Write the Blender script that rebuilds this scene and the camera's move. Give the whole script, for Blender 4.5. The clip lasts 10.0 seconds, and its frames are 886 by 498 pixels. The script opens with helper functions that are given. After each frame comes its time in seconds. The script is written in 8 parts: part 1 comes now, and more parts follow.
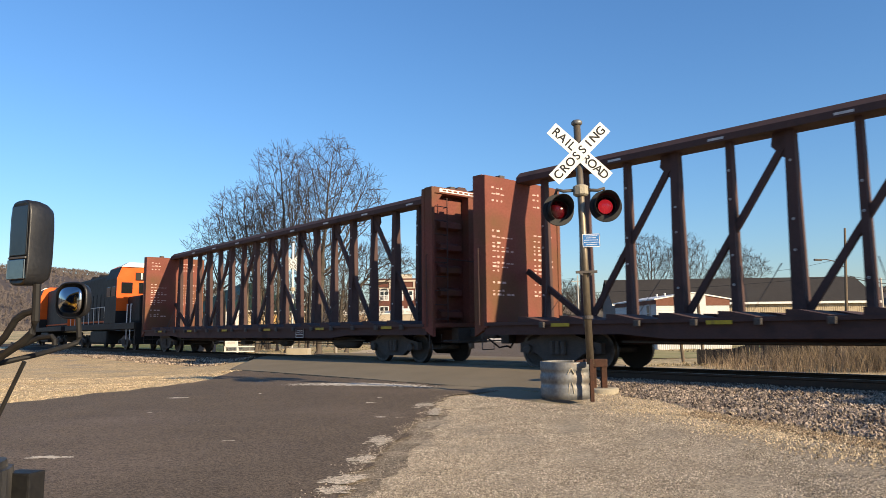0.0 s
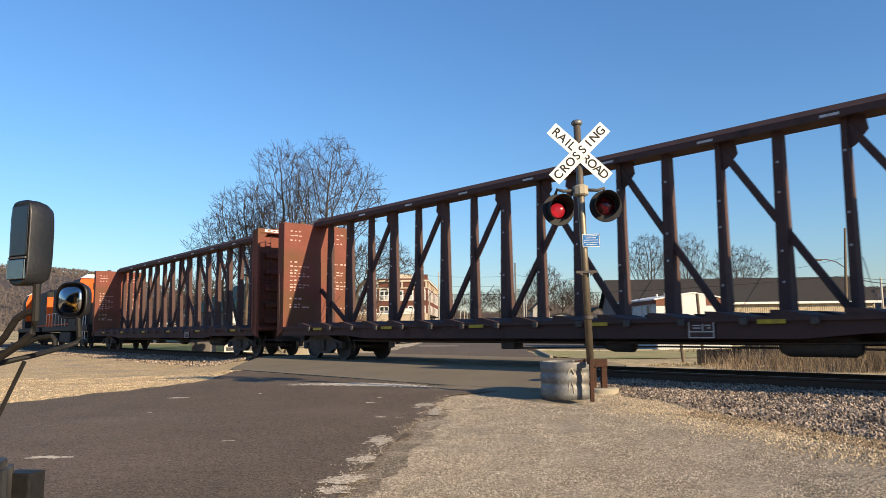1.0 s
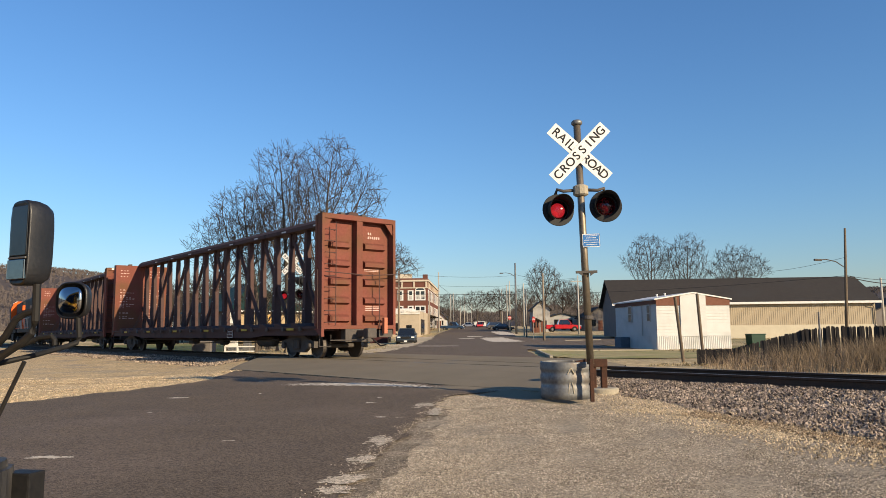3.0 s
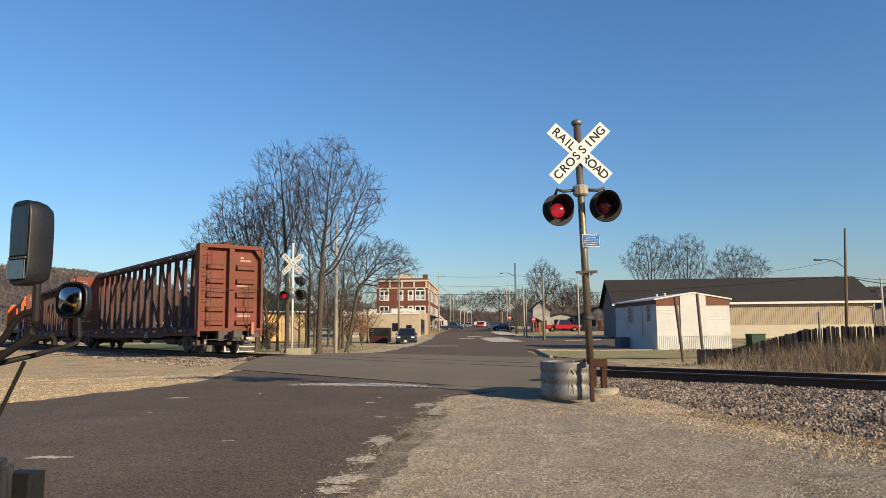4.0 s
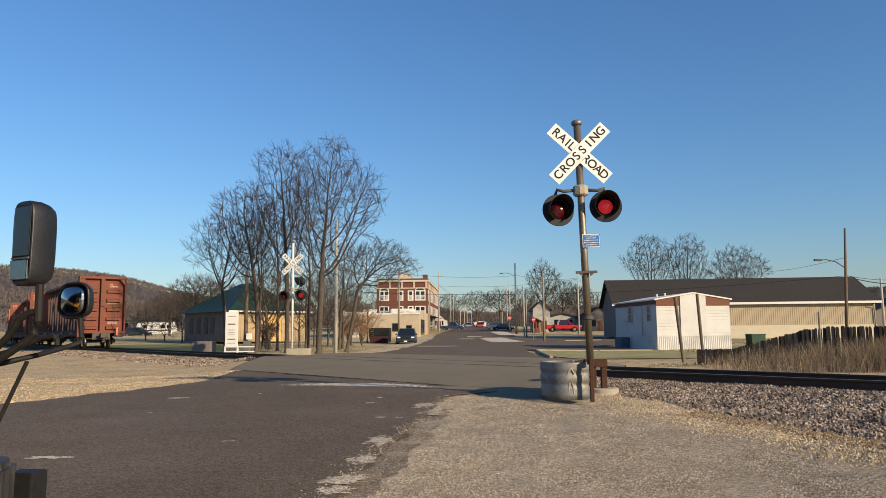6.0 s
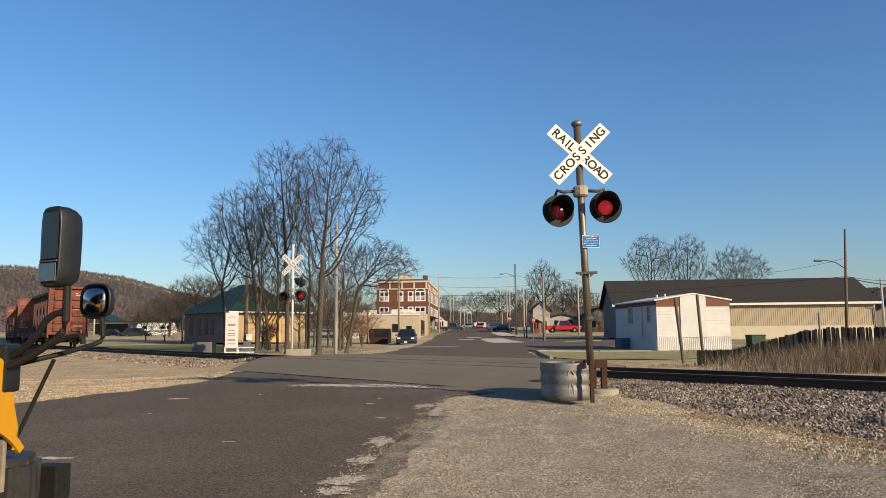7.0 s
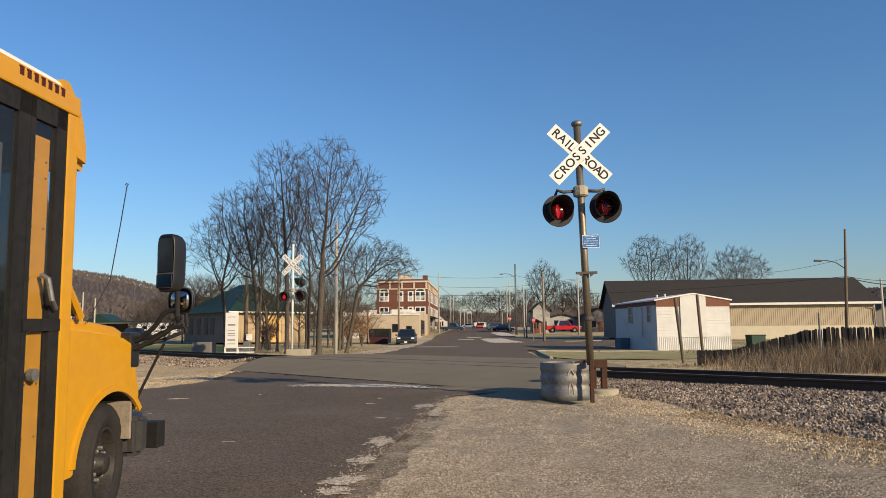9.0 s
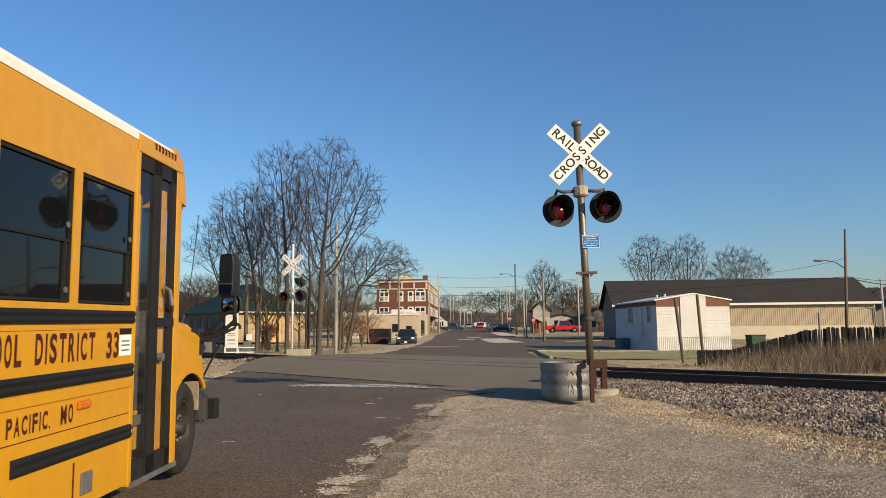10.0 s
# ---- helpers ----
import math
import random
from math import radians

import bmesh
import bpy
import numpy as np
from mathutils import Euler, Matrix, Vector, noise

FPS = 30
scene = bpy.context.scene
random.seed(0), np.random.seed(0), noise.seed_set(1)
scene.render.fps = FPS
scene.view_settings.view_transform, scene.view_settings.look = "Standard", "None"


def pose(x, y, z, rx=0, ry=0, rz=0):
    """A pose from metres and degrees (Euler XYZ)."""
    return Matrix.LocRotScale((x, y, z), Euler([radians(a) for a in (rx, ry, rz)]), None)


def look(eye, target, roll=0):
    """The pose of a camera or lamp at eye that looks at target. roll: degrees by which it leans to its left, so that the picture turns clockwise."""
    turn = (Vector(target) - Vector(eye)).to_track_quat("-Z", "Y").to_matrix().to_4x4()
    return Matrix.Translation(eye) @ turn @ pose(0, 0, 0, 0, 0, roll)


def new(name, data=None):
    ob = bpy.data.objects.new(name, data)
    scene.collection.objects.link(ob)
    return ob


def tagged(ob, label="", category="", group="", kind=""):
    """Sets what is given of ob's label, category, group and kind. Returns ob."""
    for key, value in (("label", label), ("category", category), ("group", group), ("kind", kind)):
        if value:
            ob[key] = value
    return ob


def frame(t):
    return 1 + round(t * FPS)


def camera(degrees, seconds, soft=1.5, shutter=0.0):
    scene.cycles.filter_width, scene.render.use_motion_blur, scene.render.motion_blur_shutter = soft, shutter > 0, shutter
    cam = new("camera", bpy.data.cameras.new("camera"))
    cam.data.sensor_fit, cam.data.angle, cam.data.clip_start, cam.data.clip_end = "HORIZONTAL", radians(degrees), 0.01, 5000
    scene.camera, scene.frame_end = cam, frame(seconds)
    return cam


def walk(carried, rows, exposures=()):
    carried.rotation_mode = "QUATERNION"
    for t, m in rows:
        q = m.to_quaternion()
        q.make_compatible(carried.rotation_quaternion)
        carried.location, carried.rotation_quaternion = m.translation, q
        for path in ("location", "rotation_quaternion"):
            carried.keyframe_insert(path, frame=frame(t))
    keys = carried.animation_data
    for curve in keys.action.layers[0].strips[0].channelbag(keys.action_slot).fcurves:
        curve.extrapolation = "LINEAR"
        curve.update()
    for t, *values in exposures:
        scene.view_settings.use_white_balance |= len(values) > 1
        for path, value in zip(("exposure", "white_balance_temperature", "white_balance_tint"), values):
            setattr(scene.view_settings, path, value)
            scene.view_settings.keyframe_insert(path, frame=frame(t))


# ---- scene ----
cam = camera(62.9, 10.0, soft=0.5, shutter=0.12)
EYE = (0.0, 0.0, 1.25)


def aim(pitch):
    """The standing camera, tilted up by that many degrees and leaning half a degree."""
    p = radians(pitch)
    return look(EYE, (0.0, 10 * math.cos(p), EYE[2] + 10 * math.sin(p)), -0.53)


walk(cam, [(0.0, aim(6.50)), (5.7, aim(6.50)), (6.8, aim(6.57)), (10.0, aim(6.57))],
     [(0.0, 0.62), (2.5, 0.46), (4.0, 0.29), (5.5, 0.25), (7.0, 0.25), (8.5, 0.2), (10.0, 0.21)])

# ---- sky and sun: a clear late winter afternoon, the sun low behind to the right
SUN_TO = Vector((0.742, -0.67, 0.0)).normalized()
SUN_UP = 19.5
world = bpy.data.worlds.new("sky")
scene.world = world
world.use_nodes = True
wn = world.node_tree.nodes
sky = wn.new("ShaderNodeTexSky")
sky.sky_type, sky.sun_disc = "NISHITA", False
sky.sun_elevation = radians(SUN_UP)
sky.sun_rotation = math.atan2(SUN_TO.x, SUN_TO.y)
sky.air_density, sky.dust_density, sky.ozone_density = 1.35, 0.6, 6.8
sky.altitude = 300
rich = wn.new("ShaderNodeHueSaturation")
rich.inputs["Saturation"].default_value = 1.05
world.node_tree.links.new(sky.outputs[0], rich.inputs["Color"])
cool = wn.new("ShaderNodeMix")
cool.data_type, cool.blend_type = "RGBA", "MULTIPLY"
cool.inputs[0].default_value, cool.inputs[7].default_value = 1.0, (1.06, 1.0, 1.03, 1)
world.node_tree.links.new(rich.outputs[0], cool.inputs[6])
world.node_tree.links.new(cool.outputs[2], wn["Background"].inputs[0])
wn["Background"].inputs[1].default_value = 0.118
sun = new("sun", bpy.data.lights.new("sun", "SUN"))
sun.data.energy, sun.data.angle, sun.data.color = 5.3, radians(0.6), (1.0, 0.80, 0.53)
ray = SUN_TO * math.cos(radians(SUN_UP)) + Vector((0, 0, math.sin(radians(SUN_UP))))
sun.matrix_world = ray.to_track_quat("Z", "Y").to_matrix().to_4x4()


# ---- materials
def mat(name, a, b=None, rough=0.8, metal=0.0, scale=6.0, fine=60.0, bump=0.0, bump_scale=40.0, mix=(0.35, 0.65), stretch=(1, 1, 1), rand=0.0, dirt=None,
        dirt_scale=1.2, dirt_at=(0.55, 0.75), emit=None, strength=0.0, coat=0.0, cells=0.0, cell_amount=0.5, islands=False):
    """Two colours mixed by broad and fine noise, a third as stains, fine relief."""
    m = bpy.data.materials.new(name)
    m.use_nodes = True
    nt = m.node_tree
    n, link = nt.nodes, nt.links.new
    bsdf = n["Principled BSDF"]
    bsdf.inputs["Roughness"].default_value, bsdf.inputs["Metallic"].default_value = rough, metal
    bsdf.inputs["Coat Weight"].default_value = coat
    bsdf.inputs["Specular IOR Level"].default_value = 0.5 if rough < 0.5 or metal > 0.5 else 0.2
    co = n.new("ShaderNodeTexCoord")
    mp = n.new("ShaderNodeMapping")
    mp.inputs["Scale"].default_value = stretch
    link(co.outputs["Object"], mp.inputs[0])
    b = b or tuple(c * 0.8 for c in a)

    def noise_of(s, detail=4.0):
        t = n.new("ShaderNodeTexNoise")
        t.inputs["Scale"].default_value, t.inputs["Detail"].default_value = s, detail
        link(mp.outputs[0], t.inputs["Vector"])
        return t.outputs["Fac"]

    def blend(fac, c1, c2):
        x = n.new("ShaderNodeMix")
        x.data_type = "RGBA"
        link(fac, x.inputs[0])
        for c, i in ((c1, 6), (c2, 7)):
            if hasattr(c, "is_linked"):
                link(c, x.inputs[i])
            else:
                x.inputs[i].default_value = (*c, 1)
        return x.outputs[2]

    def span(v, lo, hi):
        r = n.new("ShaderNodeMapRange")
        link(v, r.inputs[0])
        r.inputs[1].default_value, r.inputs[2].default_value = lo, hi
        return r.outputs[0]

    add = n.new("ShaderNodeMath")
    add.operation = "MULTIPLY_ADD"
    link(noise_of(fine), add.inputs[0])
    add.inputs[1].default_value = 0.55
    half = n.new("ShaderNodeMath")
    half.operation = "MULTIPLY"
    link(noise_of(scale), half.inputs[0])
    half.inputs[1].default_value = 0.45
    link(half.outputs[0], add.inputs[2])
    col = blend(span(add.outputs[0], *mix), a, b)
    if dirt:
        col = blend(span(noise_of(dirt_scale, 6.0), *dirt_at), col, dirt)
    if rand:
        info = n.new("ShaderNodeObjectInfo")
        geo = n.new("ShaderNodeNewGeometry")
        s = n.new("ShaderNodeMath")
        s.operation = "ADD"
        if not islands:
            link(info.outputs["Random"], s.inputs[0])
        else:
            s.inputs[0].default_value = 0.0
        link(geo.outputs["Random Per Island"], s.inputs[1])
        hsv = n.new("ShaderNodeHueSaturation")
        r = n.new("ShaderNodeMapRange")
        link(s.outputs[0], r.inputs[0])
        r.inputs[2].default_value = 1.0 if islands else 2.0
        r.inputs[3].default_value, r.inputs[4].default_value = 1 - rand, 1 + rand
        link(r.outputs[0], hsv.inputs["Value"])
        link(col, hsv.inputs["Color"])
        col = hsv.outputs[0]
    if cells:
        vo = n.new("ShaderNodeTexVoronoi")
        vo.inputs["Scale"].default_value = cells
        link(mp.outputs[0], vo.inputs["Vector"])
        bw = n.new("ShaderNodeSeparateColor")
        link(vo.outputs["Color"], bw.inputs[0])
        hs = n.new("ShaderNodeHueSaturation")
        r2 = n.new("ShaderNodeMapRange")
        link(bw.outputs[0], r2.inputs[0])
        r2.inputs[3].default_value, r2.inputs[4].default_value = 1 - cell_amount, 1 + cell_amount
        link(r2.outputs[0], hs.inputs["Value"])
        link(col, hs.inputs["Color"])
        col = hs.outputs[0]
    link(col, bsdf.inputs["Base Color"])
    rr = n.new("ShaderNodeMapRange")
    link(add.outputs[0], rr.inputs[0])
    rr.inputs[1].default_value, rr.inputs[2].default_value = 0.3, 0.7
    rr.inputs[3].default_value, rr.inputs[4].default_value = max(rough - 0.12, 0.03), min(rough + 0.1, 1)
    link(rr.outputs[0], bsdf.inputs["Roughness"])
    if bump:
        bp = n.new("ShaderNodeBump")
        bp.inputs["Strength"].default_value = 1.0
        bp.inputs["Distance"].default_value = bump
        link(noise_of(bump_scale), bp.inputs["Height"])
        link(bp.outputs[0], bsdf.inputs["Normal"])
    if emit:
        bsdf.inputs["Emission Color"].default_value = (*emit, 1)
        bsdf.inputs["Emission Strength"].default_value = strength
    return m


def glass_mat(name, tint, rough=0.05):
    m = bpy.data.materials.new(name)
    m.use_nodes = True
    b = m.node_tree.nodes["Principled BSDF"]
    b.inputs["Base Color"].default_value = (*tint, 1)
    b.inputs["Roughness"].default_value = rough
    b.inputs["Specular IOR Level"].default_value = 0.8
    b.inputs["Coat Weight"].default_value = 0.6
    return m


ASPHALT = mat("asphalt", (0.112, 0.083, 0.056), (0.160, 0.120, 0.083), 0.9, scale=0.9, fine=70, cells=65, cell_amount=0.5, bump=0.006, bump_scale=90, dirt=(0.185, 0.138, 0.102), dirt_scale=0.35, dirt_at=(0.5, 0.8))
CROSS_ASPHALT = mat("crossing_asphalt", (0.185, 0.150, 0.098), (0.245, 0.20, 0.135), 0.9, scale=1.2, fine=60, bump=0.004, bump_scale=80)
PALE_PATCH = mat("worn_paint", (0.72, 0.62, 0.48), (0.5, 0.42, 0.32), 0.9, scale=4, fine=40, bump=0.003, bump_scale=60)
# gravel base is darkened to paint the shaded gaps between the chips
GRAVEL = mat("gravel", (0.225, 0.178, 0.12), (0.46, 0.382, 0.27), 0.95, scale=1.0, fine=40, cells=42, cell_amount=0.35, bump=0.009, bump_scale=40, dirt=(0.26, 0.215, 0.155), dirt_scale=0.5, dirt_at=(0.45, 0.7))
SAND = mat("sandy_gravel", (0.45, 0.315, 0.155), (0.62, 0.46, 0.255), 0.95, scale=1.0, fine=25, cells=24, cell_amount=0.45, bump=0.014, bump_scale=30, dirt=(0.36, 0.29, 0.20), dirt_scale=0.6, dirt_at=(0.5, 0.75))
GRASS = mat("winter_grass", (0.34, 0.255, 0.13), (0.64, 0.49, 0.275), 0.95, scale=0.4, fine=25, cells=7, cell_amount=0.35, bump=0.04, bump_scale=20, dirt=(0.22, 0.21, 0.09), dirt_scale=0.08, dirt_at=(0.48, 0.66))
BALLAST = mat("ballast_stone", (0.085, 0.064, 0.053), (0.38, 0.305, 0.235), 0.92, scale=1.2, fine=14, bump=0.01, bump_scale=60, rand=0.85, islands=True)
RAIL = mat("rusty_rail", (0.07, 0.045, 0.032), (0.11, 0.07, 0.048), 0.85, 0.1, scale=5, fine=50, bump=0.001)
RAIL_TOP = mat("polished_rail", (0.3, 0.27, 0.25), (0.2, 0.17, 0.15), 0.45, 0.7)
TIE = mat("tarred_wood", (0.06, 0.05, 0.042), (0.11, 0.09, 0.075), 0.95, scale=4, fine=40, bump=0.01, stretch=(1, 6, 1))
CAR_RED = mat("oxide_red_paint", (0.205, 0.068, 0.049), (0.152, 0.051, 0.039), 0.8, scale=1.1, fine=18, bump=0.004, bump_scale=14, dirt=(0.13, 0.065, 0.034), dirt_scale=0.9, dirt_at=(0.42, 0.7))
# flatcar side steel: oxide red darkened in colour for shade, plus grime
CAR_DARK = mat("shade_dark_grimy_steel", (0.066, 0.040, 0.037), (0.092, 0.054, 0.048), 0.8, scale=1.5, fine=30, bump=0.002, dirt=(0.04, 0.03, 0.029), dirt_scale=1.5)
STEEL_BLACK = mat("truck_steel", (0.07, 0.063, 0.06), (0.12, 0.104, 0.092), 0.75, 0.2, scale=5, fine=40, bump=0.002)
WHEEL_RIM = mat("worn_wheel_steel", (0.13, 0.115, 0.105), (0.065, 0.055, 0.05), 0.5, 0.7)
WHITE = mat("white_paint", (0.72, 0.71, 0.68), (0.62, 0.6, 0.56), 0.6, scale=3, fine=30)
ORANGE = mat("orange_loco_paint", (0.66, 0.105, 0.008), (0.55, 0.085, 0.008), 0.6, scale=2, fine=20)
BLACK = mat("black_paint", (0.010, 0.010, 0.011), (0.02, 0.019, 0.018), 0.65, scale=3, fine=30)
YELLOW = mat("school_bus_yellow", (0.53, 0.262, 0.006), (0.475, 0.23, 0.006), 0.38, scale=0.8, fine=12, coat=0.15, dirt=(0.47, 0.228, 0.014), dirt_scale=2.0, dirt_at=(0.5, 0.8))
RUBBER = mat("rubber", (0.018, 0.017, 0.017), (0.035, 0.032, 0.03), 0.85, scale=6, fine=60, bump=0.002)
PLASTIC = mat("black_plastic", (0.009, 0.0095, 0.011), (0.015, 0.015, 0.017), 0.42, scale=6, fine=80, bump=0.0006, bump_scale=300)
GLASS = glass_mat("dark_glass", (0.012, 0.014, 0.016))
DARK_PANE = mat("dim_window_pane", (0.012, 0.014, 0.017), (0.03, 0.032, 0.036), 0.35, scale=1, fine=8)
GALV = mat("galvanised_steel", (0.235, 0.235, 0.23), (0.15, 0.147, 0.143), 0.6, 0.6, scale=3, fine=22, bump=0.002, dirt=(0.16, 0.12, 0.09), dirt_scale=3)
POLE = mat("weathered_aluminium", (0.28, 0.235, 0.175), (0.18, 0.145, 0.105), 0.5, 0.75, scale=3, fine=30, stretch=(1, 1, 0.3), dirt=(0.1, 0.07, 0.045), dirt_scale=2)
BARK = mat("bark", (0.05, 0.041, 0.033), (0.105, 0.086, 0.068), 0.95, scale=3, fine=25, bump=0.01, bump_scale=25, stretch=(1, 1, 0.3))
TWIG = mat("twig", (0.045, 0.037, 0.031), (0.09, 0.074, 0.060), 0.95)
WOOD_POLE = mat("pole_wood", (0.105, 0.08, 0.057), (0.165, 0.128, 0.092), 0.9, scale=4, fine=30, stretch=(1, 1, 0.15), bump=0.004)
GREY_POLE = mat("grey_pole_wood", (0.34, 0.315, 0.275), (0.46, 0.43, 0.38), 0.9, scale=4, fine=30, stretch=(1, 1, 0.15))
CONCRETE = mat("concrete", (0.42, 0.37, 0.28), (0.3, 0.265, 0.2), 0.9, scale=3, fine=40, bump=0.004)
SIGN_WHITE = mat("white_reflective_sheet", (0.78, 0.78, 0.76), (0.68, 0.68, 0.66), 0.55, scale=4, fine=20, dirt=(0.55, 0.53, 0.5), dirt_scale=2)
SIDING = mat("white_siding", (0.58, 0.575, 0.555), (0.49, 0.485, 0.465), 0.6, scale=1.5, fine=20, dirt=(0.43, 0.43, 0.41), dirt_scale=0.7)


# ---- mesh helpers
def part(name, bm, material, parent=None, label="", m=None, smooth=False):
    """Links a bmesh as one mesh object, under a thing where one is given."""
    me = bpy.data.meshes.new(name)
    if smooth:
        for f in bm.faces:
            f.smooth = True
    bm.to_mesh(me)
    bm.free()
    for x in material if isinstance(material, (list, tuple)) else [material]:
        me.materials.append(x)
    ob = new(name, me)
    if parent:
        ob.parent = parent
    if m is not None:
        ob.matrix_basis = m
    if label:
        tagged(ob, label)
    return ob


def shared(name, source, parent, m):
    """Another object on the mesh of one that is already made."""
    ob = new(name, source.data)
    ob.parent = parent
    ob.matrix_basis = m
    return ob


def thing(name, label, category, m=None, group="", kind=""):
    ob = new(name)
    ob.empty_display_size = 0.3
    if m is not None:
        ob.matrix_basis = m
    return tagged(ob, label, category, group, kind)


def box(bm, x0, x1, y0, y1, z0, z1, bevel=0.0, mi=0):
    v = [bm.verts.new((x, y, z)) for z in (z0, z1) for y in (y0, y1) for x in (x0, x1)]
    fs = [bm.faces.new([v[i] for i in q]) for q in ((0, 2, 3, 1), (4, 5, 7, 6), (0, 1, 5, 4), (2, 6, 7, 3), (0, 4, 6, 2), (1, 3, 7, 5))]
    for f in fs:
        f.material_index = mi
    if bevel:
        es = {e for f in fs for e in f.edges}
        bmesh.ops.bevel(bm, geom=list(es), offset=bevel, segments=2, affect="EDGES", profile=0.6)
    return bm


def boxed(*a, **k):
    return box(bmesh.new(), *a, **k)


def tube(bm, p0, p1, r0, r1=None, n=8, caps=True, mi=0):
    p0, p1 = Vector(p0), Vector(p1)
    r1 = r0 if r1 is None else r1
    z = (p1 - p0).normalized()
    x = z.orthogonal().normalized()
    y = z.cross(x)
    rings = []
    for p, r in ((p0, r0), (p1, r1)):
        rings.append([bm.verts.new(p + (x * math.cos(a) + y * math.sin(a)) * r) for a in (2 * math.pi * i / n for i in range(n))])
    for i in range(n):
        bm.faces.new((rings[0][i], rings[0][(i + 1) % n], rings[1][(i + 1) % n], rings[1][i])).material_index = mi
    if caps:
        bm.faces.new(rings[0][::-1]).material_index = mi
        bm.faces.new(rings[1]).material_index = mi
    return bm


def pipe(bm, pts, r, n=8, mi=0):
    """A round bar along a line of points, with one skin."""
    pts = [Vector(p) for p in pts]
    rings = []
    ref = Vector((0.31, 0.17, 0.93))
    for i, p in enumerate(pts):
        d = (pts[min(i + 1, len(pts) - 1)] - pts[max(i - 1, 0)]).normalized()
        x = d.cross(ref).normalized()
        y = d.cross(x)
        rr = r[i] if isinstance(r, (list, tuple)) else r
        rings.append([bm.verts.new(p + (x * math.cos(a) + y * math.sin(a)) * rr) for a in (2 * math.pi * k / n for k in range(n))])
    for a, b in zip(rings, rings[1:]):
        for k in range(n):
            bm.faces.new((a[k], a[(k + 1) % n], b[(k + 1) % n], b[k])).material_index = mi
    bm.faces.new(rings[0][::-1])
    bm.faces.new(rings[-1])
    return bm


def prism(bm, outline, axis, a0, a1, mi=0):
    """An outline of (u, v) pairs pushed along an axis: x (u=y, v=z), y (u=x, v=z), z (u=x, v=y)."""
    def at(u, v, w):
        return {"x": (w, u, v), "y": (u, w, v), "z": (u, v, w)}[axis]
    lo = [bm.verts.new(at(u, v, a0)) for u, v in outline]
    hi = [bm.verts.new(at(u, v, a1)) for u, v in outline]
    k = len(outline)
    for i in range(k):
        bm.faces.new((lo[i], lo[(i + 1) % k], hi[(i + 1) % k], hi[i])).material_index = mi
    bm.faces.new(lo[::-1]).material_index = mi
    bm.faces.new(hi).material_index = mi
    bmesh.ops.recalc_face_normals(bm, faces=bm.faces)
    return bm


def lathe(bm, profile, n=20, centre=(0, 0, 0), axis="z", mi=0, caps=True):
    """A profile of (radius, height) pairs turned round an axis through centre."""
    rings = []
    c = Vector(centre)
    for r, h in profile:
        ring = []
        for i in range(n):
            a = 2 * math.pi * i / n
            u, v = r * math.cos(a), r * math.sin(a)
            ring.append(bm.verts.new(c + Vector({"z": (u, v, h), "x": (h, u, v), "y": (u, h, v)}[axis])))
        rings.append(ring)
    for a, b in zip(rings, rings[1:]):
        for i in range(n):
            bm.faces.new((a[i], a[(i + 1) % n], b[(i + 1) % n], b[i])).material_index = mi
    if caps and profile[0][0] > 1e-4:
        bm.faces.new(rings[0][::-1]).material_index = mi
    if caps and profile[-1][0] > 1e-4:
        bm.faces.new(rings[-1]).material_index = mi
    bmesh.ops.recalc_face_normals(bm, faces=bm.faces)
    return bm


def words(text, size, material, parent, m, name="lettering", depth=0.003, width=1.0, bold=0.0):
    """Raised lettering as a mesh, centred on its pose, facing +z of that pose."""
    c = bpy.data.curves.new(name, "FONT")
    c.offset = bold
    c.body, c.size, c.extrude, c.align_x, c.align_y = text, size, depth, "CENTER", "CENTER"
    o = bpy.data.objects.new(name, c)
    me = bpy.data.meshes.new_from_object(o)
    bpy.data.objects.remove(o)
    me.materials.clear()
    me.materials.append(material)
    ob = new(name, me)
    ob.parent = parent
    ob.matrix_basis = m @ Matrix.Diagonal((width, 1, 1, 1))
    return ob


# ---- the lie of the land: the railway runs on a low bank, the street climbs away behind it
TURN = 0.7523
ALONG = Vector((-math.sin(TURN), math.cos(TURN), 0))
ACROSS = Vector((math.cos(TURN), math.sin(TURN), 0))
CENTRE = 12.815 + 1.475
RAIL_Z = 0.381


def track(s, v=0.0, z=RAIL_Z):
    """A point s metres along the line, v metres to its far side."""
    c = 0.179 * s * s / 200
    slope = 0.179 * s / 100
    side = (ACROSS - ALONG * slope).normalized()
    return ALONG * s + ACROSS * (CENTRE + c) + side * v + Vector((0, 0, z))


def track_pose(s):
    slope = 0.179 * s / 100
    d = (ALONG + ACROSS * slope).normalized()
    p = track(s)
    return pose(p.x, p.y, p.z, 0, 0, math.degrees(math.atan2(-d.x, d.y)))


def ramp(v, table):
    for (a, za), (b, zb) in zip(table, table[1:]):
        if v <= b:
            f = max(0.0, min(1.0, (v - a) / (b - a)))
            return za + (zb - za) * f
    return table[-1][1]


ROAD_UP = [(-14, 0.0), (-8, 0.06), (-4.75, 0.2), (-2.8, 0.32), (-1.6, 0.372), (1.7, 0.372), (4, 0.33), (9, 0.2), (25, 0.1)]
FIELD_UP = [(-14, 0.0), (-8, 0.04), (-5, 0.08), (-3.6, 0.1), (-1.8, 0.13), (1.8, 0.13), (3.5, 0.1), (9, 0.05), (25, 0.02)]


def lie(x, y):
    """v: the distance from the line, counted to its far side; s: along it."""
    s = ALONG.x * x + ALONG.y * y
    return ACROSS.x * x + ACROSS.y * y - CENTRE - 0.179 * min(abs(s), 150) ** 2 / 200, s


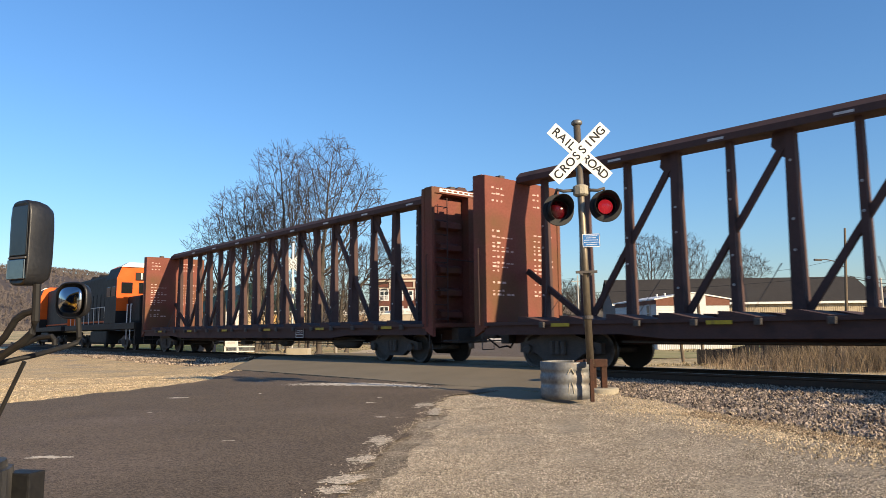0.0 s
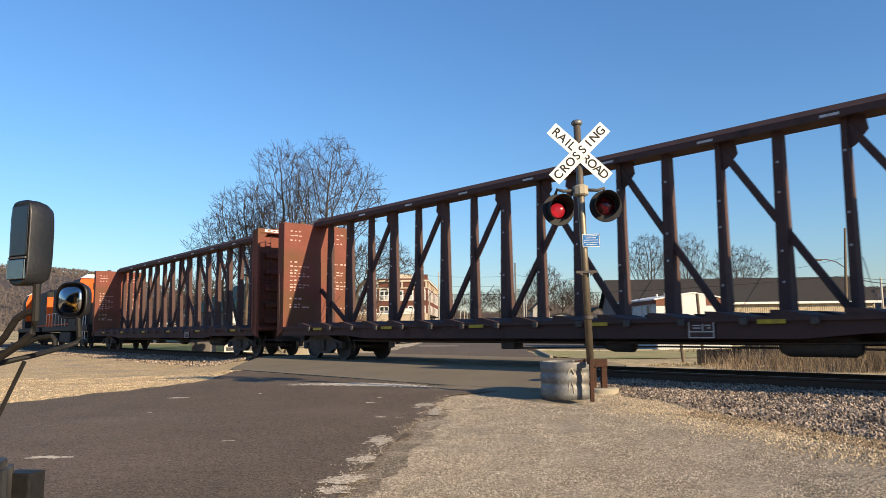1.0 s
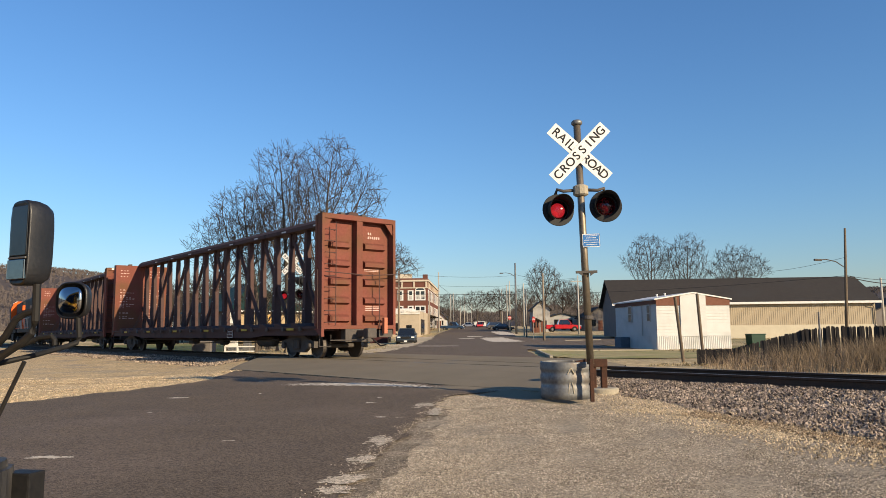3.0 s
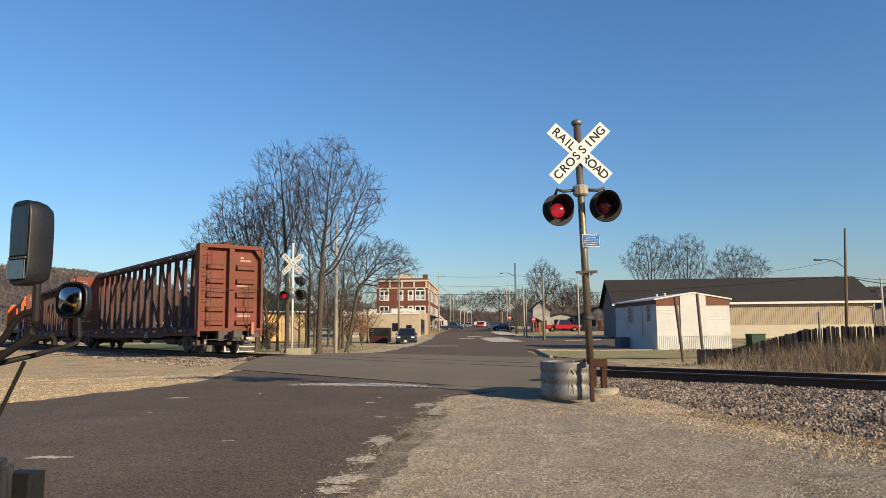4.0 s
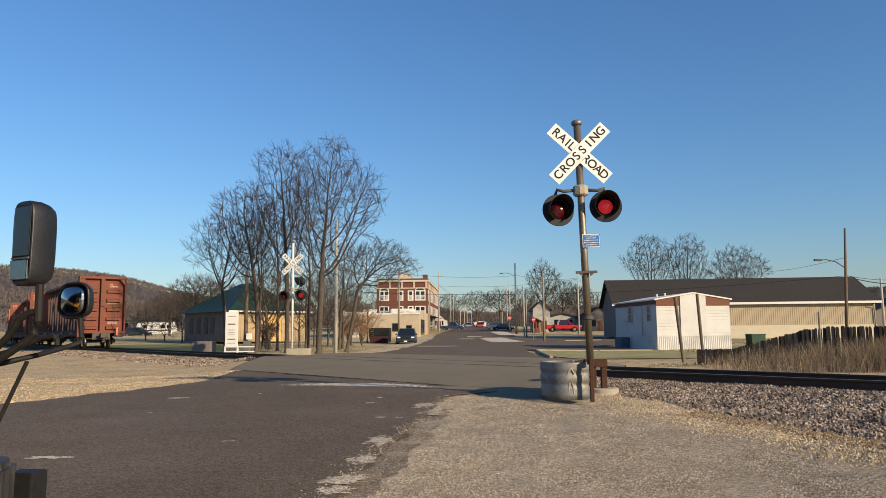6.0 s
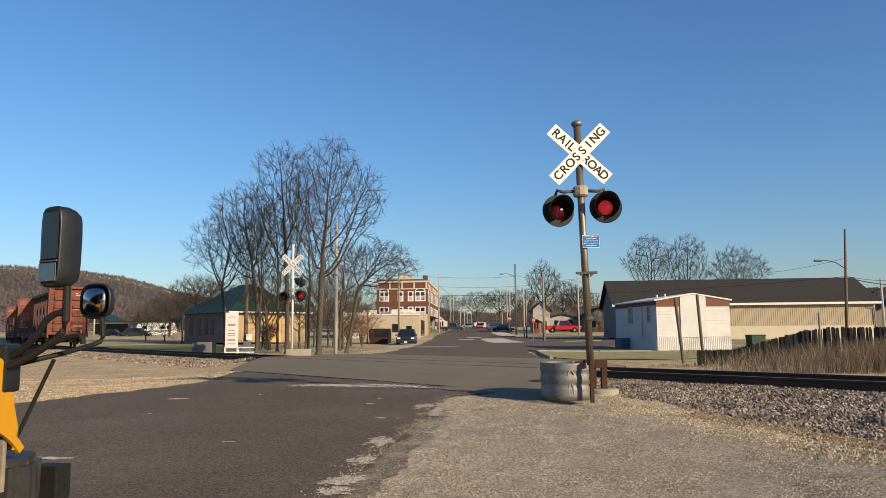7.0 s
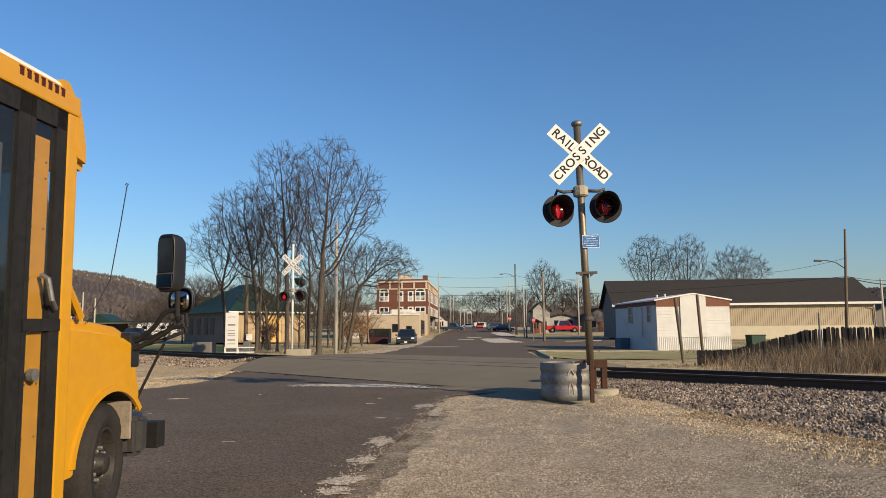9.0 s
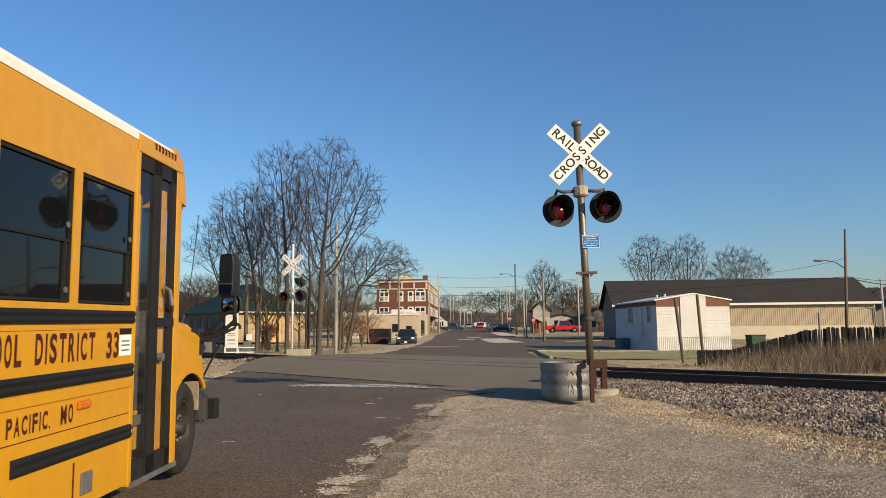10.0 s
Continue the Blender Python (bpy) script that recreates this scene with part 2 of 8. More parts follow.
def rise(y):
    return ramp(y, [(60, 0.0), (90, 0.15), (120, 0.75), (200, 2.3), (400, 4.0), (3000, 8.0)])


def road_z(x, y):
    return ramp(lie(x, y)[0], ROAD_UP) + rise(y)


def field_z(x, y):
    return ramp(lie(x, y)[0], FIELD_UP) + rise(y)


ROAD_L = [(-20, -13), (-6, -11.5), (13.2, -7.9), (17.9, -5.7), (22, -6.0), (27.5, -7.0), (30, -5.0), (33, -3.2), (45, -3.0), (67, -2.4), (120, -1.0), (200, 3.5), (400, 14), (900, 38)]
ROAD_R = [(-20, -5), (-6, -2.6), (5.8, -0.82), (9.5, -0.38), (12.6, 0.1), (13.1, 1.5), (13.7, 1.75), (17.8, 2.4), (22, 3.0), (26, 3.6), (38, 4.4), (67, 7.1), (120, 11.5), (200, 16.5), (400, 27), (900, 51)]


def on_road(x, y):
    """How far inside the paved street a point lies, in metres."""
    return min(x - ramp(y, ROAD_L), ramp(y, ROAD_R) - x)


def ground_z(x, y):
    f = max(0.0, min(1.0, on_road(x, y) / 2.0 + 1.0))
    return field_z(x, y) * (1 - f) + road_z(x, y) * f


# ---- ground
def sheet(name, xs, ys, height, material, keep=None, kind="structure", label="", category="ground", shift=None):
    bm = bmesh.new()
    grid = {}
    for i, x in enumerate(xs):
        for j, y in enumerate(ys):
            px, py = shift(x, y) if shift else (x, y)
            grid[i, j] = bm.verts.new((px, py, height(px, py)))
    for i in range(len(xs) - 1):
        for j in range(len(ys) - 1):
            bm.faces.new((grid[i, j], grid[i + 1, j], grid[i + 1, j + 1], grid[i, j + 1]))
    return tagged(part(name, bm, material, smooth=True), label, category, kind=kind)


def steps(*marks):
    """Marks (start, step), (next start, step), ..., end: an uneven row of numbers."""
    out = []
    for (a, st), b in zip(marks[:-1], [m[0] if isinstance(m, tuple) else m for m in marks[1:]]):
        k = max(1, round((b - a) / st))
        out += [a + (b - a) * i / k for i in range(k)]
    return out + [marks[-1]]


GX = steps((-3000, 600), (-600, 120), (-120, 15), (-30, 1.5), (30, 15), (120, 120), (600, 600), 3000)
GY = steps((-600, 120), (-60, 15), (-6, 1.5), (45, 5), (120, 20), (400, 150), (1000, 500), 4000)


def bare_ground(x, y):
    v, s = lie(x, y)
    low = 0.16 if v < 2.5 else 0.04 if on_road(x, y) > -1 else 0.0
    return ground_z(x, y) - low + 0.04 * noise.noise((x * 0.5, y * 0.5, 0)) - 0.02


sheet("ground", GX, GY, bare_ground, GRASS, label="dormant brown and green winter grass")


def strip(name, ys, left, right, height, material, across=10, wobble=0.0, label="", category="road"):
    """A sheet between two edges given as functions of y, with frayed sides."""
    bm = bmesh.new()
    rows = []
    for y in ys:
        a, b = left(y), right(y)
        row = []
        for i in range(across + 1):
            x = a + (b - a) * i / across
            if i in (0, across):
                x += wobble * noise.noise((y * 1.7, i, 3.0)) + 0.5 * wobble * noise.noise((y * 6.0, i, 7.0))
            row.append(bm.verts.new((x, y, height(x, y))))
        rows.append(row)
    for p, q in zip(rows, rows[1:]):
        for i in range(across):
            bm.faces.new((p[i], p[i + 1], q[i + 1], q[i]))
    return tagged(part(name, bm, material, smooth=True), label, category, kind="structure")


def wavy(x, y, a=0.02):
    return a * noise.noise((x * 0.35, y * 0.35, 5)) + 0.4 * a * noise.noise((x * 1.6, y * 1.6, 9))


RY = steps((-20, 1), (3, 0.08), (13, 0.25), (18, 0.5), (34, 2), (80, 10), (400, 50), 900)
strip("road", RY, lambda y: ramp(y, ROAD_L), lambda y: ramp(y, ROAD_R), lambda x, y: road_z(x, y) + wavy(x, y, 0.012) + 0.016 - 0.09 * ramp(lie(x, y)[0], [(-4.6, 0.0), (-4.1, 1.0), (2.9, 1.0), (3.5, 0.0)]), ASPHALT, 16, 0.28,
      "patched dark asphalt street crossing the railway")
strip("gravel_apron", steps((-20, 1), (2, 0.3), (24, 0.5), 30), lambda y: ramp(y, ROAD_R) - 0.7, lambda y: 40.0, lambda x, y: min(ground_z(x, y), 0.5) + wavy(x, y, 0.03) - 0.002 - 0.15 * max(0, min(1, (lie(x, y)[0] + 2.3) / 0.6)),
      GRAVEL, 70, 0.1, "pale crushed gravel shoulder beside the road", "gravel")
BROKEN = mat("broken_asphalt_edge", (0.12, 0.092, 0.064), (0.30, 0.24, 0.165), 0.95, scale=2.5, fine=45, cells=45, cell_amount=0.45, bump=0.008, bump_scale=45, mix=(0.4, 0.62))
strip("broken_edge", steps((-4, 0.3), (3, 0.07), 12.2), lambda y: ramp(y, ROAD_R) - 0.3, lambda y: ramp(y, ROAD_R) + 0.3 + 0.16 * noise.noise((y * 1.1, 2, 0)) + 0.1 * noise.noise((y * 4.3, 5, 0)), lambda x, y: min(ground_z(x, y), 0.5) + wavy(x, y, 0.03) + 0.003, BROKEN, 8, 0.12, "crumbling asphalt edge mixed with gravel", "road")
strip("gravel_corner", steps((10.9, 0.08), 13.4), lambda y: ramp(y, ROAD_R) - 0.5, lambda y: ramp(y, ROAD_R) + 2.6, lambda x, y: min(ground_z(x, y), 0.5) + wavy(x, y, 0.03) + 0.004 - 0.15 * max(0, min(1, (lie(x, y)[0] + 2.3) / 0.6)),
      GRAVEL, 34, 0.1, "pale gravel packed against the crossing", "gravel")
strip("sandy_shoulder", steps((-20, 1), (6, 0.5), (45, 1), 70), lambda y: -60.0, lambda y: ramp(y, ROAD_L) + 0.6, lambda x, y: ground_z(x, y) + wavy(x, y, 0.04) - 0.004 - 0.15 * max(0, min(1, (lie(x, y)[0] + 2.3) / 0.6)),
      SAND, 60, 0.1, "tan sandy gravel beside the railway", "gravel")


PALE_DIRT = mat("pale_dirt", (0.66, 0.53, 0.36), (0.5, 0.39, 0.25), 0.95, scale=0.5, fine=20, bump=0.01, bump_scale=30, dirt=(0.34, 0.28, 0.15), dirt_scale=0.35, dirt_at=(0.5, 0.72))
strip("dirt_edge", steps((36, 1.0), (60, 2.0), 104), lambda y: ramp(y, ROAD_L) - 2.4 - 0.6 * noise.noise((y * 0.2, 3, 0)), lambda y: ramp(y, ROAD_L) + 0.25, lambda x, y: ground_z(x, y) + wavy(x, y, 0.04) + 0.016, PALE_DIRT, 8, 0.4, "pale bare dirt along the street's edge", "ground")
strip("side_street", steps((43.4, 0.8), (76, 3), 98), lambda y: ramp(y, ROAD_R) - 0.3, lambda y: 12.6 if y < 60 else 21.0, lambda x, y: ground_z(x, y) + 0.022 + wavy(x, y, 0.01), ASPHALT, 14, 0.12, "worn asphalt side street beside the mobile home")
ISLAND = mat("tan_green_verge", (0.28, 0.235, 0.105), (0.46, 0.375, 0.19), 0.95, scale=0.6, fine=22, bump=0.03, bump_scale=22, dirt=(0.25, 0.25, 0.09), dirt_scale=0.4, dirt_at=(0.45, 0.7))
strip("grass_island", steps((31.0, 0.7), 43.3), lambda y: 4.55 + 0.085 * (y - 31), lambda y: 13.0, lambda x, y: ground_z(x, y) + 0.012 + wavy(x, y, 0.02), ISLAND, 14, 0.1, "tan and green grass verge inside the kerb", "grass")
LAWN = mat("green_lawn", (0.10, 0.125, 0.035), (0.20, 0.21, 0.075), 0.95, scale=0.5, fine=20, bump=0.03, bump_scale=25, dirt=(0.30, 0.25, 0.12), dirt_scale=0.25, dirt_at=(0.5, 0.75))
strip("lawn", steps((45, 1.5), 78), lambda y: (18.6 + 0.00108 * y * y - 0.683 * y) / 0.73, lambda y: -0.3 * y, lambda x, y: ground_z(x, y) + wavy(x, y, 0.03) + 0.03, LAWN, 14, 0.3, "short green lawn between the railway and the depot", "grass")


# ---- the railway
def rails():
    prof = [(-0.075, -0.18), (0.075, -0.18), (0.075, -0.165), (0.012, -0.145), (0.010, -0.05), (0.036, -0.036), (0.036, -0.004), (0.03, 0.0), (-0.03, 0.0), (-0.036, -0.004),
            (-0.036, -0.036), (-0.010, -0.05), (-0.012, -0.145), (-0.075, -0.165)]
    for side in (-0.755, 0.755):
        bm = bmesh.new()
        ring0 = None
        for k in range(-60, 181, 3):
            ring = [bm.verts.new(track(k, side + u, RAIL_Z + w)) for u, w in prof]
            if ring0:
                for i in range(len(prof)):
                    j = (i + 1) % len(prof)
                    bm.faces.new((ring0[i], ring0[j], ring[j], ring[i])).material_index = 1 if i == 7 else 0
            ring0 = ring
        bmesh.ops.recalc_face_normals(bm, faces=bm.faces)
        tagged(part("rail", bm, [RAIL, RAIL_TOP]), "rusty steel rail with a polished head", "rail", "rails of the line")


rails()


def ballast_bed():
    """The stone bank under the track, with loose stones on its near slope."""
    bm = bmesh.new()
    cross = [(-3.9, -0.33), (-2.9, -0.28), (-1.75, -0.19), (-1.2, -0.185), (1.2, -0.185), (1.75, -0.2), (3.0, -0.4)]
    old = None
    for i in range(-80, 281):
        s = i * 0.5 if i < 100 else 50 + (i - 100) * 0.75
        if 11.0 < s < 25.4:
            drop = -0.06
        else:
            drop = 0.0
        row = [bm.verts.new(track(s, v, RAIL_Z + z + drop + 0.03 * noise.noise((s, v * 2, 0)))) for v, z in cross]
        if old:
            for a in range(len(cross) - 1):
                bm.faces.new((old[a], old[a + 1], row[a + 1], row[a]))
        old = row
    bmesh.ops.recalc_face_normals(bm, faces=bm.faces)
    tagged(part("ballast_bed", bm, BALLAST_BED, smooth=True), "grey crushed stone bank under the railway", "ballast", kind="structure")


# bed colour darkened so the gaps between loose stones look shadowed
BALLAST_BED = mat("ballast_bed", (0.03, 0.024, 0.02), (0.09, 0.07, 0.055), 0.95, scale=2, fine=22, bump=0.05, bump_scale=18)
ballast_bed()


def ties():
    """Wooden sleepers, flush in the stone bank."""
    t = thing("track_ties", "tarred wooden ties bedded in the ballast", "track", kind="structure")
    first = None
    k = -18
    while k < 62:
        if not 10.6 < k < 25.2:
            m = track_pose(k) @ pose(0, 0, -0.18)
            if first is None:
                first = part("tie", boxed(-1.3, 1.3, -0.115, 0.115, -0.18, 0.0), TIE, t, m=m)
            else:
                shared("tie", first, t, m)
        k += 0.53


ties()


def crossing_panels():
    """A pale asphalt layer over the old street where it crosses, with open grooves at the rails."""
    road = thing("crossing_surface", "pale grey asphalt layer across the railway", "road", kind="structure")
    for vs in ((-4.65, -4.2, -3.5, -2.6, -1.6, -0.83), (-0.68, 0.0, 0.68), (0.83, 1.8, 2.7, 3.6)):
        bm = bmesh.new()
        old = None
        for i in range(-1, 41):
            row = []
            for v in vs:
                s0 = 10.3 + (0.68 * (v + 0.8) if v < 0 else 0.6 * v)
                s1 = 24.9 + (1.35 * (v + 0.8) if v < 0 else 0.1 * v)
                s = s0 + (s1 - s0) * i / 40
                frayed = 0.06 * noise.noise((s * 0.9, 4, 0)) + 0.02 * noise.noise((s * 5, 1, 0)) if v < -4.6 else 0
                p = track(s, v + frayed, 0)
                if i < 0:
                    p = track(s0 - 0.7, v, 0)
                    row.append(bm.verts.new((p.x, p.y, min(ground_z(p.x, p.y), 0.5) - 0.015 if v < -1.7 else RAIL_Z - 0.12)))
                    continue
                z = max(road_z(p.x, p.y) + (0.012 if v < -4.6 else 0.035 if v < -4.1 else 0.05), 0) if abs(v) > 1.7 else RAIL_Z - 0.008
                row.append(bm.verts.new((p.x, p.y, z + 0.014 + wavy(s, v, 0.006) - (0.05 if i in (0, 40) and abs(v) > 1.7 else 0))))
            k = len(row)
            row += [bm.verts.new(w.co - Vector((0, 0, 0.17))) for w in (row[0], row[k - 1])]
            if old:
                for a in range(k - 1):
                    bm.faces.new((old[a], old[a + 1], row[a + 1], row[a]))
                bm.faces.new((old[k], old[0], row[0], row[k]))
                bm.faces.new((old[k - 1], old[k + 1], row[k + 1], row[k - 1]))
            old = row
        bmesh.ops.recalc_face_normals(bm, faces=bm.faces)
        part("panel", bm, CROSS_ASPHALT, road)
    # the layer's corner thins out over the gravel
    bm = bmesh.new()
    old = None
    for i in range(13):
        row = []
        for k in range(6):
            v = -4.58 - 0.75 * k / 5
            s = 6.9 + 3.6 * i / 12
            p = track(s, v + 0.05 * noise.noise((s * 3, k, 0)), 0)
            top = road_z(p.x, p.y) + 0.024
            low = min(ground_z(p.x, p.y), 0.5) + wavy(p.x, p.y, 0.03) + (0.012 if 0 < i < 12 and k < 5 else -0.03)
            f = min(1.0, 1.6 * k / 5)
            row.append(bm.verts.new((p.x, p.y, top * (1 - f) + low * f if 2 < i < 10 else min(top, low + 0.02 * min(i, 12 - i) - 0.01))))
        if old:
            for a in range(5):
                bm.faces.new((old[a], old[a + 1], row[a + 1], row[a]))
        old = row
    bmesh.ops.recalc_face_normals(bm, faces=bm.faces)
    if sum(f.normal.z for f in bm.faces) < 0:
        bmesh.ops.reverse_faces(bm, faces=bm.faces)
    part("panel", bm, CROSS_ASPHALT, road)


def worn_patch(name, x, y, length, width, turn, seed, material, label, lift=0.019, bend=0.0, wear=0.4, power=1.1, ragged=1.0):
    """A thin ragged smear on the street, following its lie, worn through in places."""
    bm = bmesh.new()
    n, m = max(24, int(length / 0.013)), max(10, int(width / 0.013))
    n, m = min(n, 110), min(m, 50)
    c, s = math.cos(radians(turn)), math.sin(radians(turn))
    grid = {}

    def node(i, j):
        if (i, j) not in grid:
            u, e = -length / 2 + length * i / n, -width / 2 + width * j / m
            e += bend * (2 * i / n - 1) ** 2
            px, py = x + u * c - e * s, y + u * s + e * c
            px += 0.012 * noise.noise((px * 30, py * 30, 1))
            py += 0.012 * noise.noise((px * 30, py * 30, 8))
            grid[i, j] = bm.verts.new((px, py, road_z(px, py) + wavy(px, py, 0.012) + lift))
        return grid[i, j]

    for i in range(n):
        for j in range(m):
            u, e = 2 * (i + 0.5) / n - 1, 2 * (j + 0.5) / m - 1
            px, py = u * length, e * width
            worn = 0.85 * noise.noise((px * 5.0, py * 9.0, seed * 3.7)) + ragged * (0.6 * noise.noise((px * 14.0, py * 20.0, seed + 5.3)) + 0.4 * noise.noise((px * 35, py * 40, seed + 0.5)))
            if 1.0 - (u * u) ** power - (e * e) ** power + worn > wear:
                bm.faces.new((node(i, j), node(i + 1, j), node(i + 1, j + 1), node(i, j + 1)))
    for f in bm.faces:
        f.normal_update()
        if f.normal.z < 0:
            f.normal_flip()
    tagged(part(name, bm, material), label, "marking", "worn marks on the street")


EDGE_WEAR = mat("dusty_edge", (0.56, 0.47, 0.345), (0.42, 0.345, 0.25), 0.95, scale=4, fine=40, cells=70, cell_amount=0.6)
for k, (x, y, length, width) in enumerate((
        (-1.66, 14.95, 4.0, 0.6), (-3.97, 7.47, 0.58, 0.17), (-4.95, 13.69, 0.42, 0.18), (-4.52, 11.3, 0.12, 0.06), (-1.2, 11.95, 0.2, 0.11), (-0.9, 10.26, 0.22, 0.09), (-1.11, 12.65, 0.1, 0.1),
        (-2.44, 8.32, 0.2, 0.06), (-4.2, 16.83, 0.12, 0.12), (-3.53, 14.09, 0.1, 0.1), (-0.72, 8.17, 0.34, 0.85), (-0.79, 7.03, 0.34, 0.55), (-0.83, 6.13, 0.42, 0.5), (-0.86, 5.73, 0.34, 0.35), (-0.3, 11.4, 0.42, 0.6), (-0.13, 10.56, 0.26, 0.9), (-0.64, 10.16, 0.16, 0.08), (-0.4, 11.11, 0.26, 0.12))):
    worn_patch("worn_marking", x, y, length, width, -2 if k else -29, 40 + k, PALE_PATCH if k < 10 else EDGE_WEAR, "ragged pale worn paint on the asphalt" if k < 10 else "tan dusty worn patch at the asphalt edge", 0.019, -0.2 if k == 0 else 0.0, 0.4 if k < 10 else 0.5, ragged=1.0 if k < 10 else 0.6)
for k, (x, y, length, width) in enumerate(((6.4, 84.0, 3.6, 26.0), (4.32, 102.31, 2.2, 3.0), (2.82, 92.26, 2.2, 2.0), (-0.46, 56.48, 3.5, 2.0), (9.8, 122.0, 3.0, 28.0))):
    worn_patch("worn_marking", x, y, length, width, 0, 80 + k, PALE_PATCH, "pale concrete patch in the street", 0.03, wear=0.25, power=2.5, ragged=0.7)
crossing_panels()


def stone_shapes(rnd, count, sides=5, rings=3):
    shapes = []
    for k in range(count):
        b = bmesh.new()
        bmesh.ops.create_uvsphere(b, u_segments=sides, v_segments=rings, radius=1.0)
        for w in b.verts:
            w.co *= rnd.uniform(0.6, 1.2)
        b.verts.index_update()
        shapes.append(([w.co.copy() for w in b.verts], [tuple(w.index for w in f.verts) for f in b.faces]))
        b.free()
    return shapes


def chip_shapes(rnd, count):
    """Low angular fragments, open below, that lie on the ground."""
    shapes = []
    for k in range(count):
        base = [Vector((math.cos(a) * rnd.uniform(0.7, 1.3), math.sin(a) * rnd.uniform(0.7, 1.3), -0.35)) for a in (0.3, 1.8, 3.5, 5.0)]
        tip = Vector((rnd.uniform(-0.35, 0.35), rnd.uniform(-0.35, 0.35), rnd.uniform(0.5, 0.95)))
        shapes.append((base + [tip], [(0, 1, 4), (1, 2, 4), (2, 3, 4), (3, 0, 4)]))
    return shapes


def gravel_stones(count, seed):
    """Loose chips on the near shoulder and strewn over the frayed edge of the street: one object."""
    rnd = random.Random(seed)
    shapes = chip_shapes(rnd, 24)
    vs, fs = [], []
    for i in range(count):
        y = 3.4 + 9.7 * rnd.random() ** 1.45
        edge = ramp(y, ROAD_R)
        x = edge + rnd.gauss(0.15, 0.16) if rnd.random() < 0.05 else edge + rnd.uniform(0.0, 1.0) * (1.2 + y * 0.62)
        # wheels have pressed some stretches smooth
        if 0.7 * noise.noise((x * 0.55, y * 0.4, 3.3)) + 0.35 * noise.noise((x * 2.1, y * 2.1, 8.8)) < rnd.uniform(-0.75, -0.2) and x > edge + 0.4:
            continue
        # the broken edge of the asphalt holds fewer chips
        if x < edge + 0.45 and rnd.random() > 0.75 + 0.25 * max(0.0, x - edge) / 0.45:
            continue
        z = max(min(ground_z(x, y), 0.5) + wavy(x, y, 0.03) + (0.004 if y > 10.9 else -0.002), road_z(x, y) + wavy(x, y, 0.012) + 0.016 if x < edge else -1)
        r = rnd.uniform(0.004, 0.0105) * (0.8 + y * 0.04)
        co, fa = rnd.choice(shapes)
        m = Matrix.Translation((x, y, z + r * 0.2)) @ Euler((rnd.uniform(-0.4, 0.4), rnd.uniform(-0.4, 0.4), rnd.uniform(0, 6.3))).to_matrix().to_4x4() @ Matrix.Diagonal((r, r * rnd.uniform(0.6, 1), r * rnd.uniform(0.7, 1.1), 1))
        k = len(vs)
        vs += [tuple(m @ c) for c in co]
        fs += [tuple(k + a for a in f) for f in fa]
    for i in range(260):
        y = rnd.uniform(3.6, 11.5)
        x = ramp(y, ROAD_R) - 0.1 - 4.5 * rnd.random() ** 1.4
        r = rnd.uniform(0.002, 0.006)
        co, fa = rnd.choice(shapes)
        m = Matrix.Translation((x, y, road_z(x, y) + wavy(x, y, 0.012) + 0.016 + r * 0.3)) @ Matrix.Diagonal((r, r, r * 0.7, 1))
        k = len(vs)
        vs += [tuple(m @ c) for c in co]
        fs += [tuple(k + a for a in f) for f in fa]
    me = bpy.data.meshes.new("gravel_stones")
    me.from_pydata(vs, [], fs)
    me.materials.append(CHIPS)
    tagged(new("gravel_stones", me), "loose pale and dark gravel chips on the shoulder", "stones", kind="stuff")


CHIPS = mat("gravel_chips", (0.215, 0.179, 0.136), (0.465, 0.395, 0.307), 0.9, scale=3, fine=20, rand=0.62, islands=True)
gravel_stones(172000, 3)


def shoulder_stones(count, seed):
    """Stones strewn on the sandy shoulder across the street: one object."""
    rnd = random.Random(seed)
    shapes = stone_shapes(rnd, 14, 4, 2)
    vs, fs = [], []
    for i in range(count):
        y = rnd.uniform(8.5, 21)
        x = ramp(y, ROAD_L) + 0.25 - 7.5 * rnd.random() ** 1.3
        if lie(x, y)[0] > -2.4:
            continue
        z = ground_z(x, y) + wavy(x, y, 0.04) - 0.004
        r = rnd.uniform(0.007, 0.02)
        co, fa = rnd.choice(shapes)
        m = Matrix.Translation((x, y, z + r * 0.3)) @ Euler((rnd.uniform(0, 6.3), rnd.uniform(0, 6.3), rnd.uniform(0, 6.3))).to_matrix().to_4x4() @ Matrix.Diagonal((r, r * rnd.uniform(0.6, 1), r * rnd.uniform(0.5, 0.9), 1))
        k = len(vs)
        vs += [tuple(m @ c) for c in co]
        fs += [tuple(k + a for a in f) for f in fa]
    me = bpy.data.meshes.new("shoulder_stones")
    me.from_pydata(vs, [], fs)
    me.materials.append(YELLOW_CHIPS)
    tagged(new("shoulder_stones", me), "loose tan and dark stones on the sandy shoulder", "stones", kind="stuff")


YELLOW_CHIPS = mat("yellow_gravel_chips", (0.33, 0.255, 0.16), (0.58, 0.465, 0.31), 0.9, scale=2, fine=15, rand=0.6, islands=True)
shoulder_stones(16000, 6)


def bank_edge(s):
    """How far the ballast has spread from the line, which grows away from the crossing."""
    return ramp(s, [(0.0, -6.6), (2.4, -5.6), (4.9, -4.55), (7.5, -3.0), (9.5, -2.5), (11.0, -2.3)])


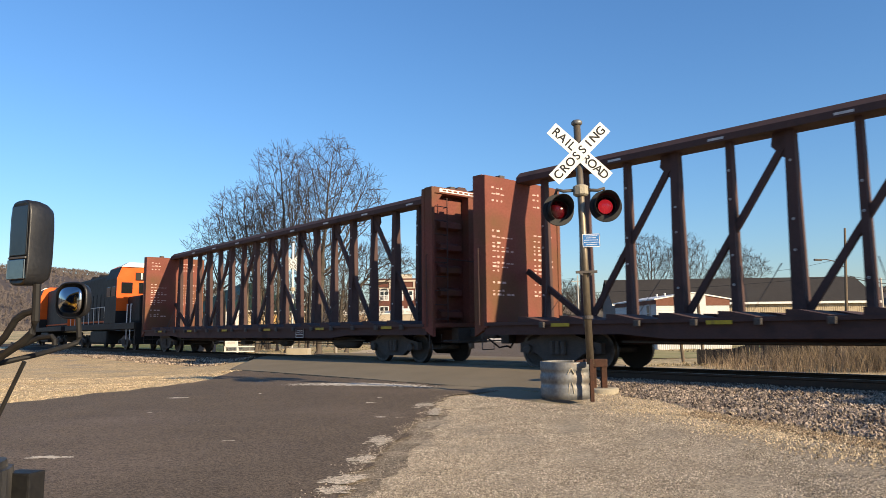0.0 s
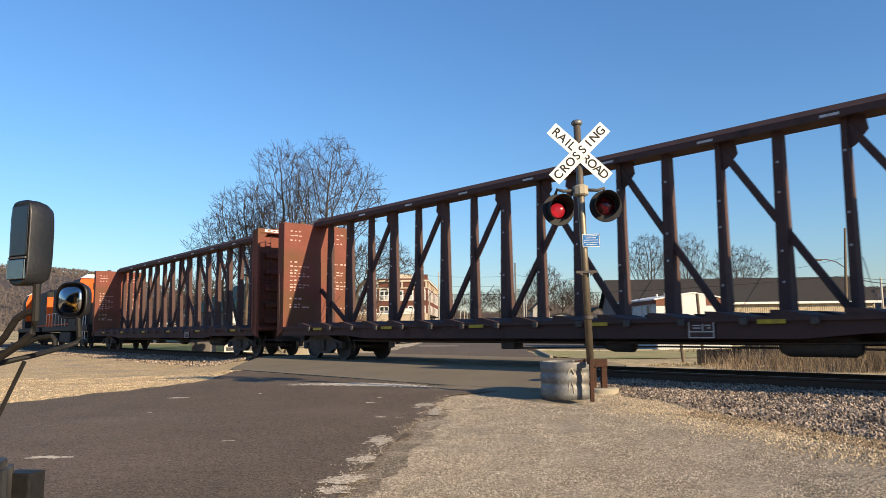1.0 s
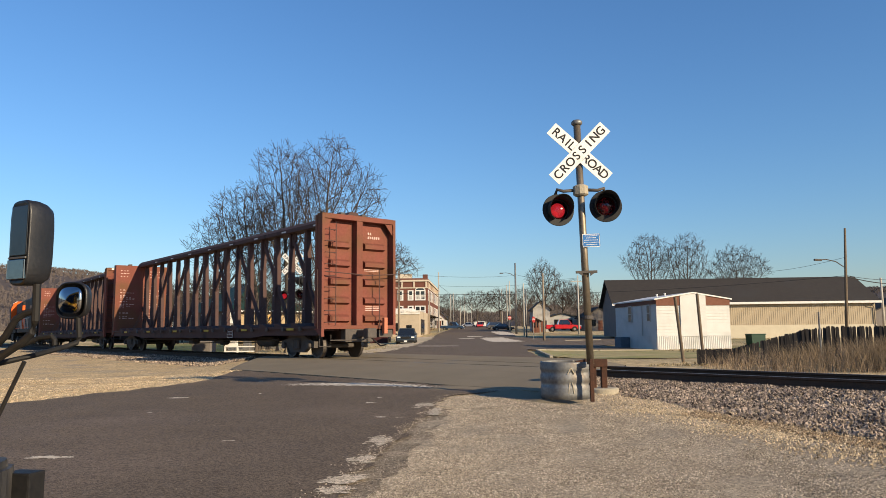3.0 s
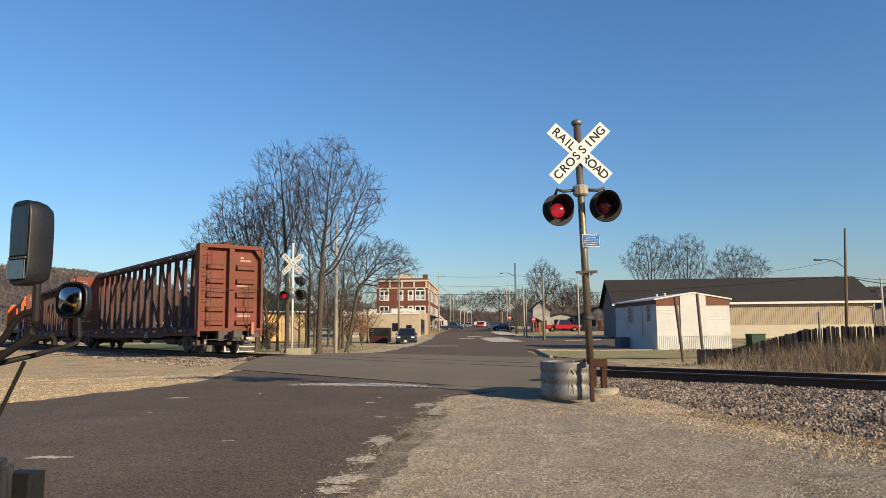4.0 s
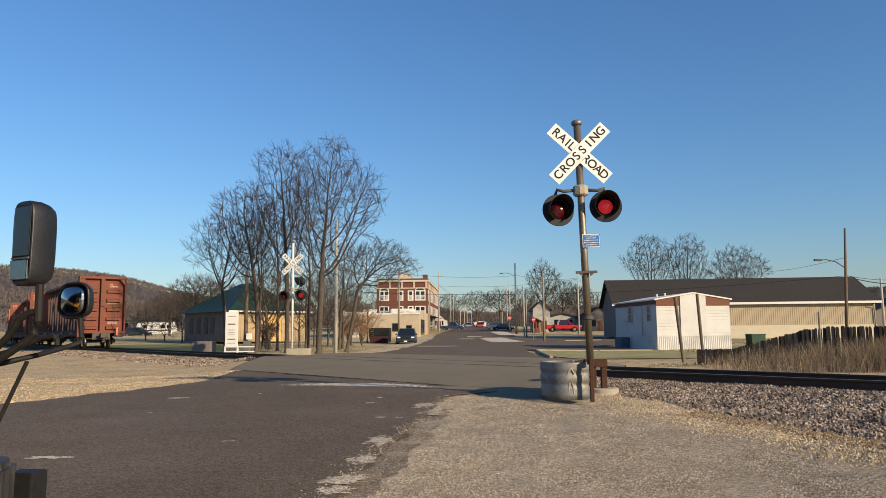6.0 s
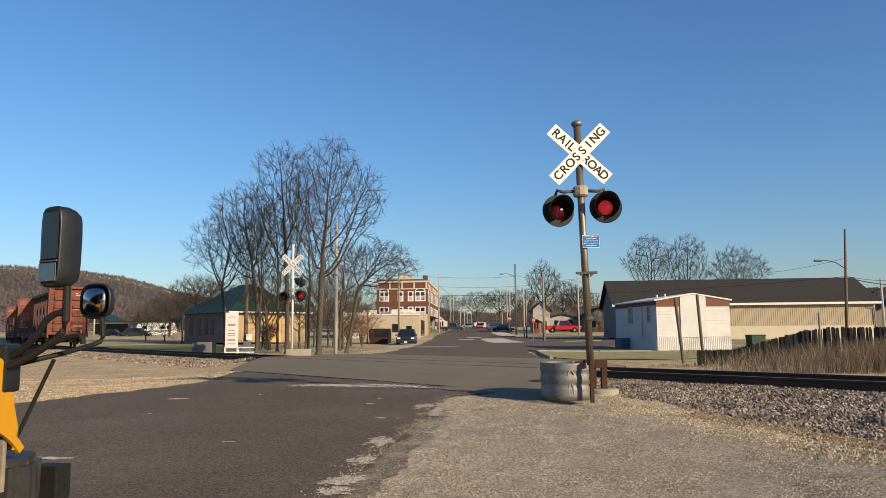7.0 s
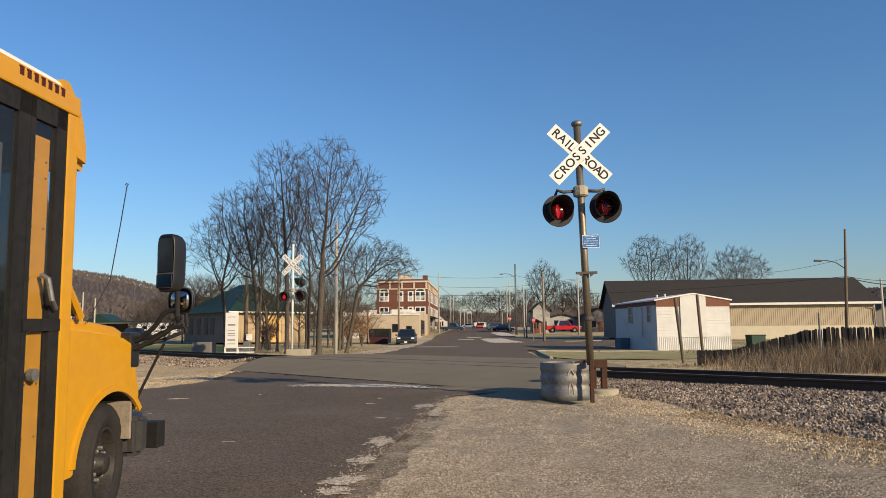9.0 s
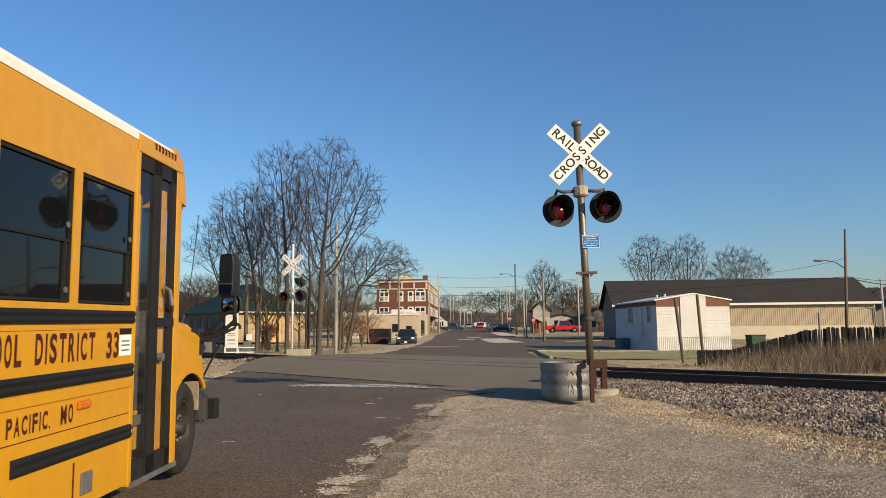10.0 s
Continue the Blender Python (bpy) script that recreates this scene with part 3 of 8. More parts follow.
def loose_stones(name, count, s0, s1, near, far, size, seed, label, material=None, power=0.85):
    """Broken stones strewn over the bank, between two distances from the line that may change along it: one object."""
    rnd = random.Random(seed)
    vs, fs = [], []
    shapes = stone_shapes(rnd, 18, 5, 2) if 0.025 < size < 0.035 else stone_shapes(rnd, 14, 4, 2)
    for i in range(count):
        s = rnd.uniform(s0, s1)
        lo, hi = near(s), far(s)
        v = lo + (hi - lo) * rnd.random() ** power + 0.3 * noise.noise((s * 0.9, 0, seed)) + 0.1 * noise.noise((s * 4, 0, seed))
        p = track(s, v, 0)
        if on_road(p.x, p.y) > -0.35:
            continue
        top = RAIL_Z + ramp(v, [(-3.9, -0.33), (-2.9, -0.28), (-1.75, -0.19), (-1.2, -0.185)])
        z = max(top, min(ground_z(p.x, p.y), 0.5) + wavy(p.x, p.y, 0.03) - 0.004)
        r = size * rnd.uniform(0.4, 1.35)
        co, fa = rnd.choice(shapes)
        m = Matrix.Translation((p.x, p.y, z + r * 0.3)) @ Euler((rnd.uniform(0, 6.3), rnd.uniform(0, 6.3), rnd.uniform(0, 6.3))).to_matrix().to_4x4() @ Matrix.Diagonal((r * 1.15, r * rnd.uniform(0.5, 0.9), r * rnd.uniform(0.4, 0.8), 1))
        k = len(vs)
        vs += [tuple(m @ c) for c in co]
        fs += [tuple(k + a for a in f) for f in fa]
    me = bpy.data.meshes.new(name)
    me.from_pydata(vs, [], fs)
    me.materials.append(material or BALLAST)
    tagged(new(name, me), label, "stones", kind="stuff")


loose_stones("ballast_stones", 38000, 0.8, 9.4, bank_edge, lambda s: -0.95, 0.032, 1, "grey and rust crushed stones beside the rails")
loose_stones("ballast_stones", 15000, 23.5, 60, lambda s: -3.6, lambda s: -0.95, 0.042, 2, "grey crushed stones beside the rails and road")
loose_stones("gravel_stones", 32000, 0.8, 11.0, lambda s: bank_edge(s) - 1.7, lambda s: bank_edge(s) + 0.3, 0.015, 4, "yellowish fine gravel between the ballast and the shoulder", YELLOW_CHIPS, 0.45)
LITTER = mat("brown_leaf_litter", (0.18, 0.125, 0.075), (0.34, 0.25, 0.155), 0.95, scale=2, fine=15, rand=0.6, islands=True)
loose_stones("leaf_litter", 6000, 0.8, 5.2, lambda s: bank_edge(s) - 0.5, lambda s: bank_edge(s) + 0.1, 0.018, 9, "brown crumbled leaf litter and dirt below the ballast", LITTER)


# ---- the train
RUN = [(0.0, -10.40), (0.7, -3.38), (1.5, 4.64), (2.5, 14.68), (3.5, 24.7), (4.5, 34.9), (5.5, 45.7), (7.0, 62.7), (8.2, 77.4), (9.0, 87.5), (10.0, 100.2)]
TRAIN = []
PALE_STEEL = mat("pale_bright_steel", (0.62, 0.6, 0.58), (0.42, 0.4, 0.39), 0.5, 0.3, fine=30)
REFLECT = mat("reflective_yellow", (0.55, 0.40, 0.04), (0.40, 0.29, 0.04), 0.5, scale=6, fine=40, dirt=(0.2, 0.15, 0.06), dirt_scale=4)
PINK_WHITE = mat("worn_stencil_white", (0.62, 0.46, 0.42), (0.42, 0.25, 0.21), 0.8, fine=20)
CAR_L, BULK = 23.07, 0.41


def wheelset_truck(parent, y):
    """A two-axle freight truck: wheels, axles, side frames, bolster."""
    truck = new("truck")
    truck.parent = parent
    truck.matrix_basis = pose(0, y, 0)
    for dy in (-0.89, 0.89):
        for sx in (-1, 1):
            bm = lathe(bmesh.new(), [(0.0, sx * 0.80), (0.1, sx * 0.83), (0.13, sx * 0.80), (0.33, sx * 0.775), (0.36, sx * 0.81), (0.42, sx * 0.81), (0.42, sx * 0.70), (0.45, sx * 0.68), (0.0, sx * 0.68)], 28, (0, dy, 0.42), "x")
            for f in bm.faces:
                c = f.calc_center_median()
                r = math.hypot(c.y - dy, c.z - 0.42)
                f.material_index = 1 if r > 0.35 else 0
            part("wheel", bm, [STEEL_BLACK, WHEEL_RIM], truck)
        part("axle", tube(bmesh.new(), (-0.7, dy, 0.42), (0.7, dy, 0.42), 0.08, n=12), STEEL_BLACK, truck)
    for sx in (-1, 1):
        bm = bmesh.new()
        prism(bm, [(-1.15, 0.36), (-0.7, 0.36), (-0.45, 0.2), (0.45, 0.2), (0.7, 0.36), (1.15, 0.36), (1.15, 0.58), (0.75, 0.66), (0.3, 0.82), (-0.3, 0.82), (-0.75, 0.66), (-1.15, 0.58)], "x", sx * 0.93, sx * 1.08)
        for k in (-0.16, 0, 0.16):
            lathe(bm, [(0.07, 0.25), (0.07, 0.55)], 10, (sx * 1.12, k, 0.08))
        for k in (-0.89, 0.89):
            lathe(bm, [(0.11, sx * 1.08), (0.11, sx * 1.17), (0.06, sx * 1.19)], 14, (0, k, 0.44), "x")
        part("side_frame", bm, STEEL_BLACK, truck)
    part("bolster", boxed(-1.05, 1.05, -0.2, 0.2, 0.4, 0.75, 0.03), STEEL_BLACK, truck)
    return truck


def centerbeam_car(off, label):
    car = thing("centerbeam_flatcar", label, "railcar", group="cars of the train")
    W, L = 1.475, CAR_L
    # deck and sills
    bm = boxed(-1.4, 1.4, BULK, L - BULK, 0.92, 1.06, 0.01)
    part("deck", bm, CAR_DARK, car)
    for sx in (-1, 1):
        bm = bmesh.new()
        prism(bm, [(0.3, 1.02), (L - 0.3, 1.02), (L - 0.3, 0.78), (L - 4.2, 0.78), (L - 5.2, 0.69), (5.2, 0.69), (4.2, 0.78), (0.3, 0.78)], "x", sx * 1.3, sx * 1.44)
        box(bm, sx * 1.44 - 0.06, sx * 1.44 + 0.06, 0.35, L - 0.35, 1.0, 1.08)
        part("side_sill", bm, CAR_DARK, car)
        # sloping wooden risers that carry the load, one a bay, and the winches between them
        for k in range(17):
            y = 1.74 + 1.224 * k
            part("riser", prism(bmesh.new(), [(y - 0.36, 1.062), (y + 0.34, 1.062), (y + 0.34, 1.2), (y + 0.12, 1.19), (y - 0.36, 1.09)], "x", *sorted((sx * 0.35, sx * 1.46))), CAR_DARK, car)
            part("winch", boxed(sx * 1.5 - 0.06, sx * 1.5 + 0.02, y - 0.5, y - 0.36, 0.93, 1.06, 0.02), STEEL_BLACK, car)
        for k in range(6):
            y = 2.05 + 3.67 * k
            part("reflector", boxed(*sorted((sx * 1.503, sx * 1.506)), y - 0.25, y + 0.25, 0.955, 1.03), REFLECT, car, "dull yellow reflective strip")
        # a framed placard of small bars below the deck
        placard = part("placard", boxed(*sorted((sx * 1.445, sx * 1.475)), 6.79, 7.31, 0.70, 1.05), CAR_DARK, car, "small dark placard in a pale frame")
        bm = bmesh.new()
        xs = sorted((sx * 1.476, sx * 1.482))
        for y0, y1, z0, z1 in ((6.79, 7.31, 1.03, 1.05), (6.79, 7.31, 0.70, 0.72), (6.79, 6.81, 0.72, 1.03), (7.29, 7.31, 0.72, 1.03), (6.81, 7.29, 0.81, 0.83), (7.06, 7.22, 0.93, 0.95), (7.06, 7.22, 0.88, 0.9), (6.86, 6.98, 0.93, 0.95), (6.86, 6.92, 0.88, 0.9), (7.01, 7.03, 0.84, 0.97)):
            box(bm, *xs, y0, y1, z0, z1)
        part("frame", bm, PALE_STEEL, placard)
    part("centre_sill", boxed(-0.3, 0.3, 0.2, L - 0.2, 0.55, 0.94), CAR_DARK, car)
    # brake gear slung under the floor
    part("train_pipe", pipe(bmesh.new(), [(-0.95, 3.9, 0.62), (-1.0, 6.0, 0.6), (-1.0, L - 6.0, 0.6), (-0.95, L - 3.9, 0.62)], 0.025, 6), STEEL_BLACK, car)
    part("brake_rod", pipe(bmesh.new(), [(-0.7, 3.6, 0.5), (-0.8, 8.2, 0.52), (-0.8, 12.6, 0.44)], 0.02, 6), STEEL_BLACK, car)
    part("air_reservoir", lathe(bmesh.new(), [(0.0, -0.7), (0.15, -0.66), (0.2, -0.55), (0.2, 0.55), (0.15, 0.66), (0.0, 0.7)], 16, (-0.75, 5.2, 0.56), "y"), STEEL_BLACK, car, smooth=True)
    part("brake_cylinder", lathe(bmesh.new(), [(0.0, -0.4), (0.17, -0.38), (0.17, 0.1), (0.12, 0.3), (0.04, 0.34), (0.04, 0.9)], 16, (-0.75, 9.4, 0.56), "y"), STEEL_BLACK, car, smooth=True)
    part("control_valve", boxed(-0.95, -0.6, 12.3, 12.75, 0.42, 0.8, 0.03), STEEL_BLACK, car)
    # bulkheads
    for end in (0, 1):
        def yy(a):
            return a if end == 0 else L - a
        bulk = new("bulkhead")
        bulk.parent = car
        tagged(bulk, "oxide red bulkhead with stiffening ribs and ladder")
        a, b = sorted((yy(0.30), yy(BULK)))
        part("inner_plate", boxed(-W + 0.02, W - 0.02, a, b, 0.98, 4.76), CAR_RED, bulk)
        # flanges around the outside
        for sx in (-1, 1):
            bm = bmesh.new()
            a, b = sorted((yy(0.0), yy(0.31)))
            x0, x1 = sorted((sx * W, sx * (W - 0.10)))
            if sx < 0:
                prism(bm, [(a, 0.74), (b, 0.9), (b, 4.78), (a, 4.78)] if end == 0 else [(a, 0.9), (b, 0.74), (b, 4.78), (a, 4.78)], "x", x0, x1)
            else:
                box(bm, x0, x1, a, b, 0.78, 4.78)
            box(bm, x0 - 0.012, x1 + 0.012, *sorted((yy(0.31), yy(BULK + 0.02))), 0.95, 4.75)
            part("corner_post", bm, CAR_RED, bulk)
        a, b = sorted((yy(0.0), yy(0.30)))
        part("top_rail", boxed(-W + 0.1, W - 0.1, a, b, 4.62, 4.79, 0.01), CAR_RED, bulk)
        part("bottom_rail", boxed(-W + 0.1, W - 0.1, a, b, 0.98, 1.1, 0.01), CAR_RED, bulk)
        a, b = sorted((yy(0.02), yy(0.30)))
        part("centre_post", boxed(-0.12, 0.12, a, b, 1.1, 4.62, 0.01), CAR_RED, bulk)
        for x0, x1 in ((-W + 0.42, -0.30), (0.30, W - 0.34)):
            for z in (1.25, 1.85, 2.47, 3.09, 3.71):
                bm = bmesh.new()
                ya, yb = yy(0.14), yy(0.30)
                prism(bm, [(ya, z), (yb, z - 0.06), (yb, z + 0.22), (ya, z + 0.14)], "x", x0, x1)
                part("rib", bm, CAR_RED, bulk)
        for sx in (-1, 1):
            bm = bmesh.new()
            prism(bm, [(sx * (W - 0.1), 4.62), (sx * (W - 0.1), 4.22), (sx * (W - 0.42), 4.62)], "y", *sorted((yy(0.05), yy(0.08))))
            part("gusset", bm, CAR_RED, bulk)
        # ladders, grab irons, rods
        lx = -W + 0.30
        for i, z in enumerate([1.2 + 0.38 * i for i in range(9)]):
            if i == 0:
                rung = part("rung", pipe(bmesh.new(), [(lx - 0.2, yy(0.1), 0), (lx - 0.2, yy(-0.05), 0), (lx + 0.2, yy(-0.05), 0), (lx + 0.2, yy(0.1), 0)], 0.013, 6), CAR_DARK, bulk, m=pose(0, 0, z))
            else:
                shared("rung", rung, bulk, pose(0, 0, z))
        part("ladder_rail", pipe(bmesh.new(), [(lx + 0.2, yy(-0.05), 1.1), (lx + 0.2, yy(-0.05), 4.5)], 0.016, 6), CAR_DARK, bulk)
        for pts, rr in (([(-W + 0.1, yy(-0.04), 2.85), (-0.2, yy(-0.06), 2.80), (0.3, yy(-0.06), 2.78), (W - 0.05, yy(-0.04), 2.86)], 0.016), ([(0.75, yy(-0.06), 1.0), (0.75, yy(-0.06), 3.0), (0.6, yy(-0.06), 3.0)], 0.018),
                        ([(W - 0.02, yy(-0.05), 2.9), (W + 0.14, yy(-0.05), 2.88), (W + 0.14, yy(-0.05), 1.9)], 0.014), ([(-W - 0.03, yy(0.2), 1.0), (-W - 0.05, yy(0.2), 2.9), (-W, yy(0.2), 2.95)], 0.014)):
            part("grab_iron", pipe(bmesh.new(), pts, rr, 6), CAR_DARK, bulk)
        for x in (-0.75, 0.1):
            part("top_bracket", boxed(x, x + 0.18, *sorted((yy(0.05), yy(0.28))), 4.79, 4.87, 0.02), STEEL_BLACK, bulk)
        # stencil bars
        bm = bmesh.new()
        yo = sorted((yy(0.296), yy(0.29)))
        for z, x0, n in ((4.22, 0.5, 2), (4.08, 0.5, 6)):
            for k in range(n):
                box(bm, x0 + k * 0.085, x0 + k * 0.085 + 0.055, *yo, z, z + 0.085)
        for z in (1.72, 1.66, 1.60):
            box(bm, 0.4, 1.0, *yo, z, z + 0.03)
        for z in (2.95, 3.0, 3.66):
            box(bm, 0.35, 0.95, *yo, z, z + 0.02)
        tagged(part("stencil", bm, PINK_WHITE, bulk, "faded white stencilled marks"), kind="stuff")
        bm = bmesh.new()
        yi = sorted((yy(BULK + 0.001), yy(BULK + 0.004)))
        rnd = random.Random(4)
        for z in (4.45, 4.3, 4.12, 3.35, 3.2, 3.05, 2.95, 2.85, 2.7, 2.55, 2.45, 2.35, 2.05, 1.85, 1.75):
            for sgn in (-1, 1):
                for k in range(rnd.randint(2, 5)):
                    x = sgn * 0.8 + (k - 2.5) * 0.17
                    box(bm, x, x + rnd.uniform(0.05, 0.14), *yi, z, z + rnd.choice((0.03, 0.05)))
        tagged(part("stencil", bm, PINK_WHITE, bulk, "white loading instructions too worn to read"), kind="stuff")
        # coupler and end gear
        bm = bmesh.new()
        box(bm, -0.11, 0.11, *sorted((yy(0.3), yy(-0.55))), 0.72, 0.94, 0.02)
        box(bm, -0.2, 0.16, *sorted((yy(-0.48), yy(-0.78))), 0.68, 1.0, 0.05)
        part("coupler", bm, STEEL_BLACK, car)
        bm = boxed(-0.55, 0.55, *sorted((yy(0.02), yy(0.3))), 0.55, 0.98, 0.02)
        pipe(bm, [(-1.25, yy(-0.18), 0.62), (0.0, yy(-0.22), 0.62), (0.3, yy(-0.2), 0.78)], 0.02, 6)
        box(bm, 0.8, 1.35, *sorted((yy(0.02), yy(0.2))), 0.7, 0.95)
        part("end_sill", bm, STEEL_BLACK, car)
        part("air_hose", pipe(bmesh.new(), [(0.3, yy(-0.05), 0.8), (0.35, yy(-0.3), 0.62), (0.45, yy(-0.55), 0.42), (0.55, yy(-0.75), 0.46)], 0.025, 8), RUBBER, car)
        bm = bmesh.new()
        pipe(bm, [(-1.42, yy(0.2), 0.8), (-1.42, yy(0.2), 0.42), (-1.0, yy(0.2), 0.42), (-1.0, yy(0.2), 0.8)], 0.016, 6)
        part("step", bm, STEEL_BLACK, car)
    # centre beam
    beam = new("centre_beam")
    beam.parent = car
    tagged(beam, "dark steel truss beam down the middle")
    bm = boxed(-0.28, 0.28, BULK, L - BULK, 4.70, 4.84)
    prism(bm, [(-0.28, 4.84), (0.28, 4.84), (0.12, 4.985), (-0.12, 4.985)], "y", BULK, L - BULK)
    part("top_chord", bm, CAR_DARK, beam)
    posts = [1.13 + 1.224 * i for i in range(18)]
    ring = None
    for i, y in enumerate(posts):
        wide = 0.0 if i % 2 else 0.05
        bm = bmesh.new()
        lo, hi = 0.07 + wide, 0.058 + wide * 0.7
        for z0, z1 in ((1.06, 4.70),):
            v = [bm.verts.new(q) for q in ((-0.16, y - lo, z0), (0.16, y - lo, z0), (0.16, y + lo, z0), (-0.16, y + lo, z0), (-0.09, y - hi, z1), (0.09, y - hi, z1), (0.09, y + hi, z1), (-0.09, y + hi, z1))]
            for q in ((0, 1, 5, 4), (1, 2, 6, 5), (2, 3, 7, 6), (3, 0, 4, 7), (4, 5, 6, 7)):
                bm.faces.new([v[k] for k in q])
        bmesh.ops.recalc_face_normals(bm, faces=bm.faces)
        post = part("post", bm, CAR_DARK, beam)
        # pale rings imitate sky seen through post holes, on near and far faces
        for k, z in enumerate((1.75, 2.35, 2.95, 3.5, 4.1)):
            if (i + k) % 3 == 0:
                continue
            for sx in (-1, 1):
                x = sx * (0.16 - 0.07 * (z - 1.06) / 3.64)
                if ring is None:
                    ring = part("tie_ring", lathe(bmesh.new(), [(0.012, -0.012), (0.026, -0.012), (0.026, 0.012), (0.012, 0.012), (0.012, -0.012)], 8, axis="x", caps=False), PALE_STEEL, post, m=pose(x, y, z))
                else:
                    shared("tie_ring", ring, post, pose(x, y, z))
    for y in [2.35 + 2.448 * i for i in range(8)]:
        part("slot_plate", boxed(-0.286, -0.276, y, y + 0.34, 4.74, 4.79), PALE_STEEL, beam)

    def brace(y0, z0, y1, z1, w=0.066):
        bm = bmesh.new()
        d = Vector((0, y1 - y0, z1 - z0)).normalized()
        n = Vector((0, -d.z, d.y)) * w
        a, b = Vector((0, y0, z0)), Vector((0, y1, z1))
        prism(bm, [(p.y, p.z) for p in (a - n, b - n, b + n, a + n)], "x", -0.05, 0.05)
        if z1 > 4:
            sy = 1 if y1 > y0 else -1
            prism(bm, [(y1 + sy * 0.02, 4.7), (y1 - sy * 0.34, 4.7), (y1 - sy * 0.38, 4.45), (y1 - sy * 0.16, 4.2), (y1 + sy * 0.02, 4.1)], "x", -0.03, 0.03)
        part("brace", bm, CAR_DARK, beam)
    for k in range(4):
        i = 1 + 2 * k
        brace(posts[i] + 0.1, 1.15, posts[i + 2], 4.65)
        brace(posts[17 - i] - 0.1, 1.15, posts[15 - i], 4.65)
    brace(posts[1] - 0.1, 1.15, BULK + 0.1, 2.4)
    brace(posts[16] + 0.1, 1.15, L - BULK - 0.1, 2.4)
    brace(posts[0], 1.1, posts[0] - 0.35, 2.35, 0.05)
    # cable loops hanging on the posts
    for i in range(0, 17, 2):
        y = posts[i] + 0.6
        part("tie_down_cable", pipe(bmesh.new(), [(-0.3, y - 0.4, 2.1), (-0.9, y, 1.1), (-0.3, y + 0.4, 2.1)], 0.01, 4), STEEL_BLACK, beam)
    for y in (2.29, L - 2.29):
        wheelset_truck(car, y)
    TRAIN.append((car, off, False, L))
    return car


def locomotive(off, turned, label):
    """A diesel road switcher, cab end to the cars. y = 0 is its rear coupler face."""
    loco = thing("diesel_locomotive", label, "locomotive", group="cars of the train")
    L = 18.2
    part("frame", boxed(-1.45, 1.45, 0.6, L - 0.6, 1.15, 1.5, 0.03), BLACK, loco)
    part("fuel_tank", boxed(-1.3, 1.3, 6.8, 10.8, 0.3, 1.1, 0.12), BLACK, loco)
    bm = bmesh.new()
    prism(bm, [(-1.45, 1.5), (1.45, 1.5), (1.45, 4.05), (1.2, 4.7), (0.8, 4.9), (-0.8, 4.9), (-1.2, 4.7), (-1.45, 4.05)], "y", 4.3, 6.8)
    for f in bm.faces:
        f.material_index = 1 if abs(f.normal.x) > 0.6 else 0
    cab = part("cab", bm, [ORANGE, BLACK], loco, "bright orange cab end, black sides, lower shadow put in as black")
    # the railcar bulkhead's shadow on the lower cab, put in as black
    part("band", boxed(-1.462, 1.462, 4.29, 6.81, 1.5, 2.2, 0.01), BLACK, cab)
    part("roof", prism(bmesh.new(), [(-1.25, 4.7), (1.25, 4.7), (0.85, 4.96), (-0.85, 4.96)], "y", 4.2, 5.0), WHITE, cab, "pale cab roof panel")
    for x0, x1 in ((-1.2, -0.6), (-0.25, 0.45), (0.55, 1.2)):
        part("window", boxed(x0, x1, 4.255, 4.3, 3.2, 3.82, 0.01), GLASS, cab)
    for y0, y1 in ((4.5, 5.3), (5.6, 6.4)):
        part("window", boxed(-1.475, -1.44, y0, y1, 3.05, 3.6, 0.01), GLASS, cab)
    part("number_board", boxed(-0.45, 0.95, 4.25, 4.29, 3.95, 4.4, 0.01), BLACK, cab)
    part("stripe", boxed(-0.93, 0.93, 6.85, L - 1.5, 1.62, 1.72), ORANGE, loco, "orange hood stripe")
    words("1864", 0.5, WHITE, cab, Matrix.Translation((0.25, 4.24, 4.175)) @ Euler((radians(90), 0, 0)).to_matrix().to_4x4(), bold=0.012)
    part("short_hood", boxed(-0.85, 0.85, 1.8, 4.24, 1.5, 3.0, 0.12), BLACK, loco)
    part("long_hood", boxed(-0.9, 0.9, 6.8, L - 1.6, 1.5, 4.55, 0.15), BLACK, loco)
    part("hood_end", boxed(-0.88, 0.88, L - 1.6, L - 1.45, 1.5, 4.1, 0.05), ORANGE, loco, "orange hood end")
    for k in range(9):
        y = 7.1 + k * 1.0
        part("hood_door", boxed(-0.93, -0.89, y, y + 0.8, 1.8, 3.4, 0.01), BLACK, loco)
    for y in (8.0, 9.6, 12.6, 14.6):
        part("roof_fan", lathe(bmesh.new(), [(0.55, 4.5), (0.55, 4.66), (0.45, 4.8), (0.0, 4.8)], 18, (0, y, 0)), BLACK, loco)
    part("exhaust_stack", boxed(-0.3, 0.3, 10.1, 10.6, 4.5, 4.85, 0.03), BLACK, loco)
    bm = bmesh.new()
    pts = [7.0 + 1.3 * i for i in range(8)]
    for y in pts:
        pipe(bm, [(-1.4, y, 1.5), (-1.4, y, 2.5)], 0.02, 6)
    pipe(bm, [(-1.4, pts[0], 2.5), (-1.4, pts[-1], 2.5)], 0.02, 6)
    part("handrail", bm, WHITE, loco, "pale side handrails")
    for y in (1.5, 2.2):
        part("step_rail", pipe(bmesh.new(), [(-1.4, y, 0.6), (-1.4, y, 1.5), (-1.35, y + 0.15, 2.5), (-1.2, y + 0.5, 2.5)], 0.025, 6), WHITE, loco)
    part("pilot", boxed(-1.4, 1.4, 0.55, 0.75, 0.35, 1.5, 0.03), BLACK, loco)
    part("coupler", boxed(-0.15, 0.15, 0.0, 0.6, 0.72, 1.0, 0.04), STEEL_BLACK, loco)
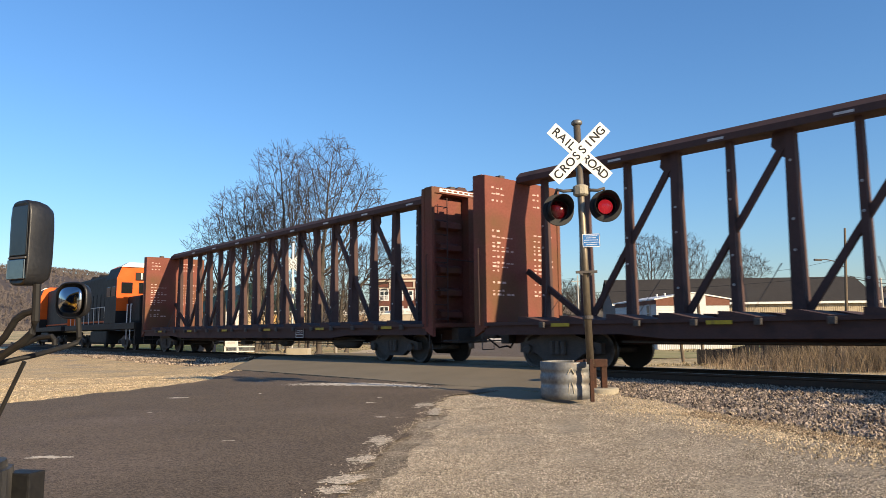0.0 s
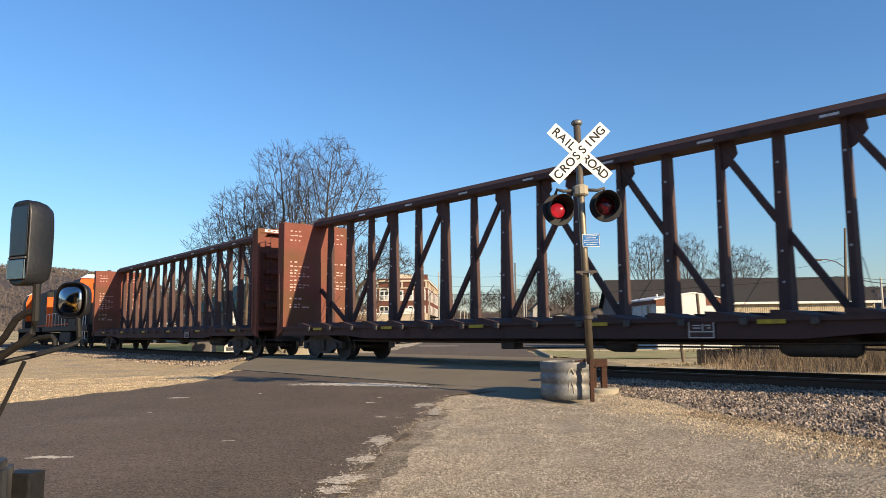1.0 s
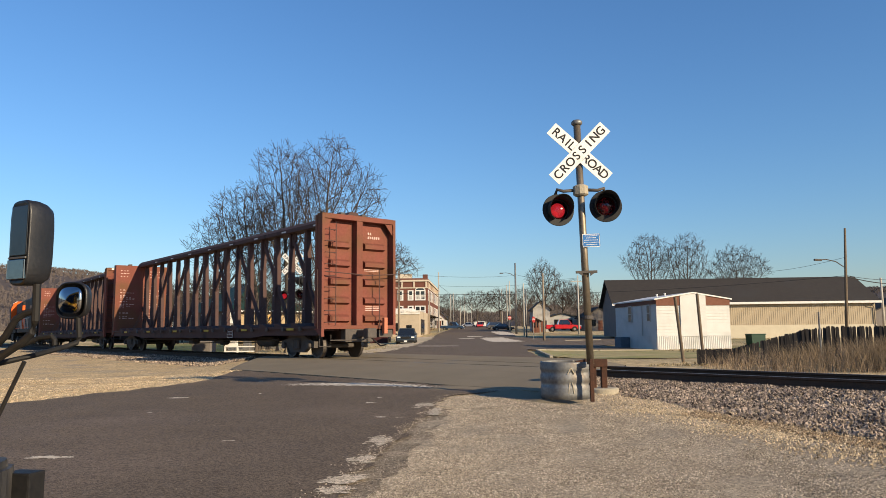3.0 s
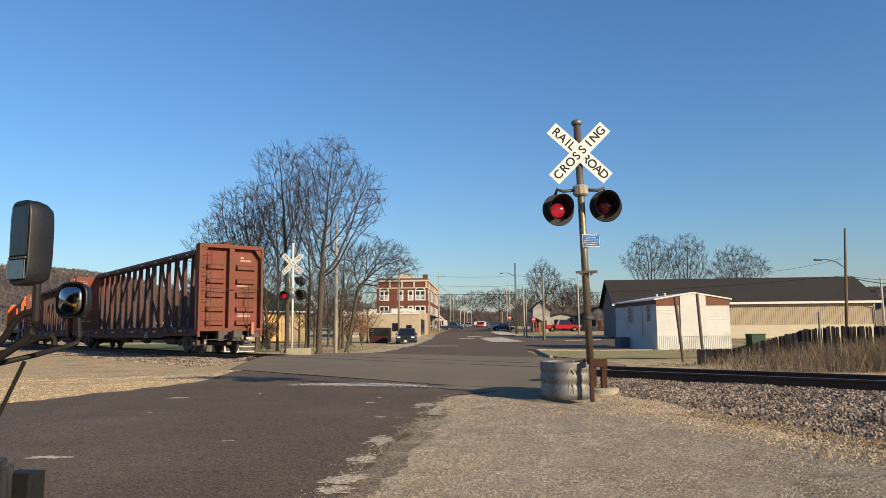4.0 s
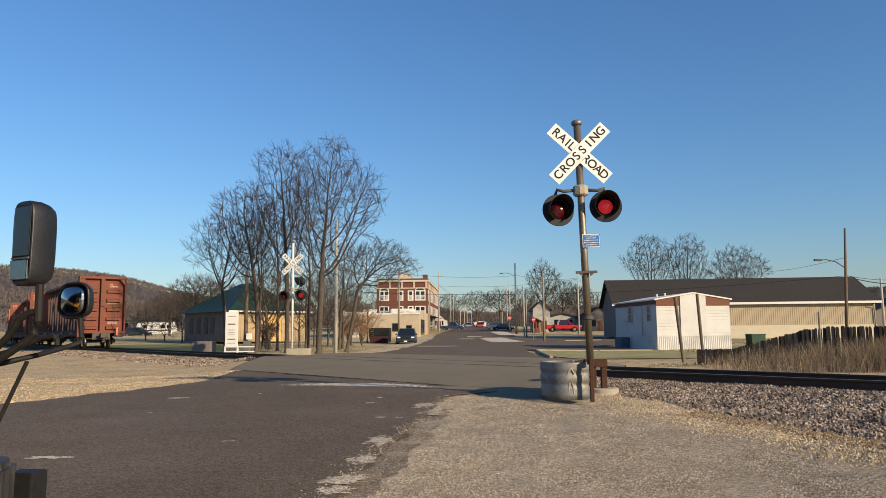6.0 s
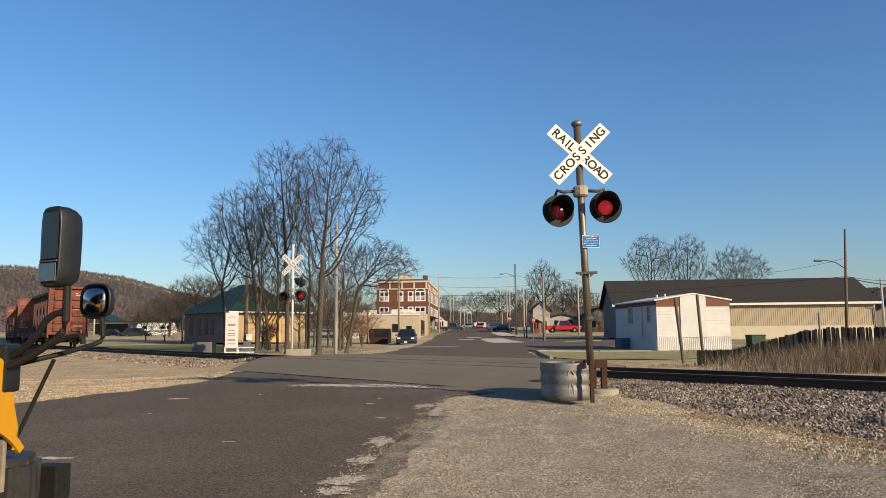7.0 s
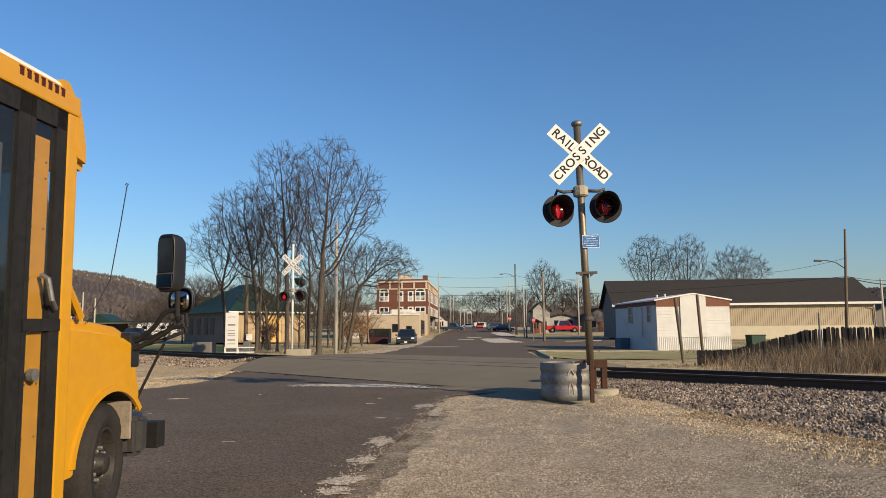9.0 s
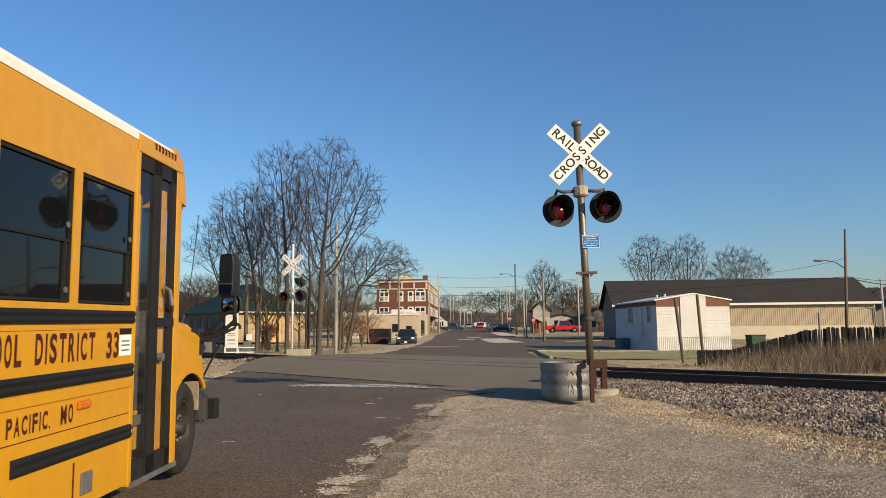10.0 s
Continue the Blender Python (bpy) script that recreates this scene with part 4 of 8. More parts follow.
    for y in (3.6, L - 3.8):
        wheelset_truck(loco, y)
    TRAIN.append((loco, off, turned, L))


centerbeam_car(0.0, "empty oxide red centerbeam flatcar with dark open truss")
device = part("end_marker", boxed(0.86, 1.0, -0.2, -0.06, 0.82, 1.36, 0.02), mat("faded_orange_case", (0.5, 0.17, 0.1), (0.42, 0.14, 0.08), 0.6), TRAIN[0][0], "faded orange end of train marker")
second = centerbeam_car(24.6, "oxide red centerbeam flatcar coupled behind the locomotive")
strip_of = part("notice_strip", boxed(-1.2, 1.2, -0.012, -0.004, 4.665, 4.755), SIGN_WHITE, second, "white notice strip across the top of the bulkhead")
for k in range(11):
    part("bar", boxed(-1.1 + k * 0.2, -0.96 + k * 0.2, -0.016, -0.012, 4.685, 4.735), CAR_RED, strip_of)
locomotive(24.6 + 23.07 + 0.8, False, "black and orange diesel locomotive with orange cab at the cars")
locomotive(24.6 + 23.07 + 0.8 + 18.4, True, "leading black diesel locomotive with orange nose")


# ---- the school bus: y forward, x to the kerb side, z = 0 on the road
# seconds, x, y, turn, nose up, height over the street
BUS_RUN = [(0.0, -2.170, 2.370, -9.10, -0.15, -0.030), (5.4, -2.170, 2.370, -9.10, -0.15, -0.030), (5.8, -2.168, 2.377, -9.09, -0.14, -0.030), (6.2, -2.161, 2.401, -9.06, -0.11, -0.030), (6.5, -2.149, 2.440, -9.0, -0.07, -0.029),
           (6.8, -2.130, 2.500, -8.9, -0.01, -0.028), (7.0, -2.115, 2.551, -8.7, 0.03, -0.027), (7.5, -2.069, 2.759, -7.57, 0.23, -0.025), (8.0, -2.014, 3.030, -6.22, 0.44, -0.020), (8.5, -1.985, 3.428, -4.70, 0.75, -0.009),
           (9.0, -1.996, 3.977, -3.21, 0.94, 0.002), (9.5, -1.999, 4.671, -1.98, 1.05, 0.016), (10.0, -2.005, 5.502, -1.07, 0.92, 0.025)]


STEER = [(0.0, 18.0), (7.0, 17.0), (8.5, 13.0), (9.5, 8.0), (10.0, 5.0)]


def bus_pose(x, y, turn, nose, lift):
    return pose(x, y, road_z(x, y) + 0.02 + lift, nose, 0.14, turn)


# flat and low glass: a dull reflection is put in as darkened colour
DARK_MIRROR = mat("dim_reflection_glass", (0.05, 0.052, 0.055), (0.04, 0.042, 0.045), 0.15, 0.6)
LOW_MIRROR = mat("low_mirror_glass", (0.2, 0.2, 0.2), (0.17, 0.17, 0.17), 0.08, 1.0)
DISH_MIRROR = mat("convex_mirror_glass", (0.42, 0.42, 0.43), (0.4, 0.4, 0.41), 0.06, 1.0)
JAMB_YELLOW = mat("jamb_yellow", (0.66, 0.33, 0.03), (0.56, 0.28, 0.03), 0.6, scale=2, fine=12)
FRONT_WHEELS = []
BUS_RUBBER = mat("rub_rail_black", (0.009, 0.009, 0.010), (0.015, 0.015, 0.016), 0.6, scale=3, fine=40)
BUS_TRIM = mat("dark_red_lettering", (0.05, 0.010, 0.008), (0.07, 0.014, 0.010), 0.6)
COWL = mat("paler_bus_yellow", (0.82, 0.42, 0.06), (0.75, 0.36, 0.04), 0.4, scale=1, fine=14)
AMBER = mat("amber_reflector", (0.55, 0.14, 0.01), (0.45, 0.1, 0.01), 0.25)
CABIN = mat("cabin_lining", (0.16, 0.15, 0.14), (0.12, 0.11, 0.1), 0.8)


def see_through(name, tint, alpha):
    m = glass_mat(name, tint, 0.03)
    m.node_tree.nodes["Principled BSDF"].inputs["Alpha"].default_value = alpha
    return m


DOOR_GLASS = see_through("door_glass", (0.02, 0.025, 0.03), 0.26)
BUS_GLASS = see_through("tinted_bus_glass", (0.006, 0.007, 0.008), 0.93)
for sheen, amount in (("Specular IOR Level", 0.35), ("Coat Weight", 0.12)):
    BUS_GLASS.node_tree.nodes["Principled BSDF"].inputs[sheen].default_value = amount
SIDE = Matrix(((0, 0, 1, 0), (1, 0, 0, 0), (0, 1, 0, 0), (0, 0, 0, 1)))


def fitted_words(text, material, parent, y, z, w, h, x):
    """Tall narrow capitals, letter by letter, over a given width and height, as one lettering mesh."""
    wide = {"I": 0.22, ",": 0.25, "M": 1.15, "O": 0.95}
    room = [wide.get(c, 1.0) for c in text]
    gap = 0.36
    unit = w / (sum(room) + gap * (len(text) - 1))
    verts, faces = [], []
    at = -w / 2
    for c, k in zip(text, room):
        ob = words(c, 1.0, material, parent, Matrix(), depth=0.0, bold=0.03)
        co = [v.co for v in ob.data.vertices]
        x0, x1 = min(p.x for p in co), max(p.x for p in co)
        y0, y1 = min(p.y for p in co), max(p.y for p in co)
        lo, hi = (-h * 0.62, -h * 0.36) if c == "," else (-h / 2, h / 2)
        n = len(verts)
        verts += [(at + (p.x - x0) / (x1 - x0) * k * unit, lo + (p.y - y0) / (y1 - y0) * (hi - lo), 0.0) for p in co]
        faces += [tuple(n + q for q in f.vertices) for f in ob.data.polygons]
        bpy.data.objects.remove(ob)
        at += (k + gap) * unit
    me = bpy.data.meshes.new("lettering")
    me.from_pydata(verts, [], faces)
    me.materials.append(material)
    ob = new("lettering", me)
    ob.parent = parent
    ob.matrix_basis = Matrix.Translation((x, y, z)) @ SIDE
    return ob


def squared(bm):
    """Pulls a round shape out to a rounded square, a little taller than wide."""
    for v in bm.verts:
        r = math.hypot(v.co.x, v.co.z)
        if r > 1e-5:
            c, s = abs(v.co.x / r), abs(v.co.z / r)
            k = (c ** 3.2 + s ** 3.2) ** (-1 / 3.2)
            v.co.x *= 0.93 * k
            v.co.z *= 1.06 * k
    return bm


def school_bus():
    b = thing("school_bus", "yellow short school bus with black rub rails and folding door", "bus")
    S, F, R, LX = 0.08, -0.2, -6.2, -2.22      # kerb side, front, rear, road side
    # walls and roof
    body = new("body")
    body.parent = b
    for x0, x1, nm in ((S - 0.05, S, "kerb_panel"), (LX, LX + 0.05, "road_panel")):
        kerb = nm == "kerb_panel"
        y1 = -0.93 if kerb else F
        part(nm, boxed(x0, x1, R, y1, 0.3, 1.383), YELLOW, body)
        part("header_panel", boxed(x0, x1, R, y1, 2.097, 2.485), YELLOW, body)
        for y in (-0.93, -1.643, -2.36, -3.08, -3.80, -4.52, -5.24, -5.96):
            w = 0.038
            part("pillar", boxed(x0, x1, max(y - w, R), min(y + w if y < -1 else y + 0.05, F), 1.383, 2.097), YELLOW, body)
    for ya, yb in ((-0.968, -1.603), (-1.683, -2.32), (-2.40, -3.04), (-3.12, -3.76), (-3.84, -4.48), (-4.56, -5.20), (-5.28, -5.92)):
        for x0, x1, sgn in ((S - 0.035, S - 0.02, 1), (LX + 0.02, LX + 0.035, -1)):
            win = part("window", boxed(x0, x1, yb, ya, 1.39, 2.09), BUS_GLASS, body, "dark tinted side window")
            xo = S - 0.012 if sgn > 0 else LX + 0.012
            bm = bmesh.new()
            for q in ((yb, yb + 0.012, 1.39, 2.09), (ya - 0.014, ya, 1.39, 2.09), (yb, ya, 1.39, 1.402), (yb, ya, 2.075, 2.09), (yb, ya, 1.70, 1.715), (ya - 0.06, ya - 0.045, 1.40, 1.70)):
                box(bm, xo - 0.01, xo + 0.006, *q)
            part("window_frame", bm, BLACK, win)
            if sgn > 0:
                for z in (1.45, 1.79):
                    part("latch", lathe(bmesh.new(), [(0.006, 0.0), (0.017, 0.0), (0.017, 0.006), (0.009, 0.006)], 10, (0, 0, 0), "x"), GALV, win, m=Matrix.Translation((S - 0.004, ya - 0.05, z)))
    part("front_post", boxed(S - 0.05, S + 0.004, -0.295, F, 0.28, 2.40, 0.008), YELLOW, body)
    part("door_post", boxed(S - 0.05, S + 0.006, -0.95, -0.905, 0.28, 2.40, 0.005), YELLOW, body)
    part("door_header", boxed(S - 0.05, S + 0.012, -0.95, F, 2.368, 2.47, 0.01), YELLOW, body)
    bm = bmesh.new()
    arc = [(S + 0.004, 2.48), (S - 0.012, 2.508), (S - 0.05, 2.535), (S - 0.14, 2.56), (-0.5, 2.60), (-1.07, 2.615), (-1.64, 2.60), (LX + 0.14, 2.56), (LX + 0.05, 2.535), (LX + 0.012, 2.508), (LX - 0.004, 2.48)]
    prism(bm, arc + [(x, z - 0.04) for x, z in arc[::-1]], "y", R, -0.31)
    part("roof", bm, WHITE, body, "white roof skin")
    bm = bmesh.new()
    prism(bm, [(-0.36, 2.37), (F - 0.02, 2.37), (F - 0.02, 2.12), (F + 0.085, 2.10), (F + 0.105, 2.125), (F + 0.10, 2.23), (F + 0.075, 2.33), (F + 0.045, 2.41), (F - 0.0, 2.47), (F - 0.06, 2.505), (-0.31, 2.525), (-0.36, 2.525)], "x", LX, S + 0.008)
    rim = [e for e in bm.edges if all(abs(v.co.x - LX) < 1e-5 or abs(v.co.x - S - 0.008) < 1e-5 for v in e.verts) and abs(e.verts[0].co.x - e.verts[1].co.x) < 1e-5 and max(v.co.y for v in e.verts) > F - 0.01]
    bmesh.ops.bevel(bm, geom=rim, offset=0.035, segments=4, affect="EDGES")
    box(bm, S - 0.04, S + 0.008, -0.95, -0.36, 2.372, 2.487, 0.006)
    part("front_cap", bm, YELLOW, body, "yellow moulded front roof cap")
    part("marker_lamp", boxed(S - 0.12, S - 0.03, F + 0.085, F + 0.125, 2.19, 2.23, 0.01), AMBER, body)
    part("floor", boxed(LX + 0.05, S - 0.05, R, F, 0.62, 0.68), CABIN, body)
    part("rear_wall", boxed(LX, S, R - 0.05, R, 0.3, 2.6), YELLOW, body)
    part("bulkhead", boxed(LX + 0.05, -1.0, -1.0, -0.96, 0.68, 1.5), CABIN, body)
    part("front_wall", boxed(LX, S - 0.06, F - 0.04, F, 0.3, 1.3), YELLOW, body)
    part("ceiling", boxed(LX + 0.06, S - 0.06, R, F - 0.02, 2.42, 2.445), CABIN, body)
    # small letters of the maker's mark, as plain bars
    for k in range(7):
        part("mark_bar", boxed(S + 0.0075, S + 0.0125, -0.715 + k * 0.055, -0.683 + k * 0.055, 2.432, 2.476), BUS_TRIM, body)
    # rub rails and lettering
    for z0, z1, yr in ((1.277, 1.35, R), (0.953, 1.03, R), (0.579, 0.66, -2.135)):
        bm = bmesh.new()
        n = 4
        prof = [(S, z0)] + [(S + 0.014 + (0.008 if i % 2 else 0), z0 + (z1 - z0) * i / n) for i in range(n + 1)] + [(S, z1)]
        prism(bm, prof, "y", yr, -0.945)
        part("rub_rail", bm, BUS_RUBBER, body)
    part("bead", boxed(S, S + 0.012, R, -0.95, 0.887, 0.940, 0.005), YELLOW, body)
    part("bead", boxed(S, S + 0.006, R, -0.95, 1.245, 1.268), YELLOW, body)
    part("skirt_seam", boxed(S, S + 0.003, R, -0.96, 0.728, 0.732), BUS_TRIM, body)
    fitted_words("DISTRICT", BUS_TRIM, body, -1.694, 1.153, 0.574, 0.15, S + 0.002)
    fitted_words("33", BUS_TRIM, body, -1.196, 1.149, 0.152, 0.153, S + 0.002)
    fitted_words("SCHOOL", BUS_TRIM, body, -2.305, 1.153, 0.43, 0.15, S + 0.002)
    fitted_words("PACIFIC,", BUS_TRIM, body, -2.0, 0.806, 0.357, 0.09, S + 0.002)
    fitted_words("MO", BUS_TRIM, body, -1.669, 0.81, 0.118, 0.098, S + 0.002)
    part("notice", boxed(S, S + 0.003, -1.109, -0.958, 1.081, 1.206), SIGN_WHITE, body, "small white paper notice")
    for z in (1.11, 1.14, 1.165):
        part("notice_line", boxed(S + 0.003, S + 0.0045, -1.09, -0.985, z, z + 0.008), GALV, body)
    part("notice_tab", boxed(S, S + 0.003, -1.111, -0.958, 1.209, 1.25), BUS_RUBBER, body)
    part("side_marker", boxed(S, S + 0.02, -1.578, -1.448, 0.82, 0.864, 0.012), AMBER, body, "amber side marker lamp")
    part("vent", boxed(S, S + 0.012, -1.507, -1.392, 0.36, 0.478, 0.005), GALV, body, "small square metal vent")
    part("hatch_seam", boxed(S, S + 0.004, -1.587, -1.577, 0.3, 0.548), BUS_TRIM, body)
    # folding door
    door = new("folding_door")
    door.parent = b
    for y0, y1 in ((-0.905, -0.594), (-0.59, -0.295)):
        bm = bmesh.new()
        for q in ((y0, y0 + (0.02 if y0 < -0.6 else 0.035), 0.3, 2.37), (y1 - 0.088, y1, 0.3, 2.37), (y0, y1, 2.27, 2.37), (y0, y1, 0.3, 0.42)):
            box(bm, S - 0.03, S - 0.002, *q)
        if y0 > -0.6:
            box(bm, S - 0.03, S + 0.004, y0, y1, 1.25, 1.31)
        leaf = part("leaf", bm, BLACK, door, "black framed glazed door leaf")
        pane = part("pane", boxed(S - 0.02, S - 0.014, y0 + 0.01, y1 - 0.06, 0.40, 2.30), DOOR_GLASS, leaf)
        pane.visible_shadow = False
    part("handle", pipe(bmesh.new(), [(S, -0.46, 1.52), (S + 0.04, -0.47, 1.50), (S + 0.05, -0.45, 1.40), (S + 0.02, -0.37, 1.36)], 0.013, 8), GALV, door, "bright grab handle")
    part("lock", lathe(bmesh.new(), [(0.03, -0.01), (0.03, 0.02), (0.0, 0.025)], 12, (S, -0.503, 1.045), "x"), GALV, door)
    part("sill", boxed(S - 0.25, S + 0.015, -0.93, F, 0.265, 0.30, 0.005), GALV, b, "bare metal step edge")
    for k, z in enumerate((0.30, 0.48, 0.66)):
        part("step", boxed(-0.75 - k * 0.2, S - 0.05 - k * 0.22, -0.92, -0.24, z - 0.02, z), CABIN, b)
    part("inner_panel", boxed(0.035, 0.05, -0.532, -0.395, 0.42, 2.2), JAMB_YELLOW, b, "yellow inner door jamb")
    part("jamb_edge", boxed(0.035, 0.052, -0.554, -0.534, 0.42, 2.17), GALV, b)
    bm = bmesh.new()
    for z in (0.75, 1.0, 1.3, 1.5, 1.75, 2.0, 2.08):
        for y in (-0.515, -0.42):
            lathe(bm, [(0.006, 0.05), (0.005, 0.054), (0.0, 0.055)], 8, (0, y, z), "x")
    part("jamb_rivets", bm, GALV, b)
    part("grab_pole", pipe(bmesh.new(), [(-0.02, -0.72, 0.5), (-0.02, -0.72, 2.2)], 0.02, 8), WHITE, b)
    part("stepwell_panel", boxed(-0.02, 0.0, -0.70, -0.66, 0.72, 1.12), GALV, b)
    part("stepwell_panel", boxed(-0.02, 0.0, -0.70, -0.675, 1.2, 2.12), GALV, b)
    part("stepwell_trim", boxed(-0.02, 0.0, -0.71, -0.65, 0.46, 0.71), JAMB_YELLOW, b)
    # engine cover, wings, cab front
    def wing(x0, x1, nm):
        bm = bmesh.new()
        arch = [(0.79 + 0.44 * math.cos(radians(a)), 0.41 + 0.44 * math.sin(radians(a))) for a in range(180, -1, -10)]
        arch = [p for p in arch if p[1] > (0.69 if p[0] > 0.79 else 0.4)]
        prism(bm, [(-0.2, 0.38), (0.33, 0.4)] + arch + [(1.09, 0.70), (1.12, 0.73), (1.13, 0.80), (1.13, 1.05), (1.10, 1.15), (1.03, 1.215), (0.9, 1.26), (0.5, 1.305), (-0.2, 1.34)], "x", x0, x1)
        es = [e for e in bm.edges if abs(e.verts[0].co.x - e.verts[1].co.x) < 1e-6 and min(e.verts[0].co.z, e.verts[1].co.z) > 0.98]
        for f in bmesh.ops.bevel(bm, geom=es, offset=0.075, segments=6, affect="EDGES")["faces"]:
            f.smooth = True
        for f in bm.faces:
            c = f.calc_center_median()
            if abs(f.normal.x) < 0.5 and math.hypot(c.y - 0.79, c.z - 0.41) < 0.45:
                f.material_index = 1
        w = part(nm, bm, [YELLOW, BLACK], b)
        bm = bmesh.new()
        ring = [(0.79 + r * math.cos(radians(a)), 0.41 + r * math.sin(radians(a))) for r, rng in ((0.435, range(176, 37, -6)), (0.475, range(38, 177, 6))) for a in rng]
        xs = (x1 - 0.01, x1 + 0.012) if nm == "kerb_wing" else (x0 - 0.012, x0 + 0.01)
        prism(bm, ring, "x", *xs)
        part("arch_lip", bm, YELLOW, w)
    wing(-0.5, -0.19, "kerb_wing")
    wing(-1.95, -1.64, "road_wing")
    bm = bmesh.new()
    prism(bm, [(-0.2, 1.2), (1.03, 1.0), (1.03, 1.19), (0.9, 1.25), (0.5, 1.32), (-0.2, 1.37)], "x", -1.6, -0.54)
    bmesh.ops.bevel(bm, geom=[e for e in bm.edges if min(v.co.z for v in e.verts) > 1.15], offset=0.03, segments=2, affect="EDGES")
    part("engine_cover", bm, YELLOW, b)
    part("engine_bay", boxed(-1.66, -0.48, -0.2, 1.1, 0.4, 1.2), BLACK, b)
    bm = bmesh.new()
    prism(bm, [(0.075, -0.2), (-0.19, 0.16), (-0.5, 0.16), (-0.5, -0.2)], "z", 0.42, 1.335)
    part("cowl_panel", bm, COWL, b, "paler yellow cowl side panel")
    part("cowl_seam", pipe(bmesh.new(), [(-0.187, 0.168, 0.78), (-0.187, 0.168, 1.1), (-0.187, 0.162, 1.33)], 0.007, 6), BLACK, b)
    bm = bmesh.new()
    pipe(bm, [(-0.22, 0.42, 1.32), (-0.2, 0.05, 1.72), (-0.14, -0.19, 2.12)], 0.024, 6)
    part("windscreen_pillar", bm, YELLOW, b)
    bm = bmesh.new()
    v = [bm.verts.new(p) for p in ((-0.25, 0.44, 1.33), (-1.9, 0.44, 1.33), (-1.98, -0.16, 2.14), (-0.17, -0.16, 2.14))]
    bm.faces.new(v)
    v = [bm.verts.new(p) for p in ((-0.22, 0.38, 1.34), (-0.14, -0.18, 1.34), (-0.14, -0.18, 2.05))]
    bm.faces.new(v)
    part("windscreen", bm, BUS_GLASS, b)
    part("corner_lamp", boxed(-0.40, -0.185, 1.0, 1.125, 0.98, 1.22, 0.02), PLASTIC, b, "dark grey corner lamp housing")
    part("grille", boxed(-1.7, -0.4, 1.06, 1.15, 0.62, 1.1, 0.02), PLASTIC, b)
    bm = bmesh.new()
    prism(bm, [(-0.17, 1.13), (-0.18, 1.25), (-0.25, 1.40), (-0.31, 1.46), (-0.6, 1.49), (-1.54, 1.49), (-1.83, 1.46), (-1.89, 1.40), (-1.96, 1.25), (-1.97, 1.13), (-1.9, 1.1), (-0.25, 1.1)], "z", 0.37, 0.64)
    bmesh.ops.bevel(bm, geom=[e for e in bm.edges], offset=0.035, segments=2, affect="EDGES")
    part("bumper", bm, BUMPER_GREY, b, "scuffed black front bumper")
    part("bumper_guard", boxed(-0.32, -0.165, 1.40, 1.52, 0.38, 0.565, 0.01), BLACK, b)
    for x, sx in ((-0.345, 1), (-1.795, -1)):
        wheel = new("front_wheel")
        wheel.parent = b
        wheel.matrix_basis = pose(x, 0.79, 0.385)
        FRONT_WHEELS.append((wheel, x))
        prof = [(0.225, -0.10), (0.25, -0.115), (0.3, -0.125), (0.35, -0.115), (0.375, -0.095), (0.385, -0.06), (0.385, 0.06), (0.375, 0.095), (0.35, 0.115), (0.325, 0.118), (0.32, 0.124), (0.3, 0.125), (0.25, 0.115), (0.238, 0.10), (0.225, 0.09), (0.225, -0.10)]
        bm = lathe(bmesh.new(), [(r, h * sx) for r, h in prof], 48, (0, 0, 0), "x", caps=False)
        part("tyre", bm, RUBBER, wheel, smooth=True)
        dish = [(0.232, 0.10), (0.222, 0.108), (0.212, 0.095), (0.205, 0.03), (0.19, 0.005), (0.165, 0.01), (0.135, 0.035), (0.125, 0.05), (0.075, 0.055), (0.068, 0.06), (0.064, 0.105), (0.05, 0.12), (0.0, 0.122)]
        bm = lathe(bmesh.new(), [(r, h * sx) for r, h in dish], 40, (0, 0, 0), "x", caps=False)
        part("rim", bm, STEEL_RIM, wheel, "dusty dark steel rim", smooth=True)
        for k in range(8):
            a = 2 * math.pi * k / 8
            nut = lathe(bmesh.new(), [(0.014, 0.045 * sx), (0.014, 0.075 * sx), (0.008, 0.08 * sx), (0.0, 0.08 * sx)], 6, (0, 0.1 * math.cos(a), 0.1 * math.sin(a)), "x")
            part("lug_nut", nut, GALV, wheel)
        # black discs imitate the dark inside the rim's hand holes
        for k in range(8):
            a = 2 * math.pi * (k + 0.5) / 8
            part("hand_hole", lathe(bmesh.new(), [(0.026, 0.014 * sx), (0.024, 0.026 * sx), (0.0, 0.027 * sx)], 12, (0, 0.165 * math.cos(a), 0.165 * math.sin(a)), "x"), BLACK, wheel)
    for x in (-0.35, -2.03):
        part("rear_wheel", lathe(bmesh.new(), [(0.0, 0.0), (0.3, 0.0), (0.385, 0.05), (0.385, 0.22), (0.3, 0.26), (0.0, 0.2)], 28, (x, -4.3, 0.385), "x"), RUBBER, b)
    part("mud_flap", boxed(-0.46, -0.21, 1.06, 1.085, 0.50, 0.76, 0.005), GREY_TIN, b, "dusty inner wing liner")
    # mirrors on their bent arms
    mir = new("side_mirror")
    mir.parent = b
    mir.matrix_basis = pose(0.056, 1.03, 1.674, 0, 0, -20)
    bm = lathe(bmesh.new(), [(0.0, 0.095), (0.6, 0.092), (0.85, 0.078), (0.95, 0.05), (1.0, 0.01), (1.0, -0.04), (0.97, -0.05), (0.92, -0.046), (0.0, -0.044)], 48, (0, 0, 0), "y")
    for v in bm.verts:
        r = math.hypot(v.co.x, v.co.z)
        if r > 1e-5:
            k = ((abs(v.co.x) / r) ** 5 + (abs(v.co.z) / r) ** 5) ** -0.2
            v.co.x, v.co.z = v.co.x * k * (0.073 + 0.004 * v.co.z), v.co.z * k * 0.2 + 0.018
    part("housing", bm, PLASTIC, mir, smooth=True)
